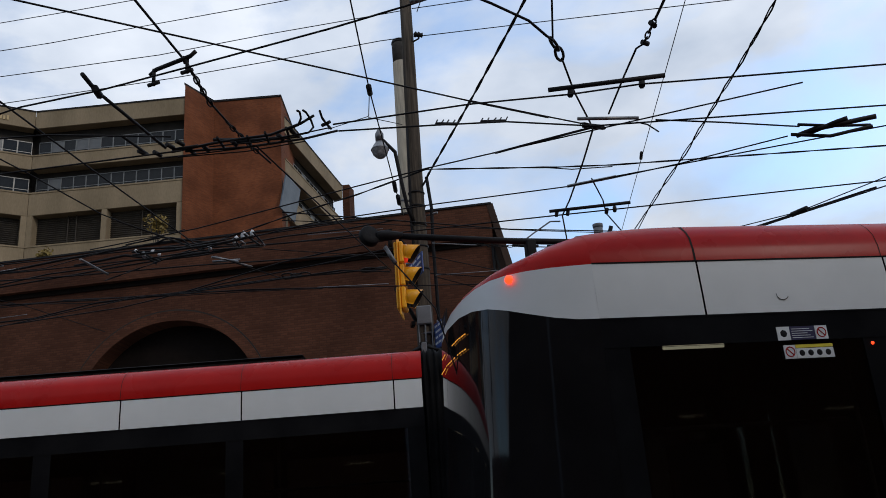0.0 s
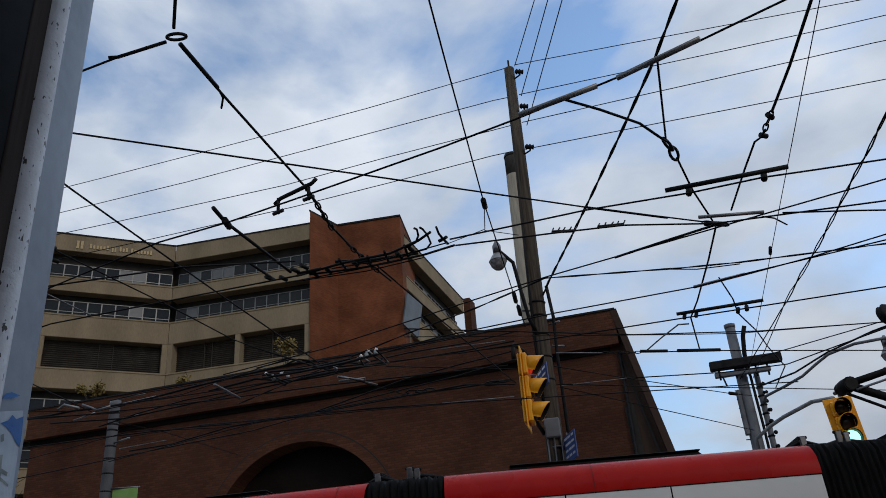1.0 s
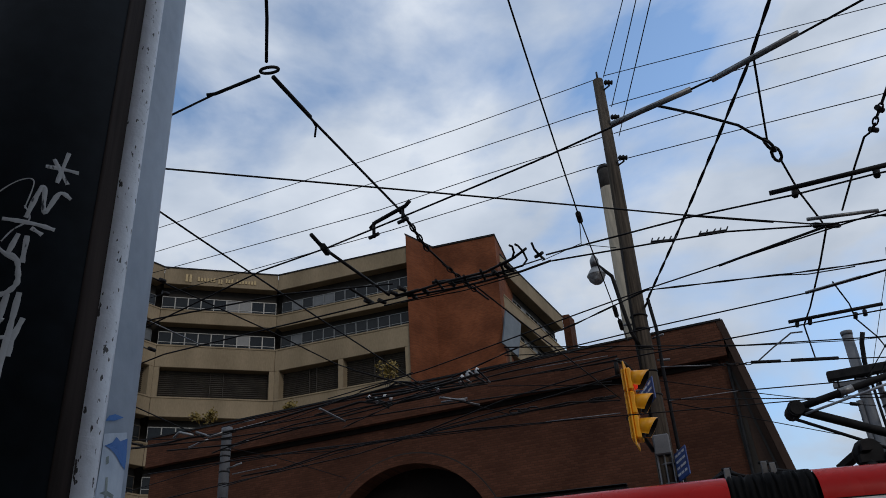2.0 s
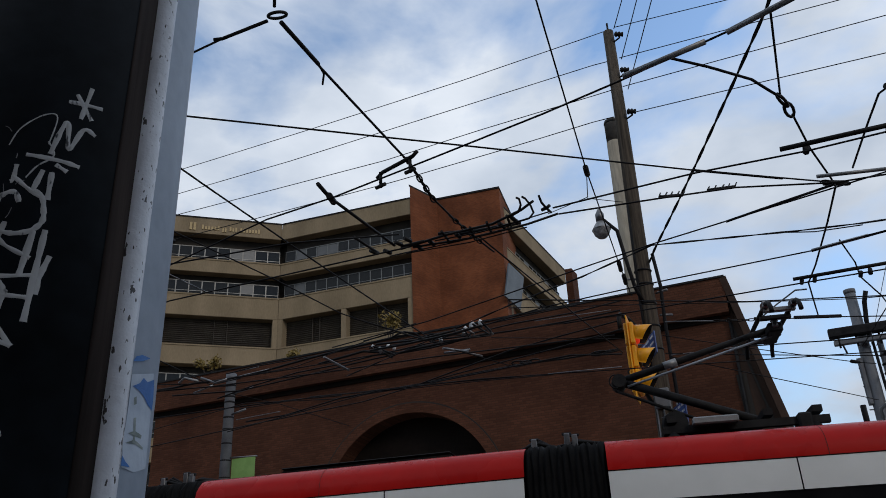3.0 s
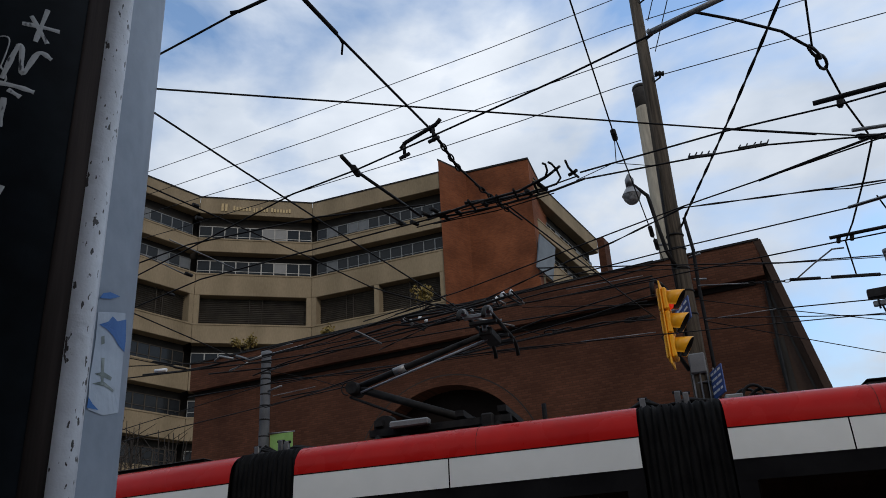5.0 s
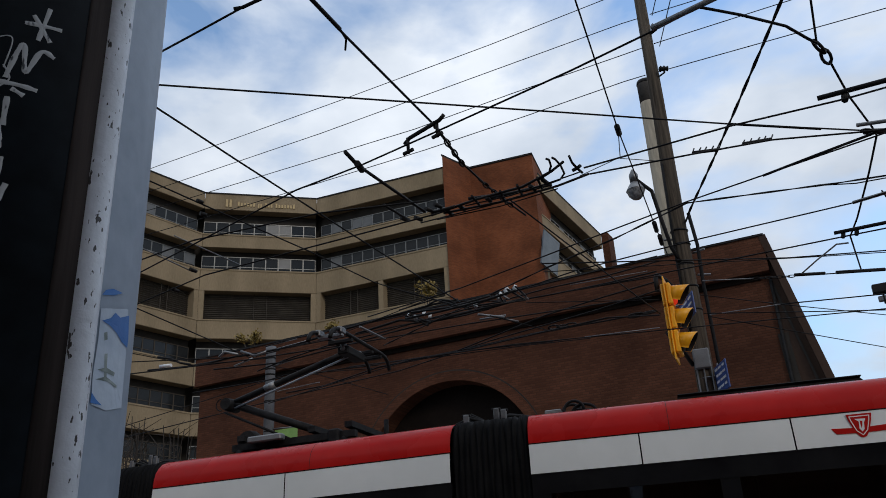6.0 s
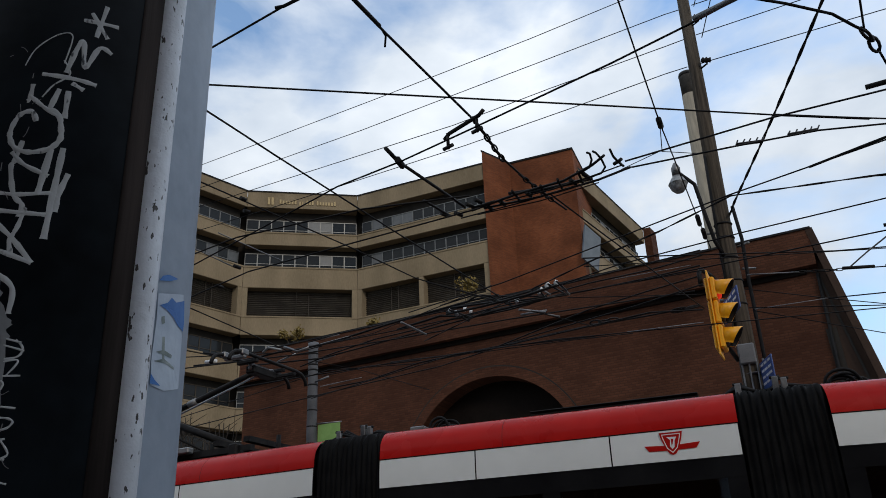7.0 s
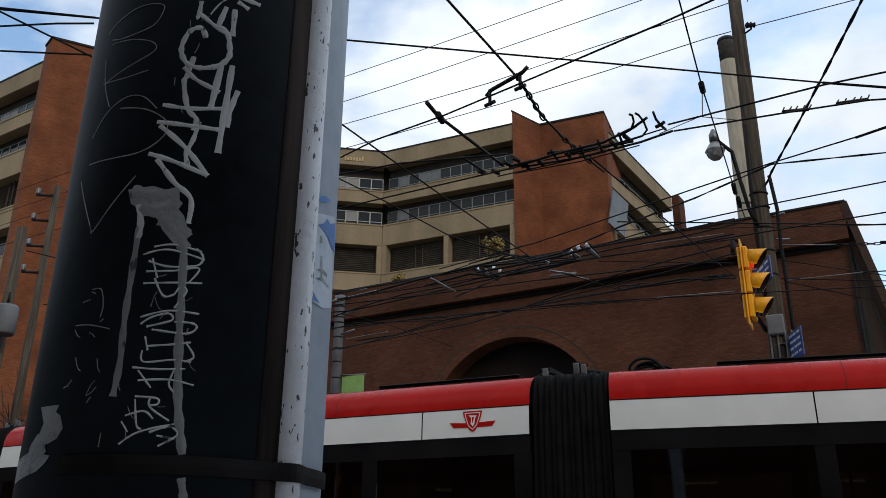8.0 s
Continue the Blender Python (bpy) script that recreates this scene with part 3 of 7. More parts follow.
    scrawl([(-52.2, 2.045), (-54.8, 2.024)], 0.0026)
    scrawl([(-48.8, 2.044), (-48.7, 2.018)], 0.0026)
    scrawl([(-48, 2.052), (-43.3, 2.047)], 0.0022)
    scrawl([(-58.7, 2.013), (-60.9, 2.022), (-65.1, 2.019), (-67.5, 2.007), (-67.3, 1.997), (-64.4, 1.988), (-58.9, 1.985), (-52.6, 1.989), (-49.2, 1.998), (-49.3, 2.008), (-51, 2.021), (-54.9, 2.025)], 0.0026)
    scrawl([(-62.4, 1.995), (-63.9, 1.978), (-64.9, 1.971), (-62.2, 1.948), (-58.5, 1.939), (-59, 1.929)], 0.0024)
    scrawl([(-65.7, 1.985), (-60.4, 1.974), (-51, 1.965)], 0.0022)
    scrawl([(-51.6, 1.989), (-53.8, 1.949)], 0.003)
    scrawl([(-47.4, 1.991), (-48.1, 1.962), (-49.2, 1.912)], 0.003)
    scrawl([(-44.2, 1.969), (-46.5, 1.95), (-46.8, 1.935)], 0.0026)
    scrawl([(-72, 1.951), (-61.1, 1.948), (-48.6, 1.951)], 0.002)
    scrawl([(-73.3, 1.936), (-60.2, 1.933), (-49.8, 1.932)], 0.0022)
    scrawl([(-57.3, 1.937), (-58.6, 1.922), (-60.6, 1.909), (-59.3, 1.898)], 0.0022)
    scrawl([(-72, 1.933), (-61.2, 1.914), (-51.9, 1.892)], 0.0024)
    scrawl([(-74.8, 1.909), (-64.7, 1.902), (-51.9, 1.892)], 0.0022)
    scrawl([(-71.2, 1.904), (-63.7, 1.885), (-56.9, 1.872), (-56.7, 1.852)], 0.0024)
    scrawl([(-79.4, 1.879), (-71.3, 1.874), (-61.1, 1.876)], 0.006, M_DRIP)
    scrawl([(-75, 1.865), (-68.4, 1.861), (-62.6, 1.867)], 0.0065, M_DRIP)
    scrawl([(-66.9, 1.855), (-60.5, 1.849), (-56.1, 1.841)], 0.006, M_DRIP)
    scrawl([(-63.6, 1.851), (-58.6, 1.84), (-57, 1.832)], 0.0055, M_DRIP)
    scrawl([(-75.6, 1.867), (-73.8, 1.849), (-74.3, 1.84)], 0.003)
    scrawl([(-74.3, 1.849), (-74.5, 1.814), (-74.7, 1.78), (-74.1, 1.748), (-74.9, 1.724)], 0.003, M_DRIP)
    scrawl([(-57.2, 1.836), (-56, 1.798), (-55, 1.765), (-53.1, 1.725), (-51.1, 1.702), (-49.5, 1.686)], 0.0036, M_DRIP)
    scrawl([(-67.6, 1.833), (-60.7, 1.835), (-50.7, 1.831)], 0.0012)
    scrawl([(-71.2, 1.827), (-62.4, 1.831), (-49.4, 1.825)], 0.0012)
    scrawl([(-68.9, 1.822), (-61.6, 1.818), (-52, 1.82), (-50.1, 1.827), (-52.7, 1.833)], 0.0013)
    scrawl([(-69.3, 1.814), (-59.5, 1.815), (-51, 1.818), (-54.2, 1.806)], 0.0012)
    scrawl([(-69.7, 1.805), (-59, 1.806), (-49.4, 1.807)], 0.0012)
    scrawl([(-67.6, 1.824), (-65, 1.809)], 0.0012)
    scrawl([(-66, 1.809), (-62.2, 1.796), (-58.5, 1.797)], 0.0013)
    scrawl([(-58.5, 1.797), (-56.5, 1.803), (-54.4, 1.8), (-57.9, 1.787)], 0.0012)
    scrawl([(-69, 1.78), (-59.7, 1.785), (-49.2, 1.784)], 0.0012)
    scrawl([(-68.7, 1.775), (-65.1, 1.78), (-59.5, 1.783), (-58.3, 1.778), (-66.5, 1.773)], 0.0013)
    scrawl([(-64.5, 1.771), (-53, 1.769), (-49.5, 1.774), (-51.6, 1.777), (-57.2, 1.777)], 0.0013)
    scrawl([(-66.5, 1.766), (-65, 1.756)], 0.0012)
    scrawl([(-65.2, 1.759), (-56.3, 1.761), (-50.9, 1.763)], 0.0012)
    scrawl([(-52.7, 1.763), (-49.4, 1.753), (-52.3, 1.749)], 0.0012)
    scrawl([(-66.9, 1.756), (-65.8, 1.748), (-55.7, 1.75), (-50.1, 1.749)], 0.0012)
    scrawl([(-69.4, 1.744), (-60.8, 1.743), (-51.7, 1.744)], 0.0012)
    scrawl([(-67.3, 1.742), (-62.3, 1.73)], 0.0012)
    scrawl([(-66.9, 1.735), (-56.7, 1.736), (-48.3, 1.733)], 0.0012)
    scrawl([(-55.3, 1.743), (-56.5, 1.733), (-54.3, 1.727)], 0.0012)
    scrawl([(-67.1, 1.724), (-59.9, 1.723), (-59.3, 1.719), (-62, 1.718)], 0.0012)
    scrawl([(-61.9, 1.724), (-61.8, 1.717), (-55, 1.708)], 0.0012)
    scrawl([(-67, 1.722), (-65.4, 1.705), (-63.7, 1.702)], 0.0012)
    scrawl([(-69.6, 1.711), (-63.6, 1.714), (-60.2, 1.709)], 0.0012)
    scrawl([(-70.5, 1.692), (-64.5, 1.7), (-53.1, 1.706)], 0.0012)
    scrawl([(-60.9, 1.7), (-54.8, 1.704), (-51.8, 1.699), (-57.6, 1.691)], 0.0012)
    scrawl([(-70.6, 1.707), (-68, 1.7)], 0.001)
    scrawl([(-58.4, 1.698), (-52.5, 1.696)], 0.0012)
    scrawl([(-49, 1.671), (-47.5, 1.658)], 0.0032, M_DRIP)
    scrawl([(-106.7, 2.033), (-101.4, 2.04), (-89.2, 2.048), (-79.7, 2.047), (-77.3, 2.041), (-81.5, 2.026), (-94.3, 2.021), (-103.5, 2.025)], 0.0007, M_DRIP)
    scrawl([(-102.9, 2.02), (-90.9, 2.017), (-80.9, 2.011), (-78.4, 2.003), (-84.8, 1.995), (-102.1, 1.983)], 0.0007, M_DRIP)
    scrawl([(-104, 1.983), (-90.5, 1.981), (-80.2, 1.984)], 0.0007, M_DRIP)
    scrawl([(-105.2, 2.007), (-102.6, 1.981), (-97.2, 1.957)], 0.0007, M_DRIP)
    scrawl([(-105.3, 1.934), (-98.4, 1.952), (-88.7, 1.962), (-80.8, 1.96), (-74.1, 1.948)], 0.0007, M_DRIP)
    scrawl([(-90.8, 1.953), (-78.7, 1.948), (-70, 1.937), (-70.2, 1.923), (-80.6, 1.91), (-104, 1.91)], 0.0008, M_DRIP)
    scrawl([(-108.5, 1.898), (-96.8, 1.855), (-94.8, 1.85), (-87.1, 1.87), (-78.7, 1.891)], 0.0008, M_DRIP)
    scrawl([(-89.8, 1.803), (-85.9, 1.802), (-84, 1.79), (-84.5, 1.781)], 0.0007, M_DRIP)
    scrawl([(-95.3, 1.777), (-88.4, 1.776), (-79.8, 1.772)], 0.0007, M_DRIP)
    scrawl([(-47.3, 2.116), (-33.5, 2.117)], 0.0022)
    scrawl([(-39, 2.135), (-41.6, 2.101)], 0.0022)
    scrawl([(-44.5, 2.125), (-37.2, 2.102)], 0.0022)
    scrawl([(-66.8, 2.066), (-63.6, 2.083), (-55.9, 2.098), (-50.6, 2.098), (-52, 2.07)], 0.001)
    scrawl([(-58.1, 2.036), (-54.7, 2.048), (-49.3, 2.06), (-52.2, 2.073)], 0.0012)
    scrawl([(-50.8, 2.061), (-47.8, 2.089), (-45.9, 2.093), (-44.1, 2.069), (-39.7, 2.091), (-34.7, 2.088)], 0.0024)
    scrawl([(-59.6, 2.058), (-45.8, 2.056), (-38.9, 2.054)], 0.0024)
    torn = "torn patch showing grey steel"
    patch("torn_patch", [(-108.5, 1.721), (-97.0, 1.7205), (-98.5, 1.716), (-95.5, 1.713), (-93.2, 1.704), (-95.5, 1.697), (-100.0, 1.694), (-107.0, 1.699), (-104.5, 1.709)], M_DRIP, 0.1158, torn)
    patch("torn_patch", [(-107.5, 1.702), (-97.5, 1.6985), (-101.5, 1.693), (-100.0, 1.689), (-104.5, 1.683), (-113.0, 1.685), (-112.0, 1.694)], M_DRIP, 0.1159, torn)
    patch("torn_patch", [(-126.0, 1.686), (-112.0, 1.690), (-103.0, 1.688), (-97.5, 1.686), (-99.5, 1.681), (-104.0, 1.676), (-116.0, 1.672), (-124.0, 1.670)], M_DRIP, 0.1160, torn)
    patch("paint_blot", [(-81.0, 1.880), (-71.0, 1.8815), (-64.0, 1.877), (-59.5, 1.868), (-61.5, 1.860), (-69.0, 1.859), (-74.5, 1.862), (-79.0, 1.868)], M_DRIP, 0.1157, "grey paint blot")
    patch("paint_blot", [(-70.0, 1.862), (-62.0, 1.866), (-58.5, 1.858), (-56.0, 1.845), (-56.8, 1.834), (-61.0, 1.836), (-65.5, 1.846)], M_DRIP, 0.1158, "grey paint blot")
    patch("sticker", [(-0.5, 1.8903), (8.0, 1.8955), (18.9, 1.9023), (21.1, 1.8793), (22.4, 1.8218), (9.0, 1.8136), (0.1, 1.8145), (-0.9, 1.8363), (-0.2, 1.865)], M_PAPER, 0.1133, "torn white sticker")
    patch("sticker_scrap", [(-1.0, 1.9012), (0.8, 1.9066), (4.9, 1.9103), (12.2, 1.9117), (5.6, 1.905)], M_TAPE, 0.1137, "torn blue sticker scrap")
    patch("sticker_scrap", [(0.6, 1.8808), (5.6, 1.886), (8.2, 1.8922), (12.0, 1.8905), (20.0, 1.8976), (21.8, 1.8797), (21.6, 1.8705), (15.0, 1.8721), (10.5, 1.8765), (5.2, 1.8797)], M_TAPE, 0.1137, "torn blue sticker scrap")
    patch("sticker_scrap", [(-0.6, 1.8236), (2.0, 1.8195), (5.8, 1.8162), (-0.7, 1.8155)], M_TAPE, 0.1137, "torn blue sticker scrap")
    for pts in ([(2.5, 1.872), (3.2, 1.866), (5.0, 1.868), (4.4, 1.874)], [(1.2, 1.842), (6.0, 1.846), (12.5, 1.845), (12.0, 1.842), (6.0, 1.842)], [(4.2, 1.856), (6.0, 1.857), (7.0, 1.838), (5.6, 1.836)], [(0.4, 1.834), (6.5, 1.839), (15.0, 1.836), (15.0, 1.834), (6.5, 1.836)]):
        patch("sticker_print", pts, M_PRINT, 0.1136, "worn green-grey print on the sticker")
    for k in range(34):  # fine scratches
        a, z = strokes.uniform(-98, -48), strokes.choice((strokes.uniform(1.69, 1.80), strokes.uniform(1.69, 2.1)))
        da, dz = strokes.uniform(-4, 4), strokes.uniform(-0.012, 0.012)
        scrawl([(a, z), (a + da * 0.5, z + dz * 0.7), (a + da, z + dz)], strokes.uniform(0.0003, 0.0007), M_DRIP)
    return p


near_pole()


def wood_pole():
    p = thing("utility_pole", pose(-0.36, 13.62, 0), "weathered wooden utility pole with brackets and cable guards", "pole")
    part("shaft", tube([(-0.055, 0, 0), (-0.055, 0, 4.0), (-0.05, 0, 7.5), (-0.015, 0, 10.0), (0.0, 0, 12.5)], 0.165, 18, 0.10), M_WOOD, p)
    part("pole_top_pin", tube([(0, 0, 12.5), (0, 0, 12.72)], 0.02), M_IRON, p)
    for z in (12.3, 11.45, 10.5):
        part("insulator", lathe([(0.03, -0.09), (0.06, -0.06), (0.035, -0.03), (0.06, 0.0), (0.035, 0.03), (0.05, 0.07)], 10, pose(0.2, -0.12, z, 0, 90, 20)), M_IRON, p)
        part("insulator_bracket", tube([(0.08, -0.05, z - 0.1), (0.2, -0.12, z - 0.08), (0.22, -0.13, z + 0.03)], 0.018), M_IRON, p)
    part("riser_cable", tube([(0.15, -0.12, 7.6), (0.2, -0.12, 7.0), (0.18, -0.1, 6.4), (0.19, -0.08, 3.0), (0.19, -0.08, 0.0)], 0.03), M_WIRE, p, "black cable strapped along the pole")
    part("riser_cable", tube([(-0.13, -0.14, 8.6), (-0.15, -0.16, 7.4), (-0.17, -0.1, 6.8), (-0.14, -0.13, 5.4)], 0.022), M_WIRE, p)
    for z in (7.35, 7.1, 6.75, 6.35, 5.95):
        part("strap", lathe([(0.145, -0.016), (0.152, 0.0), (0.145, 0.016)], 16, pose(-0.05, 0, z, 4, 3)), M_IRON, p)
    for z, a in ((7.2, 200), (6.9, 330), (6.55, 20), (6.1, 160)):
        c, s = math.cos(radians(a)), math.sin(radians(a))
        part("bolt", tube([(0.12 * c, 0.12 * s, z), (0.34 * c, 0.34 * s, z)], 0.018), M_STEEL, p)
    part("sleeve_plate", box((-0.18, -0.20, 4.94), (0.07, 0.0, 5.26), 0.02), M_POLEGREY, p, "grey steel bracket plate")
    for x in (-0.155, -0.05, 0.06, 0.155):
        part("cage_bar", tube([(x, -0.17 + 0.1 * abs(x), 3.6), (x, -0.17 + 0.1 * abs(x), 5.0)], 0.014), M_STEEL, p)
    for z in (3.9, 4.2, 4.5, 4.8):
        part("cage_ring", lathe([(0.165, -0.014), (0.178, 0.0), (0.165, 0.014)], 16, pose(0, 0, z)), M_STEEL, p)
    for x, y, turn, length, z0, z1, rows in ((0.10, -0.12, 19, 0.56, 4.50, 4.93, 4), (-0.27, -0.12, 18.6, 0.84, 5.62, 5.97, 3)):
        m = pose(x, y, 0, 0, 0, turn)
        part("street_sign", box((-0.012, -length, z0), (0.012, 0.0, z1), 0.006, m), M_BLUE, p, "blue street sign with pale lettering")
        part("sign_bracket", box((-0.02, -0.02, z0 + 0.05), (0.02, 0.14, z0 + 0.10), 0, m), M_STEEL, p)
        for k in range(rows):
            z = z1 - (k + 0.8) * (z1 - z0) / (rows + 0.6)
            for w in range(3):
                y0 = -length * (0.92 - 0.29 * w)
                part("lettering_bar", box((-0.0150, y0, z), (-0.0125, y0 + length * (0.20 + 0.03 * ((k + w) % 3)), z + 0.035), 0, m), M_INK, p)
    return p


wood_pole()

p = thing("chimney_stack", pose(-1.25, 36.0, 0), "tall pale concrete chimney stack with a dark cap", "chimney")
part("shaft", lathe([(0.56, 0), (0.46, 12.7), (0.385, 23.65)], 28), M_POLECONC, p)
part("cap", lathe([(0.375, 23.65), (0.385, 24.75), (0.37, 24.9), (0.30, 24.92)], 28), M_SOOT, p, "dark soot-stained cap")
part("cap_ring", lathe([(0.39, 24.70), (0.405, 24.76), (0.39, 24.84)], 28), M_IRON, p)


def banded_pole(x, y, top):
    p = thing("banded_pole", pose(x, y, 0), "grey steel pole wound with dark cable bands", "pole")
    part("shaft", lathe([(0.13, 0), (0.105, top - 0.12), (0.115, top - 0.1), (0.115, top)], 18), M_POLEGREY, p)
    for z in (top - 0.25, top - 0.5, top - 0.62, top - 0.95, top - 1.2, top - 1.5, top - 1.85, top - 2.2):
        part("band", lathe([(0.108, -0.02), (0.120, 0.0), (0.108, 0.02)], 16, pose(0, 0, z, 3, 2)), M_IRON, p)
    for z, l in ((top - 0.45, 0.5), (top - 0.9, 0.35)):
        part("strut", tube([(0.1, -0.05, z), (0.1 + l, -0.1, z + 0.06)], 0.02), M_STEEL, p)
    part("banner_arm", tube([(0.1, 0, 5.42), (0.68, 0.08, 5.42)], 0.015), M_STEEL, p)
    part("banner", box((0.13, 0.03, 4.4), (0.66, 0.045, 5.40)), M_GREEN, p, "light green street banner")
    return p


banded_pole(-9.35, 15.59, 7.22)


def junction_pole():
    """Steel pole across the crossing: a second mast, a crossarm box, brackets, and a mast arm that holds a signal."""
    p = thing("junction_pole", pose(3.80, 19.1, 0), "grey steel junction pole with crossarm and cable clutter", "pole")
    part("shaft", lathe([(0.165, 0), (0.135, 5.5), (0.112, 8.42)], 18), M_POLEGREY, p)
    part("shaft_cap", lathe([(0.12, 8.38), (0.128, 8.42), (0.128, 8.47), (0.04, 8.5)], 14), M_POLEGREY, p)
    part("second_mast", lathe([(0.075, 0), (0.062, 7.3)], 14, pose(0.34, 0.06, 0)), M_POLEGREY, p)
    part("crossarm", box((-0.65, -0.36, 7.36), (0.9, -0.16, 7.56), 0.02, pose(0, 0, 0, 0, 0, -6)), M_IRON, p, "dark timber crossarm")
    part("lower_bracket", box((-0.58, -0.30, 7.19), (0.62, -0.18, 7.30), 0.015, pose(0, 0, 0, 0, 0, -6)), M_POLEGREY, p)
    for x in (-0.5, -0.15, 0.3, 0.55):
        part("bracket_bolt", tube([(x, -0.24, 7.12), (x, -0.24, 7.40)], 0.022, 6), M_IRON, p)
    part("crossarm_lug", tube([(-0.45, -0.24, 7.2), (-0.40, -0.24, 6.98)], 0.02, 6), M_IRON, p)
    for k, z in enumerate((7.0, 6.8, 6.6, 6.4, 6.15, 5.9, 5.6)):
        part("insulator", lathe([(0.02, -0.06), (0.045, -0.04), (0.025, -0.01), (0.045, 0.02), (0.02, 0.05)], 10, pose(0.34 + (0.09 if k % 2 else 0.06), -0.02, z, 0, 80, 15 * k)), M_IRON, p)
        part("clamp", lathe([(0.066, -0.025), (0.085, 0), (0.066, 0.025)], 12, pose(0.34, 0.06, z - 0.06)), M_IRON, p)
        part("step_bolt", tube([(-0.11, -0.02, z - 0.1), (-0.22, -0.04, z - 0.1)], 0.014, 5), M_POLEGREY, p)
    part("junction_box", box((-0.2, -0.12, 5.9), (-0.12, 0.05, 6.9), 0.01), M_POLEGREY, p)
    part("riser_cable", tube([(0.14, -0.12, 7.36), (0.15, -0.15, 7.7), (0.20, -0.20, 8.1), (0.26, -0.3, 8.3)], 0.05, 8), M_WIRE, p, "thick black cable rising from the crossarm")
    part("riser_cable", tube([(0.17, -0.1, 7.3), (0.19, -0.1, 6.0), (0.18, -0.1, 3.0)], 0.03, 6), M_WIRE, p)
    part("conduit", tube([(0.34, -0.02, 6.55), (0.30, -0.5, 6.58), (0.65, -0.8, 6.66), (1.02, -0.98, 6.79), (1.30, -1.25, 6.95), (1.52, -1.44, 7.06), (1.95, -1.8, 7.10), (2.31, -2.03, 7.06), (2.7, -2.3, 7.0)], 0.032, 8), M_POLEGREY, p, "grey curved lamp arm")
    part("conduit", tube([(0.3, -0.2, 6.9), (1.0, -0.6, 7.0), (1.6, -1.1, 7.2), (2.4, -1.7, 7.35), (5.0, -3.4, 7.6)], 0.02), M_WIRE, p)
    part("signal_arm", tube([(-0.05, -0.2, 5.2), (-0.1, -0.5, 5.70), (0.18, -0.85, 5.86), (0.40, -1.14, 5.94), (0.80, -1.96, 5.98), (1.03, -2.55, 5.86), (1.05, -2.62, 5.78)], 0.04, 8), M_GREY, p, "grey curved signal arm")
    return p


junction_pole()


# ---- signals and the street lamp ----
def signal(name, m, lit, label, group, half_w=0.20, half_h=0.65, step=0.37, arm=True):
    """Three-light head: backboard, sections, visors and lenses. Faces local -y; base at the head's middle."""
    s = thing(name, m, label, "traffic light", group)
    part("backboard", box((-half_w, 0.06, -half_h), (half_w, 0.082, half_h), 0.01), M_YELLOW, s, "yellow backboard")
    for k, kind in enumerate(("red", "amber", "green")):
        z = step - step * k
        part("section", box((-0.155, 0.086, z - step * 0.47), (0.155, 0.13, z + step * 0.47), 0.015), M_YELLOW, s)
        part("door", box((-0.165, -0.02, z - step * 0.47), (0.165, 0.06, z + step * 0.47), 0.02), M_YELLOW, s)
        part("lens", lathe([(0.145, 0), (0.12, 0.04), (0.06, 0.06), (0.01, 0.065)], 18, pose(0, -0.021, z, 90)), lit if kind == ("red" if lit is M_REDLENS else "green") else M_LENS, s)
        bm, cols = bmesh.new(), []
        for i in range(19):
            a = radians(-35 + 250 * i / 18)
            c, q = math.cos(a), math.sin(a)
            reach = 0.10 + 0.16 * max(0, (q + 0.6) / 1.6)
            cols.append([bm.verts.new((0.16 * c, -0.02, z + 0.16 * q)), bm.verts.new((0.16 * c, -0.02 - reach, z + 0.16 * q - 0.03)), bm.verts.new((0.150 * c, -0.02 - reach, z + 0.150 * q - 0.03)), bm.verts.new((0.150 * c, -0.02, z + 0.150 * q))])
        for u, v in zip(cols, cols[1:]):
            for k2 in range(4):
                f = bm.faces.new((u[k2], u[(k2 + 1) % 4], v[(k2 + 1) % 4], v[k2]))
                f.material_index = 1 if k2 == 2 else 0
                f.smooth = True
        bm.faces.new(cols[0]), bm.faces.new(cols[-1][::-1])
        part("visor", bm, (M_YELLOW, M_IRON), s, "yellow visor, black inside")
    if not arm:
        part("cable_elbow", tube([(0.1, 0.14, half_h - 0.05), (0.1, 0.16, half_h + 0.12), (0.06, 0.3, half_h + 0.14)], 0.04, 8), M_GREY, s)
        return s
    part("cable_elbow", tube([(0.05, 0.2, 0.5), (0.06, 0.2, 0.72), (0.15, 0.18, 0.80), (0.5, 0.1, 0.82), (1.0, 0.0, 0.78)], 0.035, 8), M_IRON, s)
    part("bracket_arm", tube([(0.1, 0.16, -0.15), (0.55, 0.06, -0.25), (1.05, -0.04, -0.45)], 0.035, 8), M_IRON, s)
    return s


signal("traffic_signal", pose(-0.66, 12.52, 5.50, 0, 0, 87), M_REDLENS, "yellow three-light traffic signal with backboard showing red", "signals")
signal("traffic_signal", pose(4.85, 16.25, 5.30, 0, -4, -4), M_GREENLENS, "yellow three-light traffic signal with backboard showing green", "signals", 0.26, 0.50, 0.29, False)


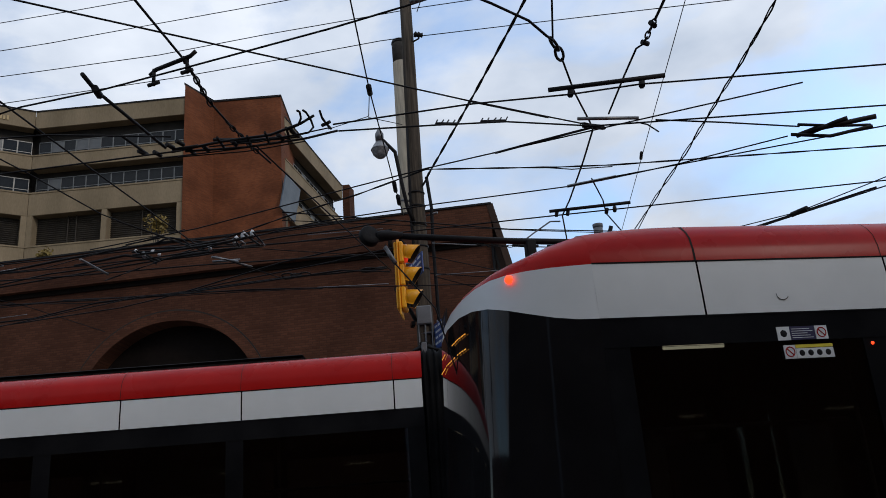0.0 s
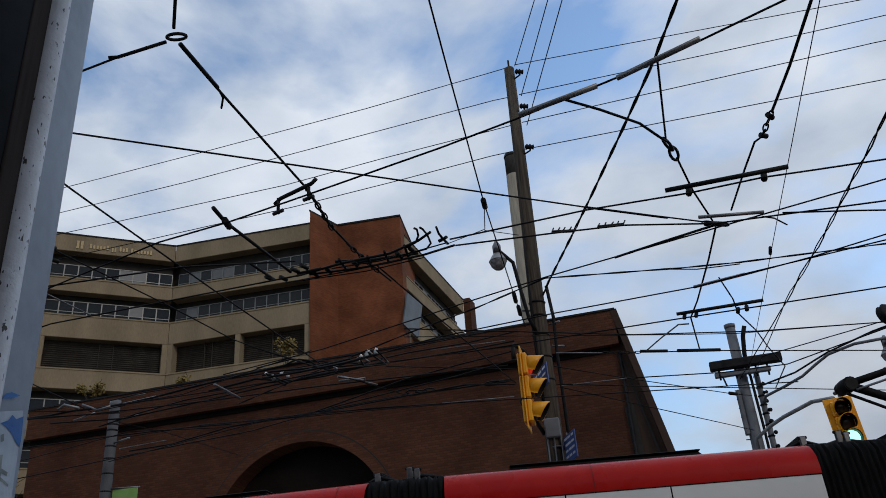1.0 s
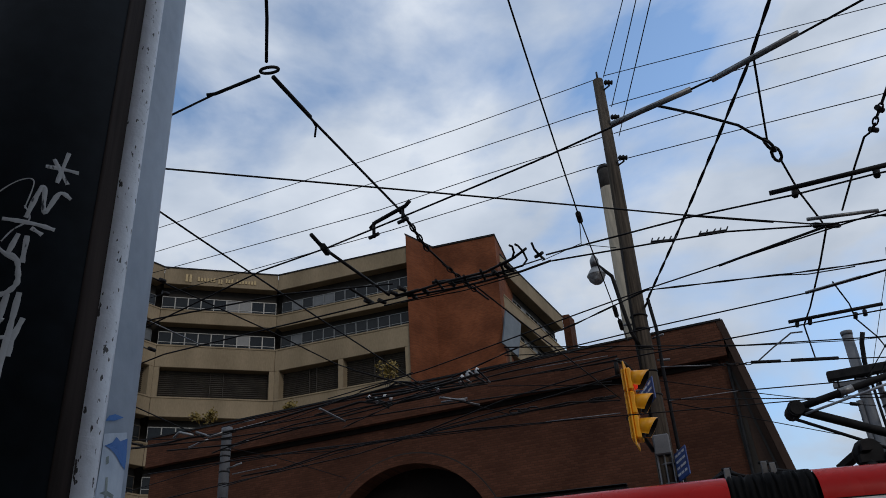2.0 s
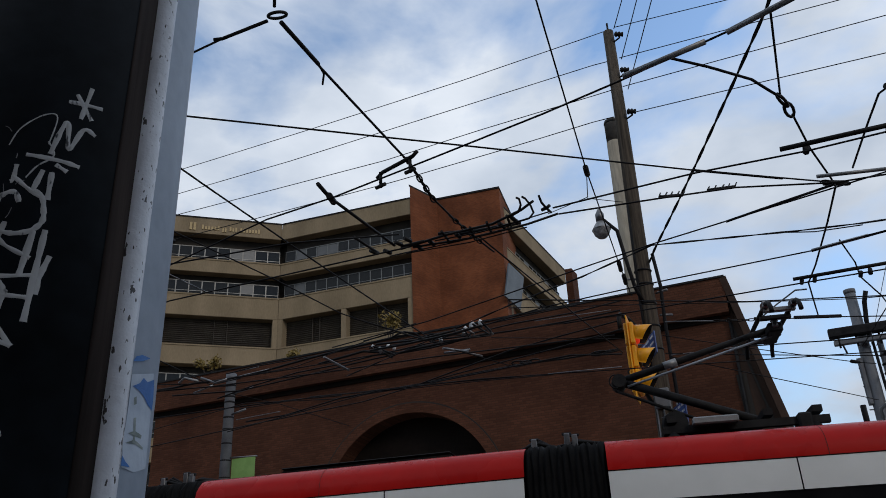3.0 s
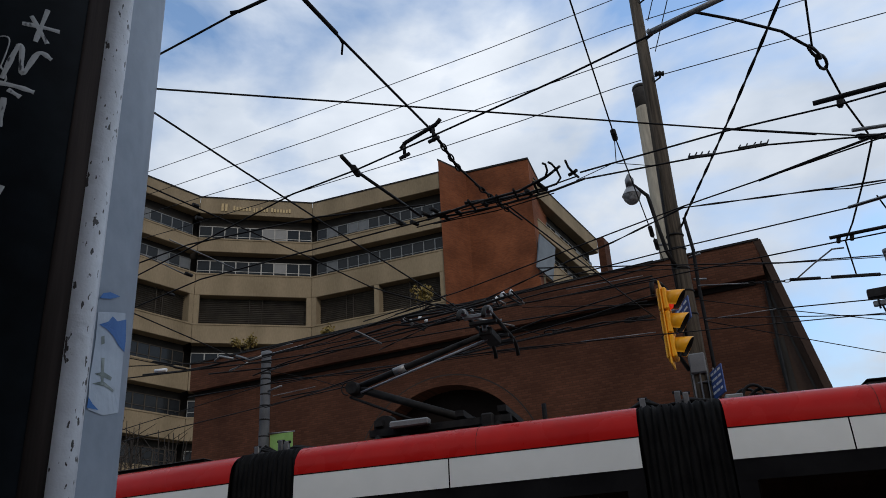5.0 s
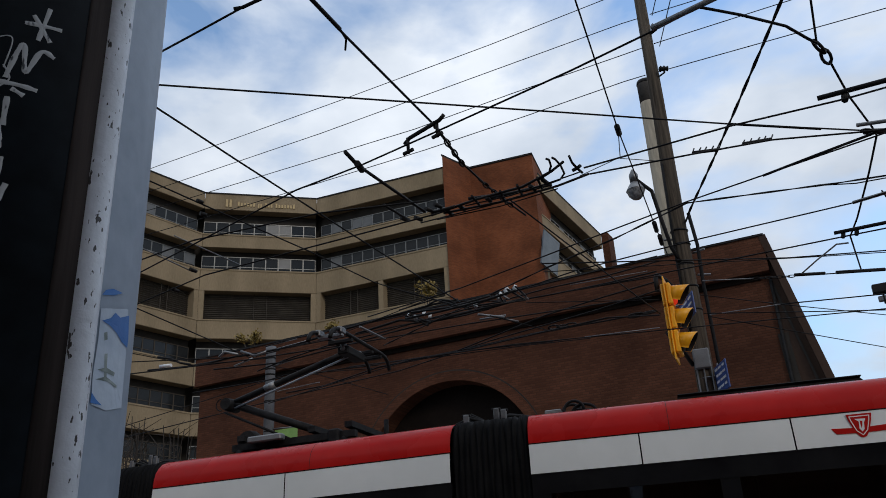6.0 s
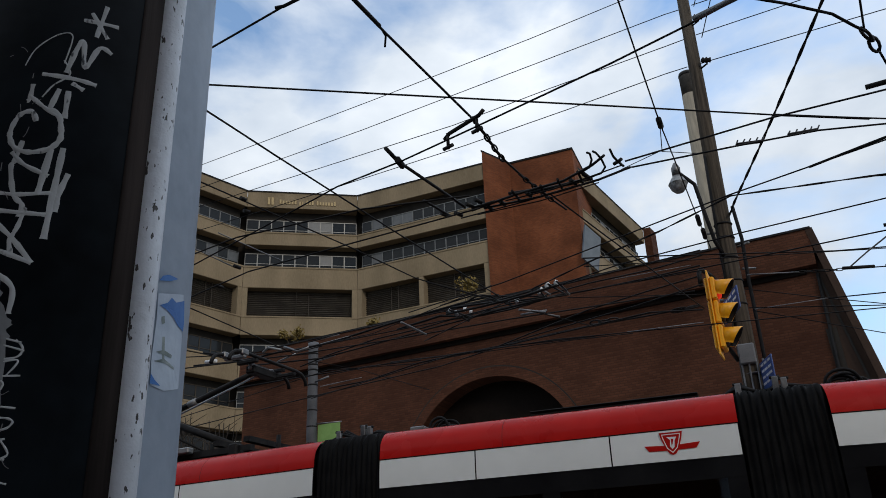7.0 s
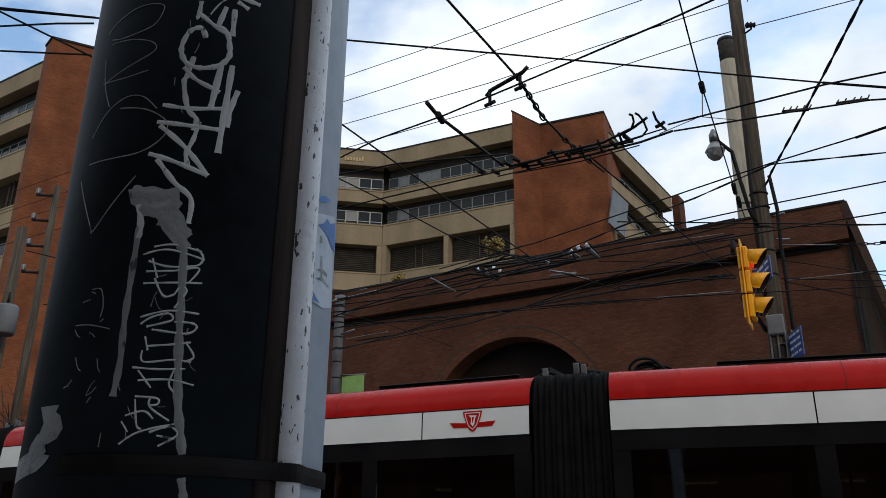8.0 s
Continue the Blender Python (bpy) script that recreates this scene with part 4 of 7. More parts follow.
def street_lamp(m, arm):
    s = thing("pendant_street_lamp", m, "hanging street lamp with a clear bowl and grey cap", "street lamp", "street lamps")
    part("bowl", lathe([(0.02, -0.15), (0.075, -0.14), (0.125, -0.085), (0.15, -0.01), (0.153, 0.0)], 22), M_LAMPGLASS, s, "frosted glass bowl")
    part("reflector", lathe([(0.16, 0.0), (0.15, 0.02), (0.105, 0.10), (0.07, 0.15)], 22), M_GREY, s)
    part("cap", lathe([(0.07, 0.15), (0.075, 0.30), (0.05, 0.35), (0.025, 0.40)], 18), M_STEEL, s, "dark grey ballast cap")
    if arm:
        part("arm", tube([(0.05, 0.03, 0.2), (0.25, 0.12, 0.0), (0.32, 0.2, -0.5), (0.40, 0.3, -1.0), (0.5, 0.42, -1.25)], 0.032, 8), M_IRON, s, "black curved arm")
    return s


street_lamp(pose(-0.97, 13.1, 8.0), True)
street_lamp(pose(6.25, 17.05, 6.72), False)


# ---- streetcars ----
BODY_W = 2.54


def skin(bm, x0, x1, rows, sides=(False, True)):
    """Both long sides and the top of a car body between x0 and x1 from (inset, z) rows, near side at y = 0."""
    for flip in sides:
        for (ia, za), (ib, zb) in zip(rows, rows[1:]):
            ya, yb = (BODY_W - ia, BODY_W - ib) if flip else (ia, ib)
            v = [bm.verts.new(q) for q in ((x0, ya, za), (x1, ya, za), (x1, yb, zb), (x0, yb, zb))]
            f = bm.faces.new(v[::-1] if flip else v)
            f.smooth = True
    bmesh.ops.remove_doubles(bm, verts=bm.verts, dist=0.0005)
    return bm


RED_ROWS = [(0.012, 3.205), (0.018, 3.29), (0.042, 3.38), (0.085, 3.44), (0.15, 3.50), (0.25, 3.54), (0.38, 3.555)]
WHITE_ROWS = [(0.0, 2.9), (0.002, 3.05), (0.012, 3.2)]


def logo(parent, x):
    """Winged shield on the white band, in plain shapes."""
    for pts, mt, y in (([(-0.112, 0.115), (0.112, 0.115), (0.098, 0.055), (0.06, -0.05), (0.03, -0.092), (0.0, -0.105), (-0.03, -0.092), (-0.06, -0.05), (-0.098, 0.055)], M_RED, -0.005),
                       ([(-0.07, -0.01), (-0.265, 0.0), (-0.225, -0.055), (-0.045, -0.06)], M_RED, -0.004),
                       ([(0.07, -0.01), (0.045, -0.06), (0.225, -0.055), (0.265, 0.0)], M_RED, -0.004),
                       ([(-0.092, 0.098), (0.092, 0.098), (0.082, 0.055), (0.05, -0.04), (0.0, -0.086), (-0.05, -0.04), (-0.082, 0.055)], M_WHITE, -0.006),
                       ([(-0.082, 0.09), (0.082, 0.09), (0.072, 0.05), (0.043, -0.036), (0.0, -0.076), (-0.043, -0.036), (-0.072, 0.05)], M_RED, -0.007),
                       ([(-0.045, 0.07), (0.05, 0.066), (0.03, 0.03), (0.022, -0.03), (0.0, -0.05), (-0.02, -0.02), (-0.012, 0.04)], M_WHITE, -0.008),
                       ([(-0.004, 0.05), (0.02, 0.046), (0.008, 0.0), (-0.004, -0.02)], M_RED, -0.009)):
        bm = bmesh.new()
        f = [bm.verts.new((x + a, y, 3.06 + z)) for a, z in pts]
        k = [bm.verts.new((x + a, 0.0, 3.06 + z)) for a, z in pts]
        bm.faces.new(f), bm.faces.new(k[::-1])
        for i in range(len(f)):
            j = (i + 1) % len(f)
            bm.faces.new((f[i], k[i], k[j], f[j]))
        bmesh.ops.recalc_face_normals(bm, faces=bm.faces)
        part("emblem", bm, mt, parent, "red winged shield emblem")


def roof_fall(x):
    """How far the roof's crown has sloped down at x, counted from the tip of a cab."""
    return 0.28 * min(1.0, max(0.0, (1.85 - x) / 1.63)) ** 2


def car_body(root, name, length, seams, m, lift=0.0, cab_joint=False):
    """One rigid section of a streetcar: black glazed sides, white band, red roof edge, lit inside."""
    half = [(0.08, 2.78), (0.08, 2.88), (0.16, 2.95), (0.16, 3.2), (0.40, 3.552)]
    ring = half + [(BODY_W - y, z) for y, z in half[::-1]]
    bm = bmesh.new()
    steps = [0.0, 0.15, 0.3, 0.45, 0.6, 0.75, length] if cab_joint else [0.0, length]
    fall = [roof_fall(1.1 + x) if cab_joint else 0.0 for x in steps]
    ends = [[bm.verts.new((x, y, z - (d if z > 3.5 else 0.0))) for y, z in ring] for x, d in zip(steps, fall)]
    for u, v in zip(ends, ends[1:]):
        for k in range(len(ring)):
            q = (k + 1) % len(ring)
            bm.faces.new((u[k], u[q], v[q], v[k]))
    bmesh.ops.recalc_face_normals(bm, faces=bm.faces)
    n = max(2, round(length / 1.75))
    w = length / n
    car = part(name, bm, M_BLACK, root, "black glazed car section")
    car.matrix_basis = m
    for side in (False, True):
        part("skirt", skin(bmesh.new(), 0, length, [(0.03, 0.25), (0.02, 0.35), (0.0, 1.0)], (side,)), M_BLACK, car)
        part("cant_rail", skin(bmesh.new(), 0, length, [(0.0, 2.70), (0.0, 2.893)], (side,)), M_BLACK, car)
    part("floor_pan", box((0.05, 0.05, 0.30), (length - 0.05, BODY_W - 0.05, 0.36)), M_BLACK, car)
    for i in range(n + 1):
        x = min(max(i * w, 0.09), length - 0.09)
        for y in (0.0, BODY_W - 0.06):
            part("window_pillar", box((x - 0.09, y + 0.004, 1.0), (x + 0.09, y + 0.056, 2.72)), M_BLACK, car)
    for i in range(n):
        part("window_pane", box((i * w + 0.09, 0.012, 1.0), ((i + 1) * w - 0.09, 0.022, 2.70)), M_TINT, car)
        part("window_pane", box((i * w + 0.09, BODY_W - 0.022, 1.0), ((i + 1) * w - 0.09, BODY_W - 0.012, 2.70)), M_TINT, car)
        part("lamp_tube", box((i * w + 0.60, 0.42, 2.762), (i * w + 1.06, 0.442, 2.779)), M_TUBE, car, "lit ceiling tube")
        part("handrail", tube([(i * w + 0.1, 0.35, 2.2), ((i + 1) * w - 0.1, 0.35, 2.2)], 0.016), M_STEEL, car)
        part("seat", box((i * w + 0.5, 0.12, 0.5), (i * w + 0.95, 0.95, 1.35), 0.05), M_INSIDE, car)
        part("stanchion", tube([(i * w + 0.3, 0.8, 0.36), (i * w + 0.3, 0.8, 2.77)], 0.018), M_STEEL, car)
    for x in (length * 0.28, length * 0.72):
        for y in (0.45, BODY_W - 0.55):
            part("wheel", lathe([(0.10, -0.07), (0.30, -0.06), (0.31, 0.02), (0.33, 0.05), (0.12, 0.06)], 20, pose(x, y, 0.18, 90)), M_STEEL, car)
    cuts = [0.0, *seams, length]
    for a, b in zip(cuts, cuts[1:]):
        for side in (False, True):
            part("white_panel", skin(bmesh.new(), a + (0.007 if a > 0 else 0.0), b - 0.007, [(i, z + (lift if z > 3.1 else 0)) for i, z in WHITE_ROWS], (side,)), M_WHITE, car, "white painted panel")
    for side in (False, True):
        bm = bmesh.new()
        cols = [[bm.verts.new((x, BODY_W - i if side else i, z + lift - d * max(0.0, (z - 3.2) / 0.36))) for i, z in RED_ROWS] for x, d in zip(steps, fall)]
        for u, v in zip(cols, cols[1:]):
            for k in range(len(RED_ROWS) - 1):
                quad = (u[k], v[k], v[k + 1], u[k + 1])
                bm.faces.new(quad[::-1] if side else quad).smooth = True
        part("red_roof_edge", bm, M_RED, car, "red curved roof edge")
    for k, s in enumerate(seams[:1] if length < 4 else seams):
        shift = -0.012 if cab_joint else 0.3
        part("roof_seam", skin(bmesh.new(), s + shift, s + shift + 0.006 + 0.009 * (cab_joint and k == 0), [(i - 0.0015, z + 0.0015 + lift) for i, z in RED_ROWS], (False,)), M_DARK, car)
    part("roof_joint", skin(bmesh.new(), 0.0, length, [(0.0095, 3.1965 + lift), (0.0105, 3.2085 + lift)], (False,)), M_RUBBER, car)
    part("band_lip", skin(bmesh.new(), 0.0, length, [(-0.003, 2.886), (-0.003, 2.9)], (False,)), M_BLACK, car)
    return car


def bellows(root, m):
    """Ribbed black gangway between two sections: longer on the outside of the bend."""
    bm, ribs, prev = bmesh.new(), 13, None
    for i in range(ribs * 4 + 1):
        t = i / (ribs * 4)
        bulge = (0.0, 0.021, 0.032, 0.021)[i % 4]
        ring = []
        for inset, z in ((0.07, 0.4), (0.06, 1.6), (0.06, 2.9), (0.075, 3.2), (0.11, 3.40), (0.20, 3.50), (0.40, 3.545)):
            ring.append((inset - bulge, z + (bulge if z > 3.3 else 0)))
        ring += [(BODY_W - y, z) for y, z in ring[::-1]]
        row = []
        for y, z in ring:
            far = y / BODY_W
            x0, x1 = 0.0 + 0.22 * far, 0.84 - 0.22 * far
            row.append(bm.verts.new((x0 + (x1 - x0) * t + 0.012 * math.sin(9 * z + i), y, z)))
        if prev:
            for k in range(len(row) - 1):
                f = bm.faces.new((prev[k], row[k], row[k + 1], prev[k + 1]))
                f.smooth = True
        prev = row
    o = part("bellows", bm, M_RUBBER, root, "ribbed black rubber gangway bellows")
    o.matrix_basis = m
    for x, y, h in ((0.08, 0.42, 0.17), (0.44, 0.36, 0.19), (0.52, 0.36, 0.17)):
        part("roof_bracket", box((x - 0.03, y, 3.52), (x + 0.03, y + 0.05, 3.50 + h), 0.006), M_STEEL, o, "grey steel roof bracket")
        part("roof_bracket", box((x - 0.05, y + 0.012, 3.48 + h), (x + 0.05, y + 0.04, 3.51 + h), 0.006), M_IRON, o)
    for k in range(5):
        y = 0.5 + 0.05 * k
        part("roof_cable", tube([(-0.12, y, 3.56), (0.1, y, 3.64 + 0.03 * (k % 3)), (0.3, y + 0.02, 3.58), (0.55, y, 3.62 + 0.02 * (k % 2)), (0.9, y + 0.03, 3.57)], 0.018), M_WIRE, o)
    return o


def roof_box(car, x0, x1, y0=0.75):
    bm = bmesh.new()
    v = [[bm.verts.new((x, y, z)) for x, z in ((x0, 3.56), (x1, 3.56), (x1 - 0.12, 3.68), (x0 + 0.12, 3.68))] for y in (y0, BODY_W - y0)]
    bm.faces.new(v[0]), bm.faces.new(v[1][::-1])
    for k in range(4):
        bm.faces.new((v[0][k], v[1][k], v[1][(k + 1) % 4], v[0][(k + 1) % 4]))
    part("roof_box", bm, M_IRON, car, "low dark roof equipment box")
    part("roof_box_lid", box((x0 + 0.10, y0 - 0.03, 3.684), (x1 - 0.10, BODY_W - y0 + 0.03, 3.70), 0.008), M_IRON, car)


NOSE_PLAN = [(1.1, 0.0), (0.95, 0.012), (0.78, 0.042), (0.61, 0.105), (0.47, 0.20), (0.365, 0.34), (0.29, 0.55), (0.24, 0.85), (0.22, 1.27)]


def on_nose(y, z, out=0.003):
    """x, y and turn of the cab's skin at a given y and height."""
    for (xa, ya), (xb, yb) in zip(NOSE_PLAN, NOSE_PLAN[1:]):
        if ya <= y <= yb:
            x, turn = xa + (xb - xa) * (y - ya) / (yb - ya), math.degrees(math.atan2(xa - xb, yb - ya))
            lean = min(1.0, (1.1 - x) / 0.88) * 0.16 * max(0.0, (z - 1.1) / 2.0) * 0.6
            return x + lean - out * math.cos(radians(turn)), y - out * math.sin(radians(turn)), turn
    x, far, turn = on_nose(BODY_W - y, z, out)
    return x, BODY_W - far, -turn


def cab(root, name, m, tail_lamp=True, lift=0.0):
    """End section: rounded sloping nose from there to x = 0."""
    plan = list(NOSE_PLAN)
    plan += [(x, BODY_W - y) for x, y in plan[-2::-1]]
    levels = [(0.0, 0.35, 0), (-0.02, 1.1, 0), (0.0, 2.2, 0), (0.0, 2.9, 1), (0.012, 3.2 + lift, 2), (0.018, 3.29 + lift, 2), (0.042, 3.38 + lift, 2), (0.085, 3.44 + lift, 2), (0.15, 3.50 + lift, 2), (0.25, 3.54 + lift, 2), (0.38, 3.555 + lift, 2)]
    faces_by = {0: bmesh.new(), 1: bmesh.new(), 2: bmesh.new()}
    for which, bm in faces_by.items():
        cols = []
        for i, (x, y) in enumerate(plan):
            a, b = plan[max(i - 1, 0)], plan[min(i + 1, len(plan) - 1)]
            t = Vector((b[0] - a[0], b[1] - a[1])).normalized()
            n = Vector((t.y, -t.x))
            if n.dot(Vector((0.9 - x, 1.27 - y))) < 0:
                n = -n
            nose = min(1.0, max(0.0, (1.1 - x) / 0.88))
            col = []
            for inset, z, mt in levels:
                drop = roof_fall(x) * max(0.0, (z - lift - 3.2) / 0.36) + 0.8 * lift * nose ** 2 * (z > 3.1) + 0.03 * nose * (z > 2.6)
                rise = 0.29 * nose ** 2 * (abs(z - 2.9) < 0.01) + 0.10 * nose ** 2 * (z > 3.1)
                k = inset + (inset * 0.4 * nose if z > 3.25 else 0)
                zz = z - drop + rise
                rake = 0.16 * nose * max(0.0, (z - 1.1) / 2.0) if z > 1.1 else 0
                if z < 1.1:
                    rake = 0.05 * nose
                col.append(bm.verts.new((x + n.x * k + rake * 0.6, y + n.y * k, zz)))
            cols.append(col)
        for u, v in zip(cols, cols[1:]):
            for k in range(len(levels) - 1):
                if (levels[k][2] if k != 3 else 1) == which and not (which == 1 and k != 3) and not (which == 0 and k > 2) and not (which == 2 and k < 4):
                    f = bm.faces.new((u[k], v[k], v[k + 1], u[k + 1]))
                    f.smooth = True
        if which == 2:
            top = [c[-1] for c in cols]
            bm.faces.new(top)
        bmesh.ops.delete(bm, geom=[v for v in bm.verts if not v.link_faces], context="VERTS")
        bmesh.ops.recalc_face_normals(bm, faces=bm.faces)
    car = part(name, faces_by[0], M_GLOSS, root, "rounded black glazed cab end")
    car.matrix_basis = m
    part("white_band", faces_by[1], M_WHITE, car, "white painted band round the cab")
    part("red_roof_nose", faces_by[2], M_RED, car, "red sloping roof nose")
    part("cab_floor", box((0.5, 0.3, 0.3), (1.1, 2.2, 0.36)), M_INSIDE, car)
    if tail_lamp:
        part("tail_lamp", lathe([(0.031, 0), (0.029, 0.015), (0.018, 0.026), (0.004, 0.03)], 14, pose(*on_nose(0.18, 3.235, 0.004)[:2], 3.235, 90, 0, -50)), M_TAIL, car, "lit red tail lamp")
    # fleet number kept as plain bars
    for k in range(4):
        part("number_bar", box((-0.006, -0.022, -0.05), (0.0, 0.022, 0.05), 0, pose(*on_nose(1.62 - 0.10 * k, 3.30)[:2], 3.30, 0, 0, on_nose(1.62 - 0.10 * k, 3.30)[2])), M_IRON, car)
    part("cab_mirror", box((0.02, 1.2, 3.2), (0.05, 1.3, 3.23)), M_BLACK, car)
    return car


def on_bend(radius, ds, chord):
    """Pose, in the car's own space, of a section whose left end lies ds along the bend and that is chord long."""
    a, b = ds / radius, (ds + chord) / radius
    p, q = (radius * math.sin(a), radius * (1 - math.cos(a))), (radius * math.sin(b), radius * (1 - math.cos(b)))
    return pose(p[0], p[1], 0, 0, 0, math.degrees(math.atan2(q[1] - p[1], q[0] - p[0])))


def turned(m, length):
    """The same section pose, turned end for end."""
    return m @ pose(length, BODY_W, 0, 0, 0, 180)


def pantograph(car):
    """Single-arm current collector on the roof: base on insulators, lower arm, knee, upper arm and a two-strip head."""
    yc = 1.12
    for x in (0.75, 2.2):
        for y in (yc - 0.45, yc + 0.45):
            part("insulator", lathe([(0.05, 3.5), (0.075, 3.56), (0.05, 3.550), (0.075, 3.610), (0.05, 3.650), (0.075, 3.590), (0.04, 3.670)], 12, pose(x, y, 0)), M_IRON, car)
    bm = bmesh.new()
    for y in (yc - 0.45, yc + 0.45):
        add_box(bm, (0.65, y - 0.04, 3.650), (2.35, y + 0.04, 3.730))
    for x in (0.75, 1.75, 2.25):
        add_box(bm, (x - 0.05, yc - 0.46, 3.775), (x + 0.05, yc + 0.46, 3.845))
    part("pantograph_base", bm, M_IRON, car, "dark steel pantograph frame")
    part("drive_unit", box((0.95, yc - 0.62, 3.700), (1.42, yc - 0.5, 3.780), 0.015), M_GREY, car, "pale grey drive housing")
    part("drive_coil", lathe([(0.13, -0.1), (0.15, 0), (0.13, 0.1)], 16, pose(0.8, yc - 0.3, 3.780, 90)), M_IRON, car)
    part("spring", tube([(0.95, yc + 0.1, 3.780), (1.7, yc + 0.1, 3.800)], 0.06, 8), M_IRON, car)
    part("roof_post", tube([(2.72, yc - 0.4, 3.53), (2.72, yc - 0.4, 3.810)], 0.03), M_IRON, car)
    part("roof_insulator", lathe([(0.04, 3.5), (0.07, 3.56), (0.045, 3.550), (0.07, 3.610), (0.045, 3.650), (0.07, 3.610)], 10, pose(2.5, yc - 0.3, 0)), M_IRON, car)
    part("roof_unit", box((2.02, yc - 0.55, 3.550), (2.16, yc - 0.38, 3.760), 0.02), M_IRON, car)
    part("lower_arm", tube([(1.8, yc, 3.80), (0.28, yc, 4.40)], 0.05, 10), M_IRON, car, "dark lower arm")
    part("coupling_rod", tube([(1.25, yc - 0.06, 3.80), (0.22, yc - 0.06, 4.28)], 0.018, 6), M_IRON, car)
    part("knee", lathe([(0.08, -0.14), (0.09, 0), (0.08, 0.14)], 12, pose(0.27, yc, 4.38, 90)), M_IRON, car)
    part("upper_arm", tube([(0.28, yc, 4.40), (2.03, yc, 4.86)], 0.045, 10, 0.035), M_IRON, car, "dark upper arm with a warning tag")
    part("arm_tag", tube([(0.80, yc - 0.006, 4.537), (0.95, yc - 0.006, 4.576)], 0.048, 10), M_GREY, car)
    part("guide_rod", tube([(0.36, yc - 0.05, 4.32), (2.05, yc - 0.05, 4.77)], 0.014, 6), M_GALV, car, "pale thin guide rod")
    for x in (1.92, 2.22):
        half = [(0.86, 4.78), (0.84, 4.84), (0.80, 4.89), (0.73, 4.93), (0.62, 4.95)]
        line = [(x, yc - y, z) for y, z in half] + [(x, yc + y, z) for y, z in half[::-1]]
        part("contact_strip", tube(line, 0.026, 8), M_IRON, car, "black carbon contact strip with drooping horns")
        part("strip_cap", box((x - 0.035, yc - 0.64, 4.91), (x + 0.035, yc - 0.50, 4.99), 0.012), M_STEEL, car)
    for y in (-0.56, -0.30, 0.30, 0.56):
        part("head_tie", box((1.90, yc + y - 0.03, 4.875), (2.24, yc + y + 0.03, 4.925), 0.008), M_STEEL if y < -0.5 else M_IRON, car)
    part("horn_tie", tube([(1.92, yc + 0.62, 4.93), (2.22, yc + 0.62, 4.93)], 0.018, 6), M_IRON, car)
    part("head_yoke", box((1.99, yc - 0.24, 4.76), (2.15, yc + 0.24, 4.87), 0.015), M_IRON, car, "dark head yoke")
    for y in (-0.22, 0.22):
        part("head_spring", lathe([(0.03, 4.80), (0.045, 4.83), (0.03, 4.86), (0.045, 4.89), (0.03, 4.91)], 10, pose(2.07, yc + y, 0)), M_STEEL, car)
    part("knee_loop", tube([(0.23 + 0.075 * math.cos(q), yc - 0.17, 4.36 + 0.08 * math.sin(q)) for q in (radians(90 + 24 * k) for k in range(9))], 0.008, 6), M_WIRE, car, "loop of black cable round the knee")


FAR_R, NEAR_R = 42.0, 45.45
L_MID, GAP = 3.76, 0.84
PITCH = L_MID + GAP


def coil(car, x, y, z, seed):
    """A loose coil of black cable on the roof."""
    rng = random.Random(seed)
    for k in range(5):
        r, h, tilt, dx = rng.uniform(0.10, 0.17), rng.uniform(0.07, 0.12), rng.uniform(-0.4, 0.4), rng.uniform(-0.1, 0.1)
        loop = [(x + dx + r * math.cos(q), y + 0.05 * k + tilt * h * math.sin(q), z + h + h * math.sin(q)) for q in (2 * math.pi * n / 18 for n in range(19))]
        part("cable_loop", tube(loop, 0.017, 6), M_WIRE, car, "loop of black cable")


def far_streetcar():
    """Root at the left end of the middle section, on the near rail side of the bend."""
    s = tagged(new("streetcar"), "red and white articulated streetcar with black bellows", "streetcar", "streetcars")
    mid = {}
    for k, seams in ((-1, (1.21, 2.26)), (0, (1.79,)), (1, (1.1, 2.52))):
        mid[k] = car_body(s, "car_section", L_MID, seams, on_bend(FAR_R, k * PITCH, L_MID))
    for k in (-2, -1, 0, 1):
        bellows(s, on_bend(FAR_R, k * PITCH + L_MID, GAP))
    front = on_bend(FAR_R, -2 * PITCH + L_MID - 5.85, 5.85)
    f = car_body(s, "car_section", 5.85, (0.9, 2.72, 3.97, 5.55), front, 0.0, True)
    cab(s, "cab_end", front @ pose(-1.1, 0, 0), False)
    rear = on_bend(FAR_R, 2 * PITCH, 5.85)
    r = car_body(s, "car_section", 5.85, (1.92, 3.4, 4.5), rear)
    cab(s, "cab_end", turned(rear @ pose(5.85, 0, 0), 1.1))
    logo(mid[1], 3.12)
    logo(mid[-1], 0.6)
    roof_box(mid[1], 1.45, 3.5)
    roof_box(mid[-1], 0.6, 2.9)
    roof_box(f, 0.8, 4.6)
    roof_box(r, 1.0, 4.6)
    pantograph(mid[0])
    coil(mid[1], 0.48, 0.75, 3.54, 1)
    part("roof_clip", box((0.12, 0.62, 3.53), (0.30, 0.8, 3.66), 0.01), M_GREY, mid[1])
    coil(r, 0.42, 0.75, 3.54, 2)
    return s


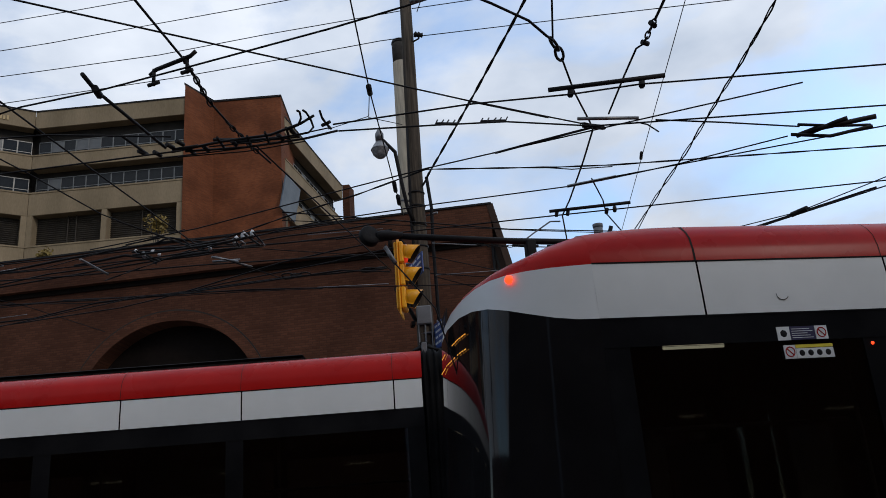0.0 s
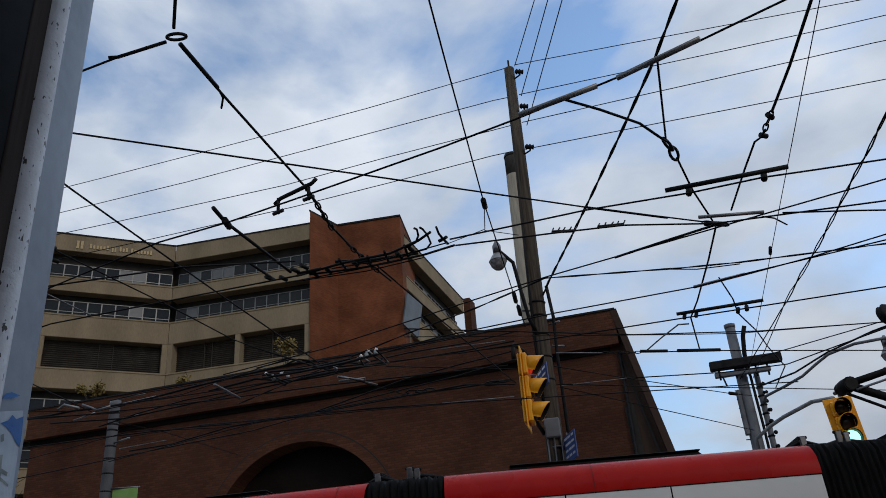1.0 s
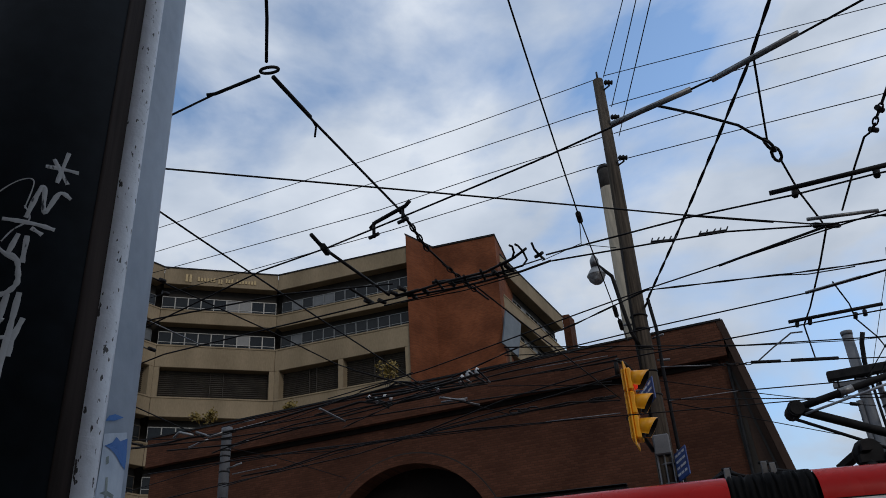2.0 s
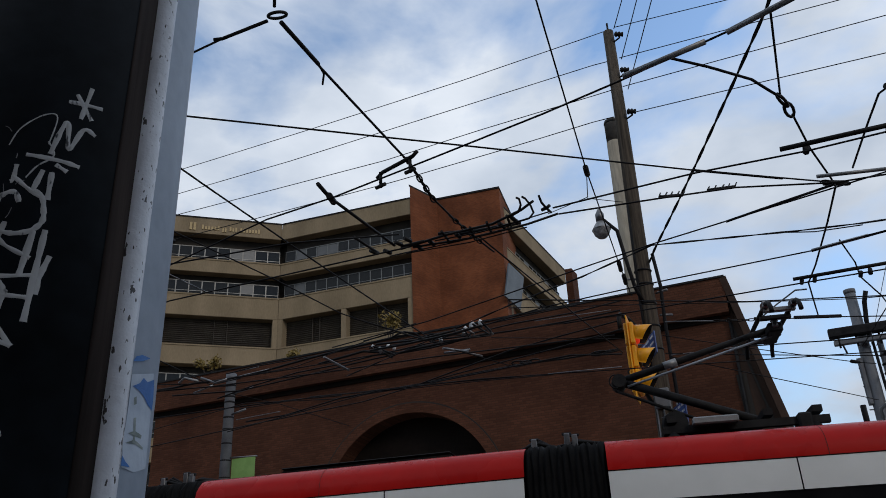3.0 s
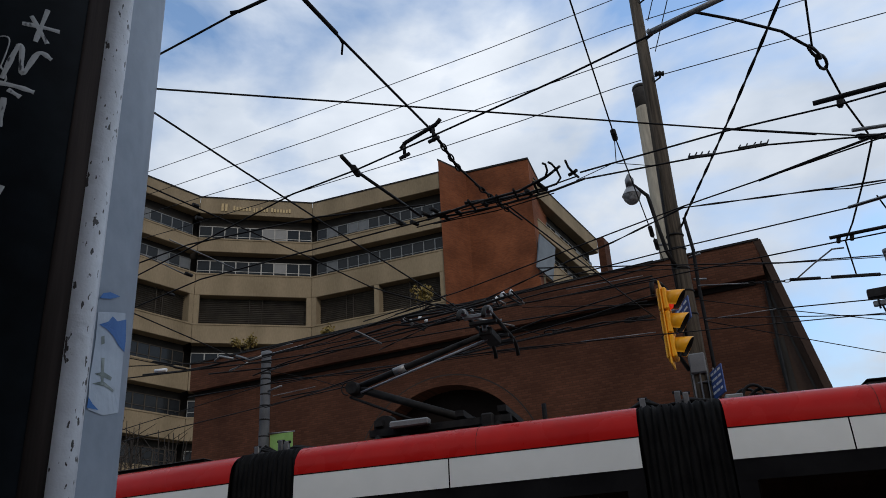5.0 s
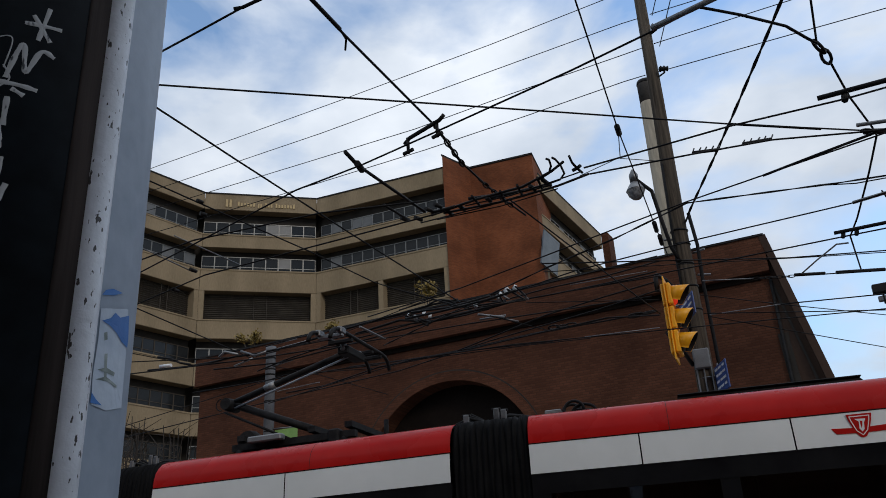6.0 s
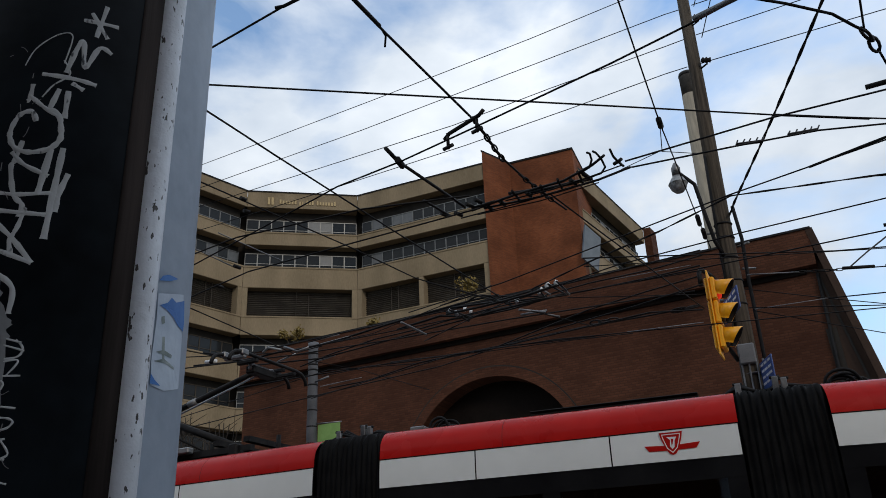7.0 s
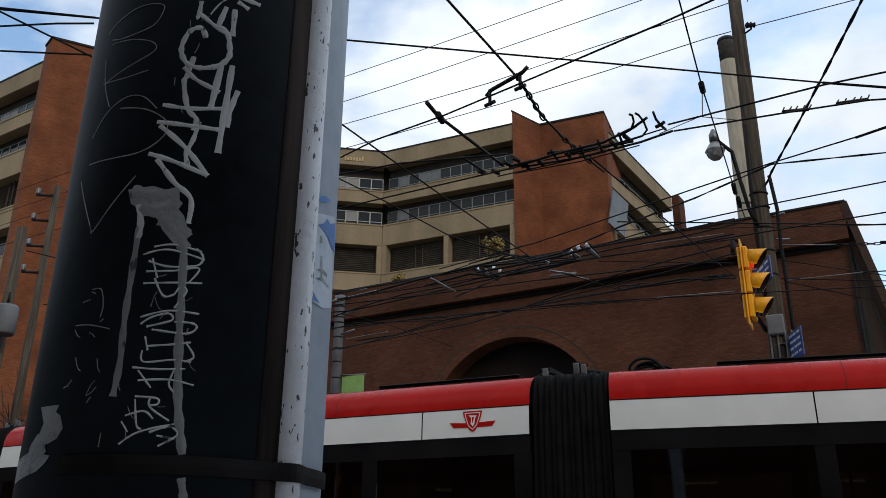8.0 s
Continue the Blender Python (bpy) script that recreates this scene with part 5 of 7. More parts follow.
def near_streetcar():
    """Root at the rounded rear end, which trails to the left."""
    s = tagged(new("streetcar"), "red and white articulated streetcar seen from its rounded lit rear", "streetcar", "streetcars")
    rear = on_bend(NEAR_R, 1.1, 5.85)
    car = car_body(s, "car_section", 5.85, (0.75, 2.17, 3.65, 5.0), rear, 0.08, True)
    cab(s, "cab_end", rear @ pose(-1.1, 0, 0), True, 0.08)
    for k in range(3):
        car_body(s, "car_section", L_MID, (1.21, 2.4), on_bend(NEAR_R, 6.95 + GAP + k * PITCH, L_MID), 0.08)
        bellows(s, on_bend(NEAR_R, 6.95 + k * PITCH, GAP))
    bellows(s, on_bend(NEAR_R, 6.95 + 3 * PITCH, GAP))
    front = on_bend(NEAR_R, 6.95 + 3 * PITCH + GAP, 5.85)
    car_body(s, "car_section", 5.85, (1.9, 3.4), front, 0.08)
    cab(s, "cab_end", turned(front @ pose(5.85, 0, 0), 1.1), False, 0.08)
    roof_box(car, 1.2, 4.6)
    # notice stickers on the door glass
    for x0, x1, z0, z1, mt in ((0.56, 0.67, 2.67, 2.78, M_WHITE), (0.675, 0.89, 2.67, 2.78, M_SIGNBLUE), (0.895, 1.00, 2.67, 2.78, M_WHITE), (0.59, 0.69, 2.52, 2.63, M_WHITE), (0.695, 1.02, 2.605, 2.63, M_SIGNYEL), (0.695, 1.02, 2.52, 2.60, M_WHITE)):
        part("notice_sticker", box((1.23 + 0.84 * (x0 - 0.56), -0.006, 2.795 + 0.84 * (z0 - 2.78)), (1.23 + 0.84 * (x1 - 0.56), -0.0005, 2.795 + 0.84 * (z1 - 2.78))), mt, car, "small notice sticker")
    for x, z in ((0.947, 2.725), (0.64, 2.575)):
        x, z = 1.23 + 0.84 * (x - 0.56), 2.795 + 0.84 * (z - 2.78)
        part("notice_ring", tube([(x + 0.032 * math.cos(a), -0.007, z + 0.032 * math.sin(a)) for a in (2 * math.pi * k / 16 for k in range(17))], 0.004, 5), M_RED, car)
        part("notice_bar", tube([(x - 0.022, -0.007, z + 0.022), (x + 0.022, -0.007, z - 0.022)], 0.004, 5), M_RED, car)
    for k in range(4):
        part("notice_dot", lathe([(0.021, 0), (0.019, 0.002), (0.003, 0.003)], 12, pose(1.382 + 0.064 * k, -0.0062, 2.612, 90)), M_IRON, car)
    for k in range(5):
        part("notice_line", box((1.335, -0.0075, 2.715 + 0.015 * k), (1.49 - 0.02 * (k % 3), -0.0062, 2.719 + 0.015 * k)), M_INK, car)
    part("notice_mark", lathe([(0.026, 0), (0.022, 0.002), (0.002, 0.003)], 7, pose(1.276, -0.0062, 2.748, 90)), M_IRON, car)
    part("panel_mark", tube([(1.33 + 0.045 * math.cos(radians(a)), -0.002, 3.03 + 0.045 * math.sin(radians(a))) for a in range(180, 331, 15)], 0.0025, 5), M_DARK, car, "small dark curved mark on the white panel")
    part("door_lamp", lathe([(0.012, 0), (0.009, 0.008), (0.003, 0.010)], 10, pose(1.92, -0.001, 2.66, 90)), M_TAIL, car, "small red door lamp")
    part("wall_panel", box((0.55, 0.5, 1.5), (0.95, 0.55, 2.1)), M_INSIDE, car)
    # trolley pole laid along the roof
    nose = next(o for o in s.children if o.name.startswith("cab_end"))
    part("trolley_pole", tube([(-0.17, 1.27, 3.97), (0.9, 1.27, 3.90), (3.6, 1.27, 3.80)], 0.026, 10), M_IRON, nose, "dark trolley pole laid along the roof")
    part("trolley_wheel", lathe([(0.03, -0.035), (0.075, -0.035), (0.088, -0.02), (0.07, 0.0), (0.088, 0.02), (0.075, 0.035), (0.03, 0.035)], 22, pose(-0.27, 1.27, 3.965, 78, 0, 20)), M_IRON, nose, "black grooved trolley wheel")
    part("trolley_harp", lathe([(0.026, 0.0), (0.045, 0.04), (0.042, 0.12), (0.028, 0.22)], 12, pose(-0.22, 1.27, 3.967, 0, 90)), M_IRON, nose)
    part("pole_hook", box((1.02, 1.22, 3.40), (1.10, 1.32, 3.90), 0.01), M_IRON, nose)
    part("trolley_rope", tube([(-0.15, 1.24, 3.88), (-0.08, 1.2, 3.70), (0.2, 1.1, 3.3), (0.34, 0.95, 2.6), (0.36, 0.9, 1.2)], 0.006, 6), M_WIRE, nose, "dark trolley rope")
    part("rope_chain", tube([(-0.15, 1.24, 3.86), (-0.08, 1.21, 3.71)], 0.018, 6), M_STEEL, nose)
    for z, count, gap in ((2.99, 16, (7, 8, 9, 10, 11)), (2.88, 17, (4, 11))):
        for k in range(count):
            if k in gap:
                continue
            u = k / 16
            part("led_segment", box((-0.003, -0.017, -0.004), (0.0, 0.017, 0.004), 0, pose(*on_nose(0.70 + 0.92 * u, z, 0.02)[:2], z, 0, 0, on_nose(0.70 + 0.92 * u, z, 0.02)[2])), M_LED, nose, "lit orange display segment")
    return s


far_car = far_streetcar()
near_car = near_streetcar()


# ---- overhead wires and their fittings ----
WIRE_TEXT = {
    "contact": ("contact_wire", "black copper trolley contact wire over the street", "contact wires"),
    "span": ("span_wire", "black steel span wire over the crossing", "span wires"),
    "feeder": ("feeder_cable", "black insulated feeder cable between poles", "feeder cables"),
    "utility": ("utility_wire", "thin dark utility wire high above the street", "utility wires"),
}


def overhead(kind, line, r):
    name, label, group = WIRE_TEXT[kind]
    fine = [Vector(line[0])]
    for a, b in zip(line, line[1:]):
        a, b = Vector(a), Vector(b)
        n = max(1, min(8, int((b - a).length / 1.5)))
        fine += [a.lerp(b, (k + 1) / n) for k in range(n)]
    ob = part(name, tube(fine, r, 6), M_WIRE)
    return tagged(ob, label, "overhead wire", group)


FIT_TEXT = {
    "section_insulator": "bar-shaped section insulator in a trolley wire", "wire_ear": "dark iron wire ear gripping a contact wire", "splice": "thick wrapped cable splice",
    "chain": "short dark chain in a span wire", "wrapped_splice": "thick wrapped splice beside a steel ring", "wire_tail": "loose curled end of wire",
    "strain_ball": "dark round strain insulator on a wire", "lamp_wire": "thin wire that steadies a hanging lamp", "feed_loop": "curved feeder loop between wires",
    "strain_insulator": "dark strain insulator on a span wire", "crossing_bar": "straight bar held above crossing trolley wires", "bar_hanger": "small iron hanger under a bar",
    "spiked_guard": "dark spiked guard clipped to a wire", "guard_spike": "short dark spike on a wire guard", "pull_off_rod": "pale insulated pull-off rod", "clamp": "small dark iron wire clamp",
    "frog_runner": "dark iron runner of a trolley wire switch", "frog_plate": "dark iron plate of a trolley wire switch", "frog_lug": "dark iron lug of a trolley wire switch",
    "frog_hook": "curved dark hook of a trolley wire switch", "wire_strut": "dark metal pull-off arm at a wire switch", "white_insulator": "small white porcelain insulator",
}


def chain_links(line, r):
    """Oval links along a line, every second one turned by a quarter."""
    bm, a, b = bmesh.new(), Vector(line[0]), Vector(line[-1])
    d = (b - a).normalized()
    n = max(2, round((b - a).length / (5.2 * r)))
    step = (b - a).length / n
    u = d.orthogonal().normalized()
    for k in range(n):
        side, c = (u if k % 2 else d.cross(u)), a.lerp(b, (k + 0.5) / n)
        add_tube(bm, [c + d * (0.66 * step * math.cos(q)) + side * (1.15 * r * math.sin(q)) for q in (2 * math.pi * i / 10 for i in range(11))], 0.42 * r, 5)
    return bm


def twisted(line, r, pitch=1.0):
    """Two cable strands laid round each other."""
    name, label, group = WIRE_TEXT["feeder"]
    bm = bmesh.new()
    for turn in (0.0, math.pi):
        pts, run_length = [], 0.0
        for a, b in zip(line, line[1:]):
            a, b = Vector(a), Vector(b)
            d = (b - a).normalized()
            u = d.orthogonal().normalized()
            n = max(2, int((b - a).length / (pitch / 6)))
            for i in range(n):
                q = turn + 2 * math.pi * (run_length + (b - a).length * i / n) / pitch
                pts.append(a.lerp(b, i / n) + (u * math.cos(q) + d.cross(u) * math.sin(q)) * r * 0.6)
            run_length += (b - a).length
        pts.append(Vector(line[-1]))
        add_tube(bm, pts, r * 0.72, 5)
    return tagged(part(name, bm, M_WIRE), "two black insulated cables twisted together", "overhead wire", group)


def fitting(name, line, r, material):
    sides = 10 if name in ("strain_ball", "strain_insulator", "white_insulator", "pull_off_rod") else 6
    pts = [Vector(q) for q in line]
    r *= 0.75 if name == "pull_off_rod" else 1.0
    bm = chain_links(pts, r) if name == "chain" else tube(pts, r, sides)
    ob = part(name, bm, material)
    return tagged(ob, FIT_TEXT[name], name.replace("_", " "), "wire fittings")


overhead("utility", [(-0.38, 13.62, 12.55), (-0.85, 13.7, 12.54), (-3.47, 14.11, 12.48), (-7.16, 14.69, 12.49), (-10.21, 15.17, 12.53), (-12.28, 15.5, 12.57), (-14.51, 15.85, 12.61), (-27, 17.81, 12.69)], 0.0089)
overhead("utility", [(-0.44, 13.63, 11.82), (-0.75, 13.68, 11.84), (-3.88, 14.18, 11.83), (-7.75, 14.78, 11.8), (-12.28, 15.5, 11.89), (-14.57, 15.86, 11.94), (-27, 17.81, 12.03)], 0.0089)
overhead("utility", [(-0.47, 13.64, 11.15), (-0.83, 13.69, 11.14), (-3.16, 14.06, 11.13), (-5.35, 14.41, 11.08), (-8.32, 14.87, 11.18), (-12.03, 15.46, 11.32), (-14.46, 15.84, 11.43), (-27, 17.8, 11.63)], 0.0089)
overhead("utility", [(-0.5, 13.64, 10.55), (-0.9, 13.7, 10.56), (-2.83, 14.01, 10.52), (-5.1, 14.37, 10.5), (-8.59, 14.92, 10.56), (-11.92, 15.44, 10.64), (-14.31, 15.82, 10.73), (-27, 17.84, 10.9)], 0.0089)
overhead("utility", [(-0.24, 13.61, 12.58), (1.88, 13.49, 12.54), (4.6, 13.34, 12.49), (7.04, 13.2, 12.44), (19.0, 12.51, 12.44)], 0.0089)
overhead("utility", [(-0.23, 13.61, 11.83), (3.7, 13.22, 11.78), (4.4, 13.16, 11.78), (5.07, 13.09, 11.77), (19.0, 11.63, 11.77)], 0.0089)
overhead("utility", [(-0.25, 13.61, 11.16), (2.16, 13.4, 11.21), (4.28, 13.21, 11.24), (6.21, 13.04, 11.28), (19.0, 11.91, 11.28)], 0.0089)
overhead("utility", [(-0.3, 13.62, 10.54), (2.04, 13.43, 10.53), (4.11, 13.27, 10.52), (6.01, 13.12, 10.51), (19.0, 12.09, 10.51)], 0.0089)
overhead("utility", [(-0.24, 13.55, 12.50), (0.38, 11.50, 12.50), (2.71, 3.85, 12.50)], 0.0089)
overhead("utility", [(-0.19, 13.62, 11.80), (0.56, 10.83, 11.80), (2.62, 3.10, 11.80)], 0.0089)
overhead("utility", [(-0.16, 13.79, 11.20), (0.74, 10.27, 11.20), (2.71, 2.51, 11.20)], 0.0089)
overhead("contact", [(-8.72, 8.22, 5.30), (-5.00, 6.76, 5.30), (-3.51, 6.17, 5.30), (-2.77, 6.00, 5.30), (-2.03, 5.77, 5.30), (-0.78, 5.37, 5.30), (-0.20, 5.16, 5.30), (0.83, 4.74, 5.30), (1.53, 4.37, 5.30), (4.20, 2.99, 5.30)], 0.0085)
fitting("section_insulator", [(-0.16, 5.11, 5.30), (0.41, 4.91, 5.30)], 0.0224, M_GREY)
fitting("section_insulator", [(0.55, 4.86, 5.30), (1.09, 4.58, 5.30)], 0.0224, M_GREY)
fitting("wire_ear", [(-2.36, 5.99, 5.40), (-2.30, 5.96, 5.43), (-1.97, 5.80, 5.43), (-1.92, 5.78, 5.46)], 0.019, M_IRON)
for q in ((-2.32, 5.97), (-2.00, 5.82)):
    fitting("clamp", [(q[0], q[1], 5.44), (q[0], q[1], 5.29)], 0.016, M_IRON)
    fitting("clamp", [(q[0] - 0.05, q[1] + 0.02, 5.305), (q[0] + 0.05, q[1] - 0.02, 5.305)], 0.018, M_IRON)
fitting("clamp", [(-2.07, 5.99, 5.50), (-2.03, 5.84, 5.44)], 0.022, M_IRON)
overhead("span", [(-8.84, 1.67, 5.60), (-3.70, 4.77, 5.60), (-0.97, 6.42, 5.60), (0.33, 7.21, 5.60), (1.63, 7.94, 5.60)], 0.0085)
fitting("splice", [(0.33, 7.21, 5.60), (1.13, 7.67, 5.60)], 0.0126, M_WIRE)
overhead("span", [(-4.58, 0.16, 5.50), (-3.97, 5.12, 5.50), (-3.90, 5.73, 5.50), (-3.65, 7.71, 5.50), (-3.40, 9.53, 5.50), (-3.25, 10.59, 5.50)], 0.0085)
overhead("span", [(-6.04, 0.83, 5.45), (-4.77, 5.66, 5.45), (-4.63, 6.22, 5.45), (-4.23, 7.75, 5.45), (-3.97, 8.96, 5.45), (-3.71, 9.55, 5.45)], 0.0076)
overhead("span", [(-2.29, 4.00, 5.50), (-2.24, 4.55, 5.50), (-2.06, 6.03, 5.50), (-2.07, 6.62, 5.50), (-2.00, 7.11, 5.50), (-1.92, 7.55, 5.50), (-1.80, 8.04, 5.50)], 0.0102)
overhead("span", [(-1.86, 7.60, 5.50), (-1.56, 8.96, 5.50), (-1.02, 11.35, 5.50), (-0.84, 12.13, 5.50)], 0.0085)
fitting("chain", [(-2.06, 6.12, 5.49), (-2.06, 6.72, 5.49)], 0.019, M_IRON)
fitting("chain", [(-2.01, 7.06, 5.49), (-1.87, 7.75, 5.49)], 0.017, M_IRON)
fitting("wrapped_splice", [(-2.29, 4.00, 5.50), (-2.24, 4.49, 5.50)], 0.016, M_WIRE)
fitting("wire_tail", [(-2.24, 4.49, 5.50), (-2.25, 4.61, 5.50), (-2.31, 4.72, 5.50)], 0.0081, M_WIRE)
overhead("span", [(-2.29, 3.90, 5.55), (-2.10, 3.54, 5.55), (-1.92, 3.17, 5.55), (-0.56, 0.50, 5.55)], 0.0119)
overhead("span", [(-2.37, 3.96, 5.50), (-2.74, 4.02, 5.50), (-3.21, 4.13, 5.50), (-5.35, 4.62, 5.50)], 0.0085)
fitting("wrapped_splice", [(-2.37, 3.96, 5.50), (-2.74, 4.02, 5.50), (-2.80, 4.01, 5.50)], 0.0136, M_WIRE)
overhead("span", [(-0.84, 1.35, 7.00), (-0.82, 5.34, 7.00), (-0.82, 6.40, 7.00), (-0.81, 9.27, 7.00), (-0.77, 10.61, 7.00), (-0.72, 12.45, 7.00), (-0.66, 13.75, 7.00)], 0.0093)
fitting("strain_ball", [(-0.81, 9.19, 7.00), (-0.81, 9.39, 7.00)], 0.035, M_IRON)
fitting("strain_ball", [(-0.72, 12.27, 7.00), (-0.72, 12.60, 7.00)], 0.035, M_IRON)
fitting("strain_ball", [(-0.70, 12.82, 7.00), (-0.70, 13.17, 7.00)], 0.035, M_IRON)
fitting("lamp_wire", [(-0.82, 9.38, 7.00), (-0.89, 9.98, 7.00)], 0.0063, M_STEEL)
fitting("lamp_wire", [(-0.89, 9.98, 7.00), (-1.45, 10.07, 6.90)], 0.0054, M_WIRE)
fitting("lamp_wire", [(-0.90, 10.01, 7.00), (-0.46, 10.29, 7.00)], 0.0054, M_WIRE)
twisted([(2.39, 2.76, 7.50), (1.52, 6.67, 7.50), (1.41, 7.21, 7.50), (1.34, 7.57, 7.50), (1.02, 8.82, 7.50), (0.62, 10.33, 7.50), (0.28, 11.57, 7.50), (-0.16, 13.12, 7.50), (-0.30, 13.70, 7.50)], 0.017)
overhead("span", [(0.87, 4.99, 5.50), (1.00, 6.09, 5.50)], 0.0085)
fitting("feed_loop", [(0.151, 5.221, 5.473), (0.453, 5.452, 5.473), (0.765, 5.724, 5.473), (0.926, 5.955, 5.473), (0.997, 6.046, 5.473)], 0.0117, M_WIRE)
fitting("chain", [(0.985, 6.06, 5.50), (1.11, 6.38, 5.50)], 0.032, M_IRON)
overhead("span", [(1.11, 6.38, 5.50), (1.30, 7.00, 5.50), (1.54, 7.64, 5.50), (1.60, 7.83, 5.50), (1.61, 8.60, 5.50), (1.60, 9.76, 5.50), (1.57, 10.31, 5.50), (1.80, 11.58, 5.50)], 0.0102)
overhead("span", [(1.92, 1.69, 5.50), (1.86, 4.69, 5.50), (1.85, 5.32, 5.50), (1.82, 5.89, 5.50)], 0.0119)
fitting("chain", [(1.82, 5.89, 5.50), (1.80, 6.24, 5.50)], 0.0176, M_IRON)
overhead("span", [(1.80, 6.24, 5.50), (1.75, 6.31, 5.50), (1.73, 6.75, 5.50), (1.71, 7.50, 5.50)], 0.0093)
fitting("strain_insulator", [(1.79, 5.92, 5.50), (1.84, 5.98, 5.50)], 0.0225, M_IRON)
fitting("strain_insulator", [(1.78, 6.21, 5.50), (1.84, 6.25, 5.50)], 0.0225, M_IRON)
fitting("crossing_bar", [(1.02, 6.78, 5.42), (2.07, 6.67, 5.42)], 0.0224, M_IRON)
fitting("bar_hanger", [(1.23, 6.79, 5.42), (1.21, 6.75, 5.33)], 0.028, M_IRON)
fitting("bar_hanger", [(1.87, 6.72, 5.42), (1.85, 6.68, 5.33)], 0.028, M_IRON)
fitting("crossing_bar", [(1.35, 7.28, 5.36), (1.96, 7.36, 5.36)], 0.0176, M_GREY)
fitting("wire_tail", [(1.93, 7.33, 5.30), (2.05, 7.40, 5.30), (2.20, 7.58, 5.30)], 0.0081, M_WIRE)
overhead("contact", [(-0.98, 6.90, 5.30), (0.30, 6.71, 5.30), (1.20, 6.67, 5.30), (1.82, 6.58, 5.30), (2.23, 6.58, 5.30), (10.23, 6.48, 5.30)], 0.0085)
overhead("contact", [(-0.95, 7.04, 5.30), (-0.03, 7.07, 5.30), (0.64, 7.11, 5.30), (1.50, 7.34, 5.30), (2.37, 7.35, 5.30), (10.37, 7.44, 5.30)], 0.0085)
fitting("spiked_guard", [(-0.03, 7.12, 5.34), (0.18, 7.16, 5.34)], 0.0162, M_IRON)
fitting("guard_spike", [(-0.03, 7.12, 5.34), (-0.01, 7.20, 5.42)], 0.0072, M_IRON)
fitting("guard_spike", [(0.02, 7.13, 5.34), (0.05, 7.21, 5.42)], 0.0072, M_IRON)
fitting("guard_spike", [(0.07, 7.14, 5.34), (0.10, 7.22, 5.42)], 0.0072, M_IRON)
fitting("guard_spike", [(0.13, 7.15, 5.34), (0.16, 7.23, 5.42)], 0.0072, M_IRON)
fitting("guard_spike", [(0.18, 7.16, 5.34), (0.21, 7.24, 5.42)], 0.0072, M_IRON)
fitting("spiked_guard", [(0.40, 7.15, 5.34), (0.64, 7.17, 5.34)], 0.0162, M_IRON)
fitting("guard_spike", [(0.40, 7.15, 5.34), (0.43, 7.24, 5.42)], 0.0072, M_IRON)
fitting("guard_spike", [(0.46, 7.16, 5.34), (0.49, 7.24, 5.42)], 0.0072, M_IRON)
fitting("guard_spike", [(0.52, 7.16, 5.34), (0.56, 7.25, 5.42)], 0.0072, M_IRON)
fitting("guard_spike", [(0.58, 7.17, 5.34), (0.61, 7.25, 5.42)], 0.0072, M_IRON)
fitting("guard_spike", [(0.64, 7.17, 5.34), (0.67, 7.25, 5.42)], 0.0072, M_IRON)
fitting("splice", [(0.558, 7.767, 5.289), (1.057, 7.538, 5.289), (1.495, 7.348, 5.289)], 0.0126, M_WIRE)
overhead("contact", [(3.39, 6.87, 5.35), (0.56, 7.89, 5.35), (-0.16, 8.15, 5.35), (-0.93, 8.48, 5.35), (-1.80, 8.87, 5.35), (-2.98, 9.39, 5.35), (-4.46, 9.84, 5.35)], 0.0076)
fitting("strain_insulator", [(1.44, 7.51, 5.40), (1.65, 7.59, 5.40)], 0.0263, M_IRON)
fitting("chain", [(1.42, 7.48, 5.40), (1.67, 7.61, 5.40)], 0.016, M_IRON)
twisted([(-5.10, 11.86, 5.60), (-3.42, 10.77, 5.60), (-2.00, 9.86, 5.60), (-1.03, 9.32, 5.60), (-0.17, 8.73, 5.60), (1.36, 8.95, 5.60), (2.02, 9.01, 5.60), (2.77, 9.02, 5.60), (10.77, 9.13, 5.60)], 0.0093)
overhead("feeder", [(1.184, 8.906, 5.592), (1.545, 9.027, 5.592), (2.026, 9.037, 5.592)], 0.0068)
overhead("contact", [(-3.10, 9.98, 5.30), (-1.55, 9.36, 5.30), (-0.12, 9.07, 5.30), (1.43, 8.84, 5.30), (1.97, 8.64, 5.30), (2.58, 8.46, 5.30), (10.24, 6.16, 5.30)], 0.0076)
fitting("section_insulator", [(1.44, 8.88, 5.32), (1.97, 8.70, 5.32)], 0.0176, M_GREY)
fitting("feed_loop", [(1.71, 8.78, 5.35), (1.95, 9.47, 5.35), (2.07, 9.95, 5.35), (2.41, 10.70, 5.35), (2.66, 11.39, 5.35), (3.07, 12.39, 5.35), (3.13, 13.49, 5.35)], 0.009, M_WIRE)
fitting("crossing_bar", [(1.34, 9.86, 5.40), (2.35, 9.76, 5.40)], 0.0208, M_IRON)
fitting("bar_hanger", [(1.44, 9.88, 5.40), (1.42, 9.86, 5.33)], 0.024, M_IRON)
fitting("bar_hanger", [(1.58, 9.87, 5.40), (1.56, 9.85, 5.33)], 0.024, M_IRON)
fitting("bar_hanger", [(2.08, 9.91, 5.40), (2.06, 9.90, 5.33)], 0.024, M_IRON)
fitting("bar_hanger", [(2.134, 9.713, 5.34), (2.124, 9.694, 5.271)], 0.024, M_IRON)
overhead("contact", [(-1.39, 10.01, 5.30), (-0.18, 9.90, 5.30), (1.47, 9.75, 5.30), (2.79, 9.64, 5.30), (10.76, 8.94, 5.30)], 0.0085)
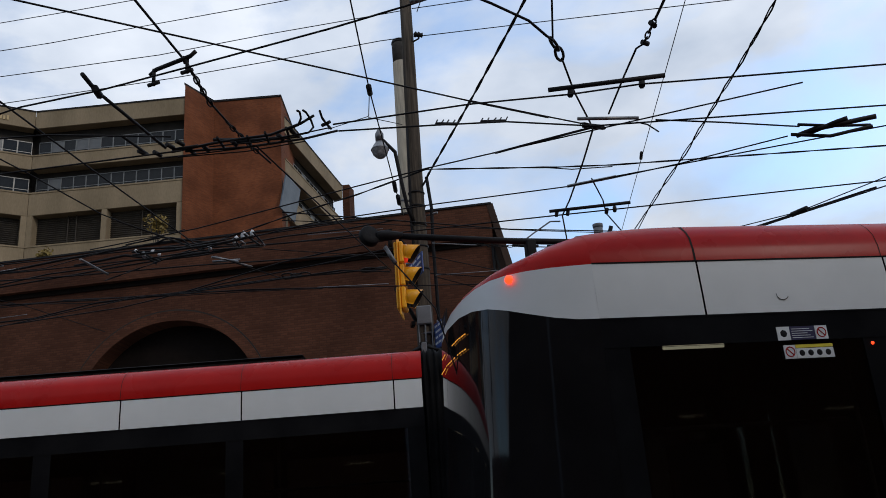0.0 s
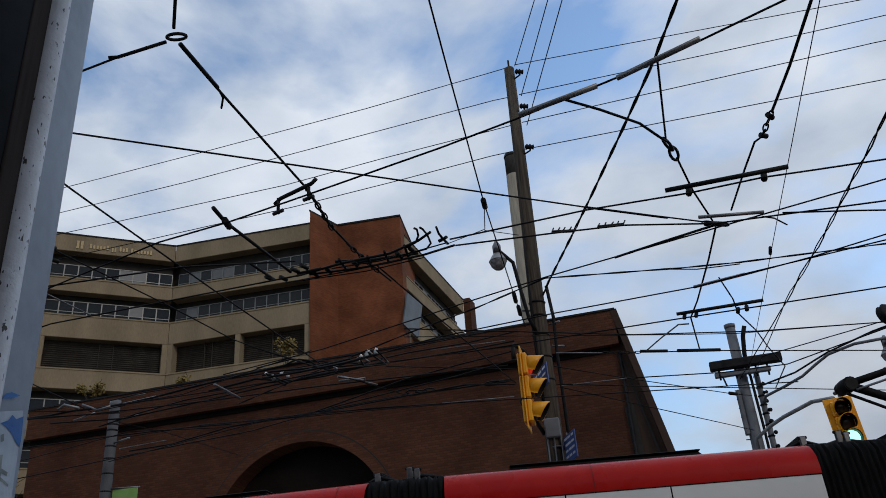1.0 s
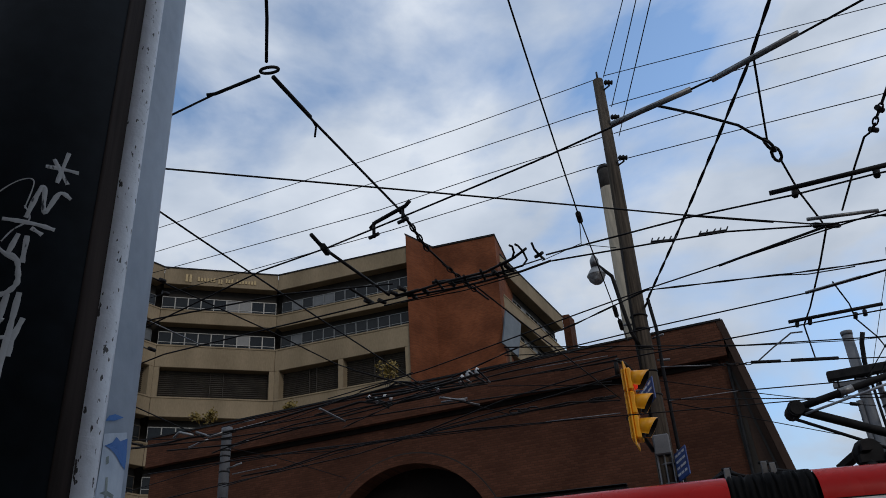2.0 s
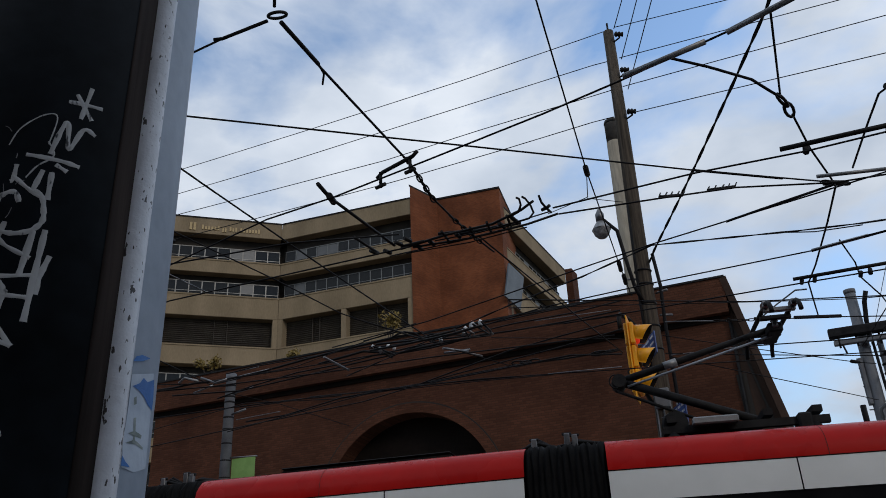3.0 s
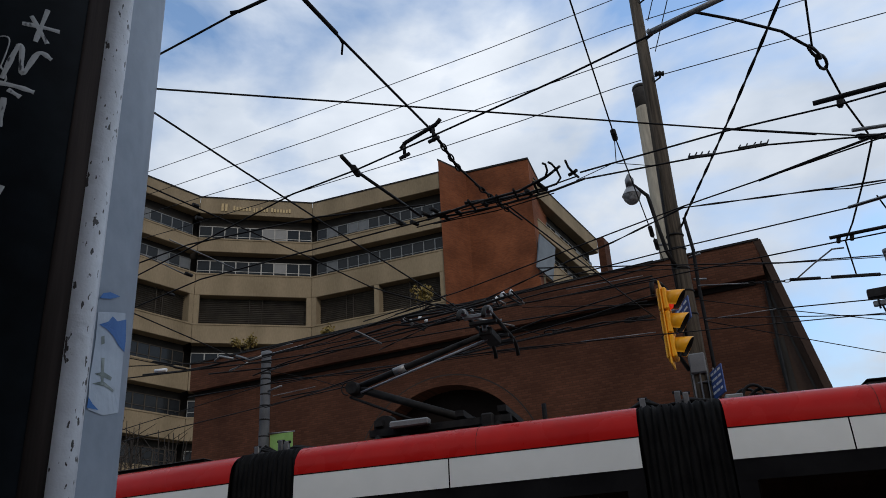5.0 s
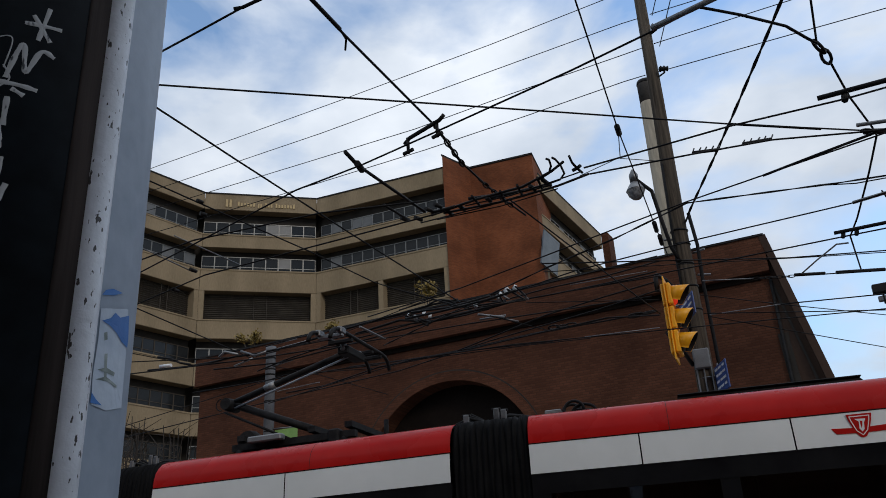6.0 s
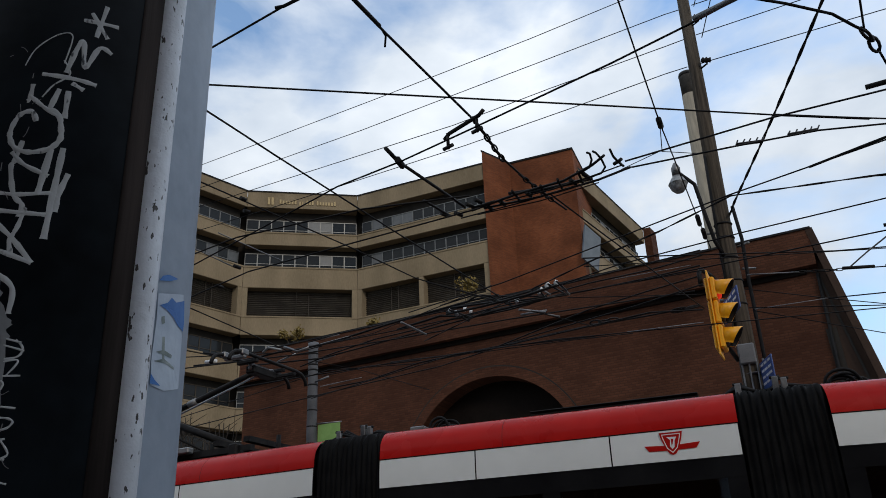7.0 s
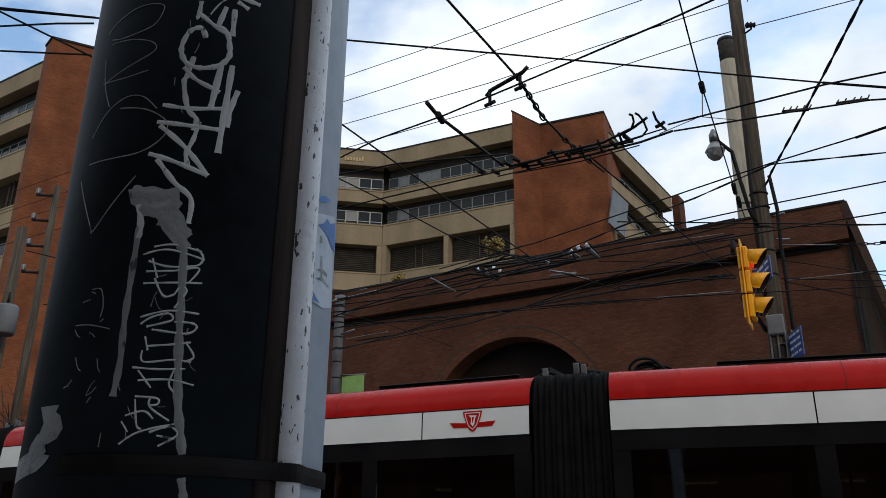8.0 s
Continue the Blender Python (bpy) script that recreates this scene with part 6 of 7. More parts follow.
overhead("feeder", [(-2.01, 9.69, 5.60), (-0.17, 10.49, 5.60), (0.90, 10.96, 5.60), (2.59, 11.43, 5.60), (3.23, 11.53, 5.60), (11.14, 12.77, 5.60)], 0.0085)
overhead("feeder", [(-2.08, 10.02, 5.62), (-0.18, 10.66, 5.62), (1.28, 11.16, 5.62), (2.32, 11.48, 5.62), (3.25, 11.61, 5.62), (11.18, 12.67, 5.62)], 0.0059)
fitting("feed_loop", [(0.99, 10.82, 5.30), (1.17, 10.36, 5.30), (1.35, 9.96, 5.30), (1.48, 9.98, 5.30)], 0.0099, M_GREY)
fitting("pull_off_rod", [(-0.17, 10.45, 5.30), (0.43, 10.67, 5.30)], 0.0105, M_STEEL)
fitting("chain", [(0.43, 10.67, 5.30), (0.92, 10.83, 5.30)], 0.0144, M_IRON)
fitting("section_insulator", [(0.92, 10.79, 5.30), (1.28, 10.91, 5.30)], 0.0208, M_IRON)
fitting("section_insulator", [(1.42, 11.01, 5.32), (2.00, 11.19, 5.32)], 0.0224, M_IRON)
overhead("contact", [(0.92, 10.83, 5.30), (1.99, 11.16, 5.30), (3.15, 11.59, 5.30), (10.65, 14.37, 5.30)], 0.0076)
fitting("pull_off_rod", [(-0.17, 11.90, 5.30), (0.77, 11.91, 5.30)], 0.0084, M_STEEL)
overhead("span", [(0.77, 11.91, 5.30), (2.17, 12.18, 5.30), (3.05, 12.14, 5.30), (3.22, 11.96, 5.30), (8.75, 6.17, 5.30)], 0.0085)
overhead("span", [(-0.24, 11.79, 5.30), (1.34, 12.55, 5.30), (3.51, 13.54, 5.30), (10.78, 16.88, 5.30)], 0.0076)
fitting("pull_off_rod", [(-0.20, 11.83, 5.30), (1.34, 12.55, 5.30)], 0.0055, M_STEEL)
overhead("span", [(-0.23, 11.13, 5.35), (0.79, 12.08, 5.35), (2.49, 13.58, 5.35), (2.81, 13.80, 5.35)], 0.0068)
overhead("span", [(-0.17, 11.65, 5.20), (2.42, 14.78, 5.20), (3.08, 15.59, 5.20)], 0.0076)
fitting("strain_ball", [(2.42, 13.51, 5.35), (2.54, 13.60, 5.35)], 0.028, M_IRON)
fitting("pull_off_rod", [(-1.815, 11.103, 5.01), (-0.822, 11.193, 5.01)], 0.0092, M_STEEL)
overhead("span", [(3.10, 12.04, 5.00), (-1.81, 11.09, 5.00), (-2.76, 10.91, 5.00), (-4.23, 10.88, 5.00), (-7.27, 12.08, 5.00)], 0.0076)
overhead("contact", [(-9.20, 8.81, 5.30), (-6.36, 7.85, 5.30), (-5.41, 7.53, 5.30), (-4.17, 7.39, 5.30), (-2.48, 7.20, 5.30)], 0.0085)
overhead("contact", [(-8.69, 7.55, 5.30), (-5.77, 6.87, 5.30), (-4.98, 6.69, 5.30), (-3.53, 6.69, 5.30), (-2.48, 6.90, 5.30)], 0.0085)
fitting("pull_off_rod", [(-5.105, 6.541, 5.317), (-4.936, 7.483, 5.317)], 0.0092, M_STEEL)
fitting("pull_off_rod", [(-5.62, 6.77, 5.35), (-5.55, 7.48, 5.35)], 0.0092, M_STEEL)
fitting("clamp", [(-4.622, 6.219, 5.461), (-4.601, 6.281, 5.461)], 0.0217, M_IRON)
fitting("clamp", [(-4.62, 6.28, 5.35), (-4.59, 6.34, 5.35)], 0.0217, M_IRON)
fitting("clamp", [(-5.53, 7.41, 5.35), (-5.51, 7.50, 5.35)], 0.0217, M_IRON)
fitting("clamp", [(-5.998, 7.737, 5.306), (-5.979, 7.826, 5.306)], 0.0217, M_IRON)
fitting("frog_runner", [(-2.60, 7.29, 5.34), (-2.08, 7.15, 5.34), (-1.60, 7.09, 5.34), (-1.28, 6.91, 5.34), (-1.14, 6.78, 5.34)], 0.0138, M_IRON)
fitting("frog_runner", [(-2.46, 7.26, 5.32), (-1.88, 7.27, 5.32), (-1.28, 7.18, 5.32), (-0.96, 7.07, 5.32)], 0.0117, M_IRON)
fitting("frog_runner", [(-1.98, 7.22, 5.36), (-1.63, 7.21, 5.36), (-1.34, 7.20, 5.36)], 0.0180, M_IRON)
fitting("frog_plate", [(-2.17, 7.18, 5.38), (-1.81, 7.24, 5.38)], 0.0164, M_IRON)
fitting("frog_lug", [(-2.10, 7.06, 5.34), (-2.09, 7.30, 5.34)], 0.0136, M_IRON)
fitting("frog_lug", [(-1.82, 7.08, 5.34), (-1.84, 7.35, 5.34)], 0.0136, M_IRON)
fitting("frog_lug", [(-2.58, 7.24, 5.34), (-2.32, 7.20, 5.34)], 0.0136, M_IRON)
fitting("frog_lug", [(-1.64, 7.03, 5.34), (-1.65, 7.28, 5.34)], 0.0136, M_IRON)
fitting("frog_lug", [(-1.43, 6.97, 5.34), (-1.44, 7.23, 5.34)], 0.0136, M_IRON)
fitting("frog_hook", [(-1.43, 7.02, 5.34), (-1.31, 6.94, 5.34), (-1.26, 6.81, 5.34), (-1.25, 6.69, 5.34), (-1.27, 6.66, 5.34)], 0.0105, M_IRON)
fitting("frog_hook", [(-1.35, 7.15, 5.35), (-1.24, 7.12, 5.35), (-1.18, 7.02, 5.35), (-1.18, 6.85, 5.35), (-1.20, 6.72, 5.35), (-1.22, 6.68, 5.35)], 0.0105, M_IRON)
fitting("frog_hook", [(-1.07, 6.70, 5.34), (-1.07, 6.83, 5.34), (-1.05, 6.95, 5.34), (-1.02, 7.06, 5.34)], 0.012, M_IRON)
fitting("frog_hook", [(-1.09, 6.96, 5.33), (-1.04, 6.93, 5.33), (-1.01, 6.90, 5.33)], 0.018, M_IRON)
overhead("contact", [(-2.20, 7.16, 5.30), (-1.73, 7.14, 5.30), (-1.31, 7.04, 5.30), (-1.02, 6.96, 5.30)], 0.0068)
overhead("contact", [(-2.74, 7.35, 5.31), (-2.12, 7.29, 5.31), (-1.64, 7.23, 5.31), (-1.22, 7.14, 5.31)], 0.0068)
overhead("contact", [(-2.54, 7.29, 5.28), (-1.88, 7.28, 5.28), (-1.28, 7.16, 5.28)], 0.0059)
fitting("clamp", [(-2.41, 7.25, 5.33), (-2.40, 7.36, 5.33)], 0.0211, M_IRON)
fitting("clamp", [(-2.27, 7.20, 5.33), (-2.25, 7.30, 5.33)], 0.0211, M_IRON)
fitting("clamp", [(-1.98, 7.13, 5.33), (-1.96, 7.23, 5.33)], 0.0211, M_IRON)
fitting("clamp", [(-1.534, 7.101, 5.341), (-1.504, 7.201, 5.341)], 0.0211, M_IRON)
fitting("clamp", [(-1.39, 7.01, 5.33), (-1.36, 7.12, 5.33)], 0.0211, M_IRON)
fitting("wire_strut", [(-2.85, 5.83, 5.36), (-2.85, 6.12, 5.36)], 0.0186, M_IRON)
fitting("wire_strut", [(-2.83, 6.09, 5.34), (-2.63, 7.19, 5.34)], 0.0149, M_IRON)
fitting("clamp", [(-2.82, 6.00, 5.33), (-2.83, 6.14, 5.33)], 0.031, M_IRON)
fitting("wire_strut", [(-2.94, 6.86, 5.34), (-2.84, 7.30, 5.34)], 0.0136, M_IRON)
fitting("clamp", [(-2.89, 7.19, 5.33), (-2.85, 7.28, 5.33)], 0.0217, M_IRON)
fitting("clamp", [(-2.752, 7.219, 5.319), (-2.712, 7.308, 5.319)], 0.0217, M_IRON)
fitting("clamp", [(-2.605, 7.142, 5.352), (-2.565, 7.233, 5.352)], 0.0217, M_IRON)
fitting("clamp", [(-2.509, 7.134, 5.374), (-2.468, 7.225, 5.374)], 0.0217, M_IRON)
fitting("frog_runner", [(-3.99, 10.02, 5.30), (-3.48, 9.96, 5.30), (-2.83, 9.83, 5.30), (-2.37, 9.67, 5.30)], 0.0159, M_IRON)
fitting("frog_runner", [(-3.88, 9.95, 5.35), (-3.34, 10.00, 5.35), (-2.75, 9.84, 5.35)], 0.0148, M_IRON)
fitting("frog_runner", [(-3.84, 10.14, 5.28), (-3.10, 9.98, 5.28), (-2.33, 10.02, 5.28)], 0.0095, M_IRON)
fitting("frog_lug", [(-3.75, 8.88, 5.32), (-3.18, 9.99, 5.32)], 0.0116, M_IRON)
fitting("frog_lug", [(-3.91, 9.92, 5.32), (-3.76, 10.37, 5.32)], 0.0116, M_IRON)
fitting("frog_lug", [(-2.62, 9.75, 5.32), (-2.64, 10.11, 5.32)], 0.0116, M_IRON)
fitting("frog_lug", [(-2.47, 9.63, 5.32), (-2.37, 10.07, 5.32)], 0.0116, M_IRON)
fitting("frog_lug", [(-2.343, 9.561, 5.309), (-2.313, 9.95, 5.309)], 0.0116, M_IRON)
fitting("white_insulator", [(-2.687, 9.95, 5.376), (-2.657, 9.921, 5.307)], 0.024, M_GREY)
fitting("white_insulator", [(-2.53, 9.772, 5.365), (-2.511, 9.743, 5.296)], 0.024, M_GREY)
fitting("white_insulator", [(-2.43, 9.85, 5.41), (-2.41, 9.81, 5.34)], 0.024, M_GREY)
fitting("white_insulator", [(-3.888, 10.097, 5.35), (-3.859, 10.077, 5.281)], 0.024, M_GREY)
fitting("white_insulator", [(-3.011, 10.007, 5.335), (-2.981, 9.978, 5.266)], 0.024, M_GREY)
fitting("wire_strut", [(-4.66, 10.02, 5.30), (-4.58, 10.70, 5.30)], 0.0161, M_STEEL)
fitting("wire_strut", [(-3.05, 10.26, 5.28), (-2.77, 10.54, 5.28)], 0.0155, M_STEEL)
overhead("feeder", [(-8.234, 13.506, 6.501), (-7.45, 13.31, 6.501), (-5.078, 13.094, 6.501), (-2.981, 12.82, 6.501), (-0.766, 12.399, 6.501)], 0.0102)
overhead("feeder", [(-12.48, 10.513, 5.938), (-9.655, 11.613, 5.938), (-8.172, 12.188, 5.938), (-7.274, 12.198, 5.938), (-5.72, 12.097, 5.938), (-4.469, 11.976, 5.938)], 0.0093)
overhead("feeder", [(-12.56, 11.49, 5.80), (-9.58, 11.84, 5.80), (-7.64, 12.07, 5.80), (-5.73, 12.12, 5.80), (-3.75, 12.07, 5.80), (-0.93, 12.18, 5.80)], 0.011)
overhead("feeder", [(-13.87, 15.60, 5.60), (-10.98, 14.80, 5.60), (-7.77, 13.91, 5.60), (-5.45, 13.36, 5.60), (-3.53, 12.47, 5.60), (-1.71, 11.81, 5.60), (-0.76, 11.37, 5.60)], 0.0102)
overhead("feeder", [(-12.03, 14.11, 5.50), (-9.22, 13.07, 5.50), (-7.08, 12.27, 5.50), (-5.58, 12.67, 5.50), (-3.91, 12.47, 5.50), (-2.32, 12.69, 5.50)], 0.0076)
overhead("feeder", [(-7.336, 12.524, 5.494), (-5.85, 12.37, 5.494), (-4.323, 12.564, 5.494), (-3.001, 12.657, 5.494), (-1.986, 12.79, 5.494)], 0.0068)
overhead("feeder", [(-7.16, 12.03, 5.60), (-6.76, 12.89, 5.60), (-6.29, 14.82, 5.60)], 0.0068)
overhead("feeder", [(-6.97, 11.78, 5.80), (-5.92, 11.67, 5.80), (-3.50, 10.54, 5.80)], 0.0068)
overhead("feeder", [(-3.642, 11.597, 5.242), (-2.377, 11.323, 5.242), (-1.486, 11.131, 5.242), (-0.808, 11.374, 5.242)], 0.0102)
overhead("feeder", [(-2.908, 10.331, 5.261), (-2.317, 11.414, 5.261), (-1.414, 11.203, 5.261)], 0.0076)
overhead("feeder", [(-2.687, 11.595, 5.815), (-1.335, 12.212, 5.815), (-0.825, 12.438, 5.815)], 0.0068)
overhead("feeder", [(-4.712, 12.624, 6.173), (-2.863, 12.396, 6.173), (-0.766, 12.386, 6.173)], 0.0085)
overhead("feeder", [(-10.17, 8.09, 5.80), (-9.06, 10.87, 5.80), (-8.66, 11.88, 5.80), (-7.25, 12.18, 5.80)], 0.0085)
overhead("feeder", [(-7.998, 8.147, 5.961), (-7.909, 11.12, 5.961), (-7.879, 12.448, 5.961), (-7.225, 12.309, 5.961)], 0.0102)
fitting("pull_off_rod", [(-7.75, 13.17, 5.50), (-6.81, 12.99, 5.50)], 0.0101, M_STEEL)
fitting("pull_off_rod", [(-8.23, 13.51, 6.50), (-7.48, 13.37, 6.50)], 0.0109, M_STEEL)
fitting("pull_off_rod", [(-2.11, 12.19, 6.20), (-0.93, 12.17, 6.20)], 0.0084, M_STEEL)
overhead("feeder", [(-9.83, 12.20, 5.95), (-9.03, 12.20, 5.90), (-8.47, 12.20, 5.91), (-8.04, 12.20, 5.94), (-7.60, 12.20, 5.93), (-7.18, 12.20, 5.95), (-6.66, 12.20, 6.00), (-5.95, 12.20, 6.10), (-5.34, 12.20, 6.17), (-4.75, 12.20, 6.23), (-4.36, 12.20, 6.27), (-3.93, 12.20, 6.28)], 0.019)
overhead("feeder", [(-8.59, 12.40, 5.84), (-7.28, 12.40, 5.77), (-6.44, 12.40, 5.85), (-5.83, 12.40, 5.91), (-5.22, 12.40, 5.98), (-4.43, 12.40, 6.05), (-3.86, 12.40, 6.07), (-3.00, 12.40, 6.17), (-2.50, 12.40, 6.17), (-1.64, 12.40, 6.20), (-0.81, 12.40, 6.26)], 0.013)
overhead("feeder", [(-7.708, 12.41, 5.686), (-7.072, 12.41, 5.827), (-6.245, 12.41, 5.958), (-5.428, 12.41, 6.009), (-4.832, 12.41, 6.079), (-4.247, 12.41, 6.059), (-3.48, 12.41, 6.11)], 0.012)
overhead("feeder", [(-5.69, 12.10, 5.95), (-4.91, 12.10, 6.06), (-4.33, 12.10, 5.95), (-3.95, 12.10, 5.99), (-3.39, 12.10, 6.03), (-2.84, 12.10, 6.07)], 0.02)
overhead("feeder", [(-4.955, 12.213, 6.276), (-4.367, 12.213, 6.356), (-3.789, 12.213, 6.236), (-3.231, 12.213, 6.137), (-2.453, 12.213, 6.216), (-1.526, 12.213, 6.256), (-0.738, 12.213, 6.346)], 0.012)
overhead("feeder", [(-4.453, 12.186, 6.254), (-4.353, 12.186, 6.304), (-4.242, 12.186, 6.324), (-4.072, 12.186, 6.284), (-3.952, 12.186, 6.194), (-3.691, 12.186, 6.043)], 0.016)
overhead("feeder", [(-4.85, 12.20, 6.14), (-4.36, 12.20, 6.13), (-3.93, 12.20, 6.15), (-3.51, 12.20, 6.12), (-3.14, 12.20, 6.12)], 0.015)
overhead("feeder", [(-9.64, 12.20, 6.17), (-9.34, 12.20, 6.09), (-9.15, 12.20, 5.99), (-8.94, 12.20, 5.93)], 0.02)
overhead("feeder", [(-7.24, 12.60, 5.28), (-6.51, 12.60, 5.31), (-5.50, 12.60, 5.49), (-4.12, 12.60, 5.56), (-2.61, 12.60, 5.92), (-1.69, 12.60, 6.06), (-0.84, 12.60, 6.17)], 0.012)
overhead("feeder", [(-6.01, 12.50, 5.54), (-5.06, 12.50, 5.51), (-4.09, 12.50, 5.51), (-2.53, 12.50, 5.45)], 0.011)
overhead("feeder", [(-4.00, 12.50, 5.53), (-3.06, 12.50, 5.60), (-2.56, 12.50, 5.63), (-1.71, 12.50, 5.64), (-0.94, 12.50, 5.67)], 0.013)
overhead("feeder", [(-9.252, 12.762, 5.588), (-7.687, 12.762, 5.608), (-6.401, 12.762, 5.608), (-5.564, 12.762, 5.578)], 0.011)
fitting("chain", [(-2.56, 12.50, 5.67), (-2.15, 12.50, 5.66)], 0.03, M_IRON)
fitting("chain", [(-1.32, 12.50, 5.65), (-0.94, 12.50, 5.67)], 0.03, M_IRON)
fitting("pull_off_rod", [(-7.969, 12.091, 5.733), (-7.612, 12.091, 5.822)], 0.02, M_GREY)
fitting("pull_off_rod", [(-7.20, 12.20, 5.95), (-6.58, 12.20, 6.01)], 0.022, M_GREY)
fitting("wire_tail", [(-8.35, 12.20, 5.98), (-8.25, 12.20, 6.06), (-7.97, 12.20, 5.97)], 0.022, M_GREY)
fitting("wire_tail", [(-7.92, 12.20, 6.02), (-7.64, 12.20, 5.90), (-7.41, 12.20, 5.94)], 0.022, M_STEEL)
fitting("frog_lug", [(-3.24, 12.20, 6.26), (-3.08, 12.20, 6.13)], 0.0172, M_STEEL)
fitting("frog_lug", [(-3.101, 12.164, 6.316), (-2.981, 12.164, 6.196)], 0.0172, M_STEEL)
fitting("frog_lug", [(-2.98, 12.20, 6.33), (-2.78, 12.20, 6.08)], 0.0172, M_STEEL)
fitting("frog_lug", [(-4.76, 12.10, 6.13), (-4.42, 12.10, 5.89)], 0.0203, M_IRON)
fitting("frog_lug", [(-3.56, 12.10, 5.85), (-3.14, 12.10, 5.85)], 0.0172, M_STEEL)
fitting("frog_lug", [(-3.52, 12.10, 5.93), (-2.95, 12.10, 5.72)], 0.0125, M_STEEL)
fitting("white_insulator", [(-3.239, 12.186, 6.224), (-3.199, 12.186, 6.264)], 0.026, M_INK)
fitting("white_insulator", [(-3.12, 12.15, 6.28), (-3.08, 12.15, 6.32)], 0.026, M_INK)
fitting("white_insulator", [(-2.989, 12.186, 6.294), (-2.959, 12.186, 6.344)], 0.026, M_INK)
fitting("white_insulator", [(-4.754, 12.086, 6.103), (-4.724, 12.086, 6.133)], 0.026, M_INK)
fitting("white_insulator", [(-4.533, 12.194, 6.103), (-4.512, 12.194, 6.174)], 0.026, M_INK)
fitting("white_insulator", [(-4.37, 12.05, 6.00), (-4.36, 12.05, 6.06)], 0.026, M_INK)
fitting("white_insulator", [(-3.631, 12.172, 6.147), (-3.591, 12.172, 6.157)], 0.026, M_INK)
fitting("white_insulator", [(-9.50, 12.10, 5.95), (-9.26, 12.10, 5.94)], 0.03, M_INK)
overhead("span", [(-8.73, 1.45, 5.50), (-5.35, 3.58, 5.50), (-4.77, 3.95, 5.50)], 0.0085)
overhead("span", [(-9.33, 2.46, 5.50), (-5.54, 3.75, 5.50), (-5.11, 3.89, 5.50), (-4.84, 4.00, 5.50)], 0.0085)
overhead("span", [(-9.39, 2.18, 5.50), (-5.83, 3.99, 5.50), (-5.18, 4.32, 5.50)], 0.0085)
overhead("span", [(2.79, 2.82, 6.20), (3.28, 6.79, 6.20), (3.30, 6.94, 6.20), (3.30, 7.09, 6.20), (3.29, 7.23, 6.20), (3.29, 7.38, 6.20), (3.29, 7.54, 6.20), (3.31, 7.72, 6.20), (3.32, 7.89, 6.20), (3.31, 8.06, 6.20), (3.29, 8.22, 6.20), (3.28, 8.40, 6.20), (3.29, 8.61, 6.20), (3.31, 8.83, 6.20), (3.30, 9.04, 6.20), (3.29, 9.24, 6.20), (3.27, 9.46, 6.20), (3.28, 9.71, 6.20), (3.30, 9.98, 6.20), (3.30, 10.24, 6.20), (3.27, 10.49, 6.20), (3.25, 10.74, 6.20), (3.23, 11.03, 6.20), (3.24, 11.35, 6.20), (3.25, 11.70, 6.20), (3.24, 12.03, 6.20), (3.21, 12.36, 6.20), (3.20, 12.72, 6.20), (3.08, 15.72, 6.20)], 0.0093)
overhead("span", [(3.46, 2.79, 6.20), (3.28, 6.79, 6.20), (3.27, 6.92, 6.20), (3.28, 7.07, 6.20), (3.30, 7.24, 6.20), (3.31, 7.40, 6.20), (3.31, 7.55, 6.20), (3.29, 7.70, 6.20), (3.29, 7.87, 6.20), (3.30, 8.05, 6.20), (3.31, 8.24, 6.20), (3.31, 8.43, 6.20), (3.29, 8.61, 6.20), (3.28, 8.80, 6.20), (3.28, 9.02, 6.20), (3.30, 9.26, 6.20), (3.31, 9.50, 6.20), (3.30, 9.73, 6.20), (3.27, 9.95, 6.20), (3.26, 10.20, 6.20), (3.27, 10.48, 6.20), (3.28, 10.78, 6.20), (3.27, 11.07, 6.20), (3.24, 11.35, 6.20), (3.21, 11.64, 6.20), (3.21, 11.99, 6.20), (3.23, 12.38, 6.20), (3.24, 12.79, 6.20), (3.32, 15.78, 6.20)], 0.0076)
overhead("utility", [(2.02, 3.39, 6.00), (2.28, 6.38, 6.00), (2.46, 8.41, 6.00), (2.80, 12.14, 6.00), (3.08, 15.13, 6.00)], 0.0043)
fitting("strain_ball", [(2.55, 9.61, 6.00), (2.58, 9.79, 6.00)], 0.021, M_IRON)
fitting("frog_plate", [(3.78, 8.04, 5.35), (3.91, 7.91, 5.35), (4.47, 7.71, 5.35)], 0.0273, M_IRON)
fitting("frog_runner", [(3.66, 7.89, 5.30), (4.11, 8.00, 5.30), (4.48, 7.83, 5.30)], 0.0186, M_IRON)
fitting("frog_runner", [(3.72, 7.83, 5.38), (4.16, 7.93, 5.38), (4.54, 7.97, 5.38)], 0.0159, M_IRON)
fitting("frog_runner", [(3.90, 8.03, 5.36), (4.10, 7.79, 5.36), (4.18, 7.72, 5.36)], 0.0239, M_IRON)
overhead("contact", [(2.11, 7.31, 5.30), (2.82, 7.48, 5.30), (3.67, 7.71, 5.30)], 0.0085)
overhead("contact", [(3.63, 7.92, 5.30), (2.61, 8.43, 5.30), (1.93, 8.69, 5.30)], 0.0076)
fitting("strain_insulator", [(4.48, 10.13, 5.20), (4.60, 9.92, 5.20)], 0.0338, M_IRON)
overhead("span", [(2.54, 11.32, 5.20), (4.22, 10.24, 5.20), (4.53, 10.04, 5.20), (5.18, 9.04, 5.20), (7.34, 5.67, 5.20)], 0.0068)


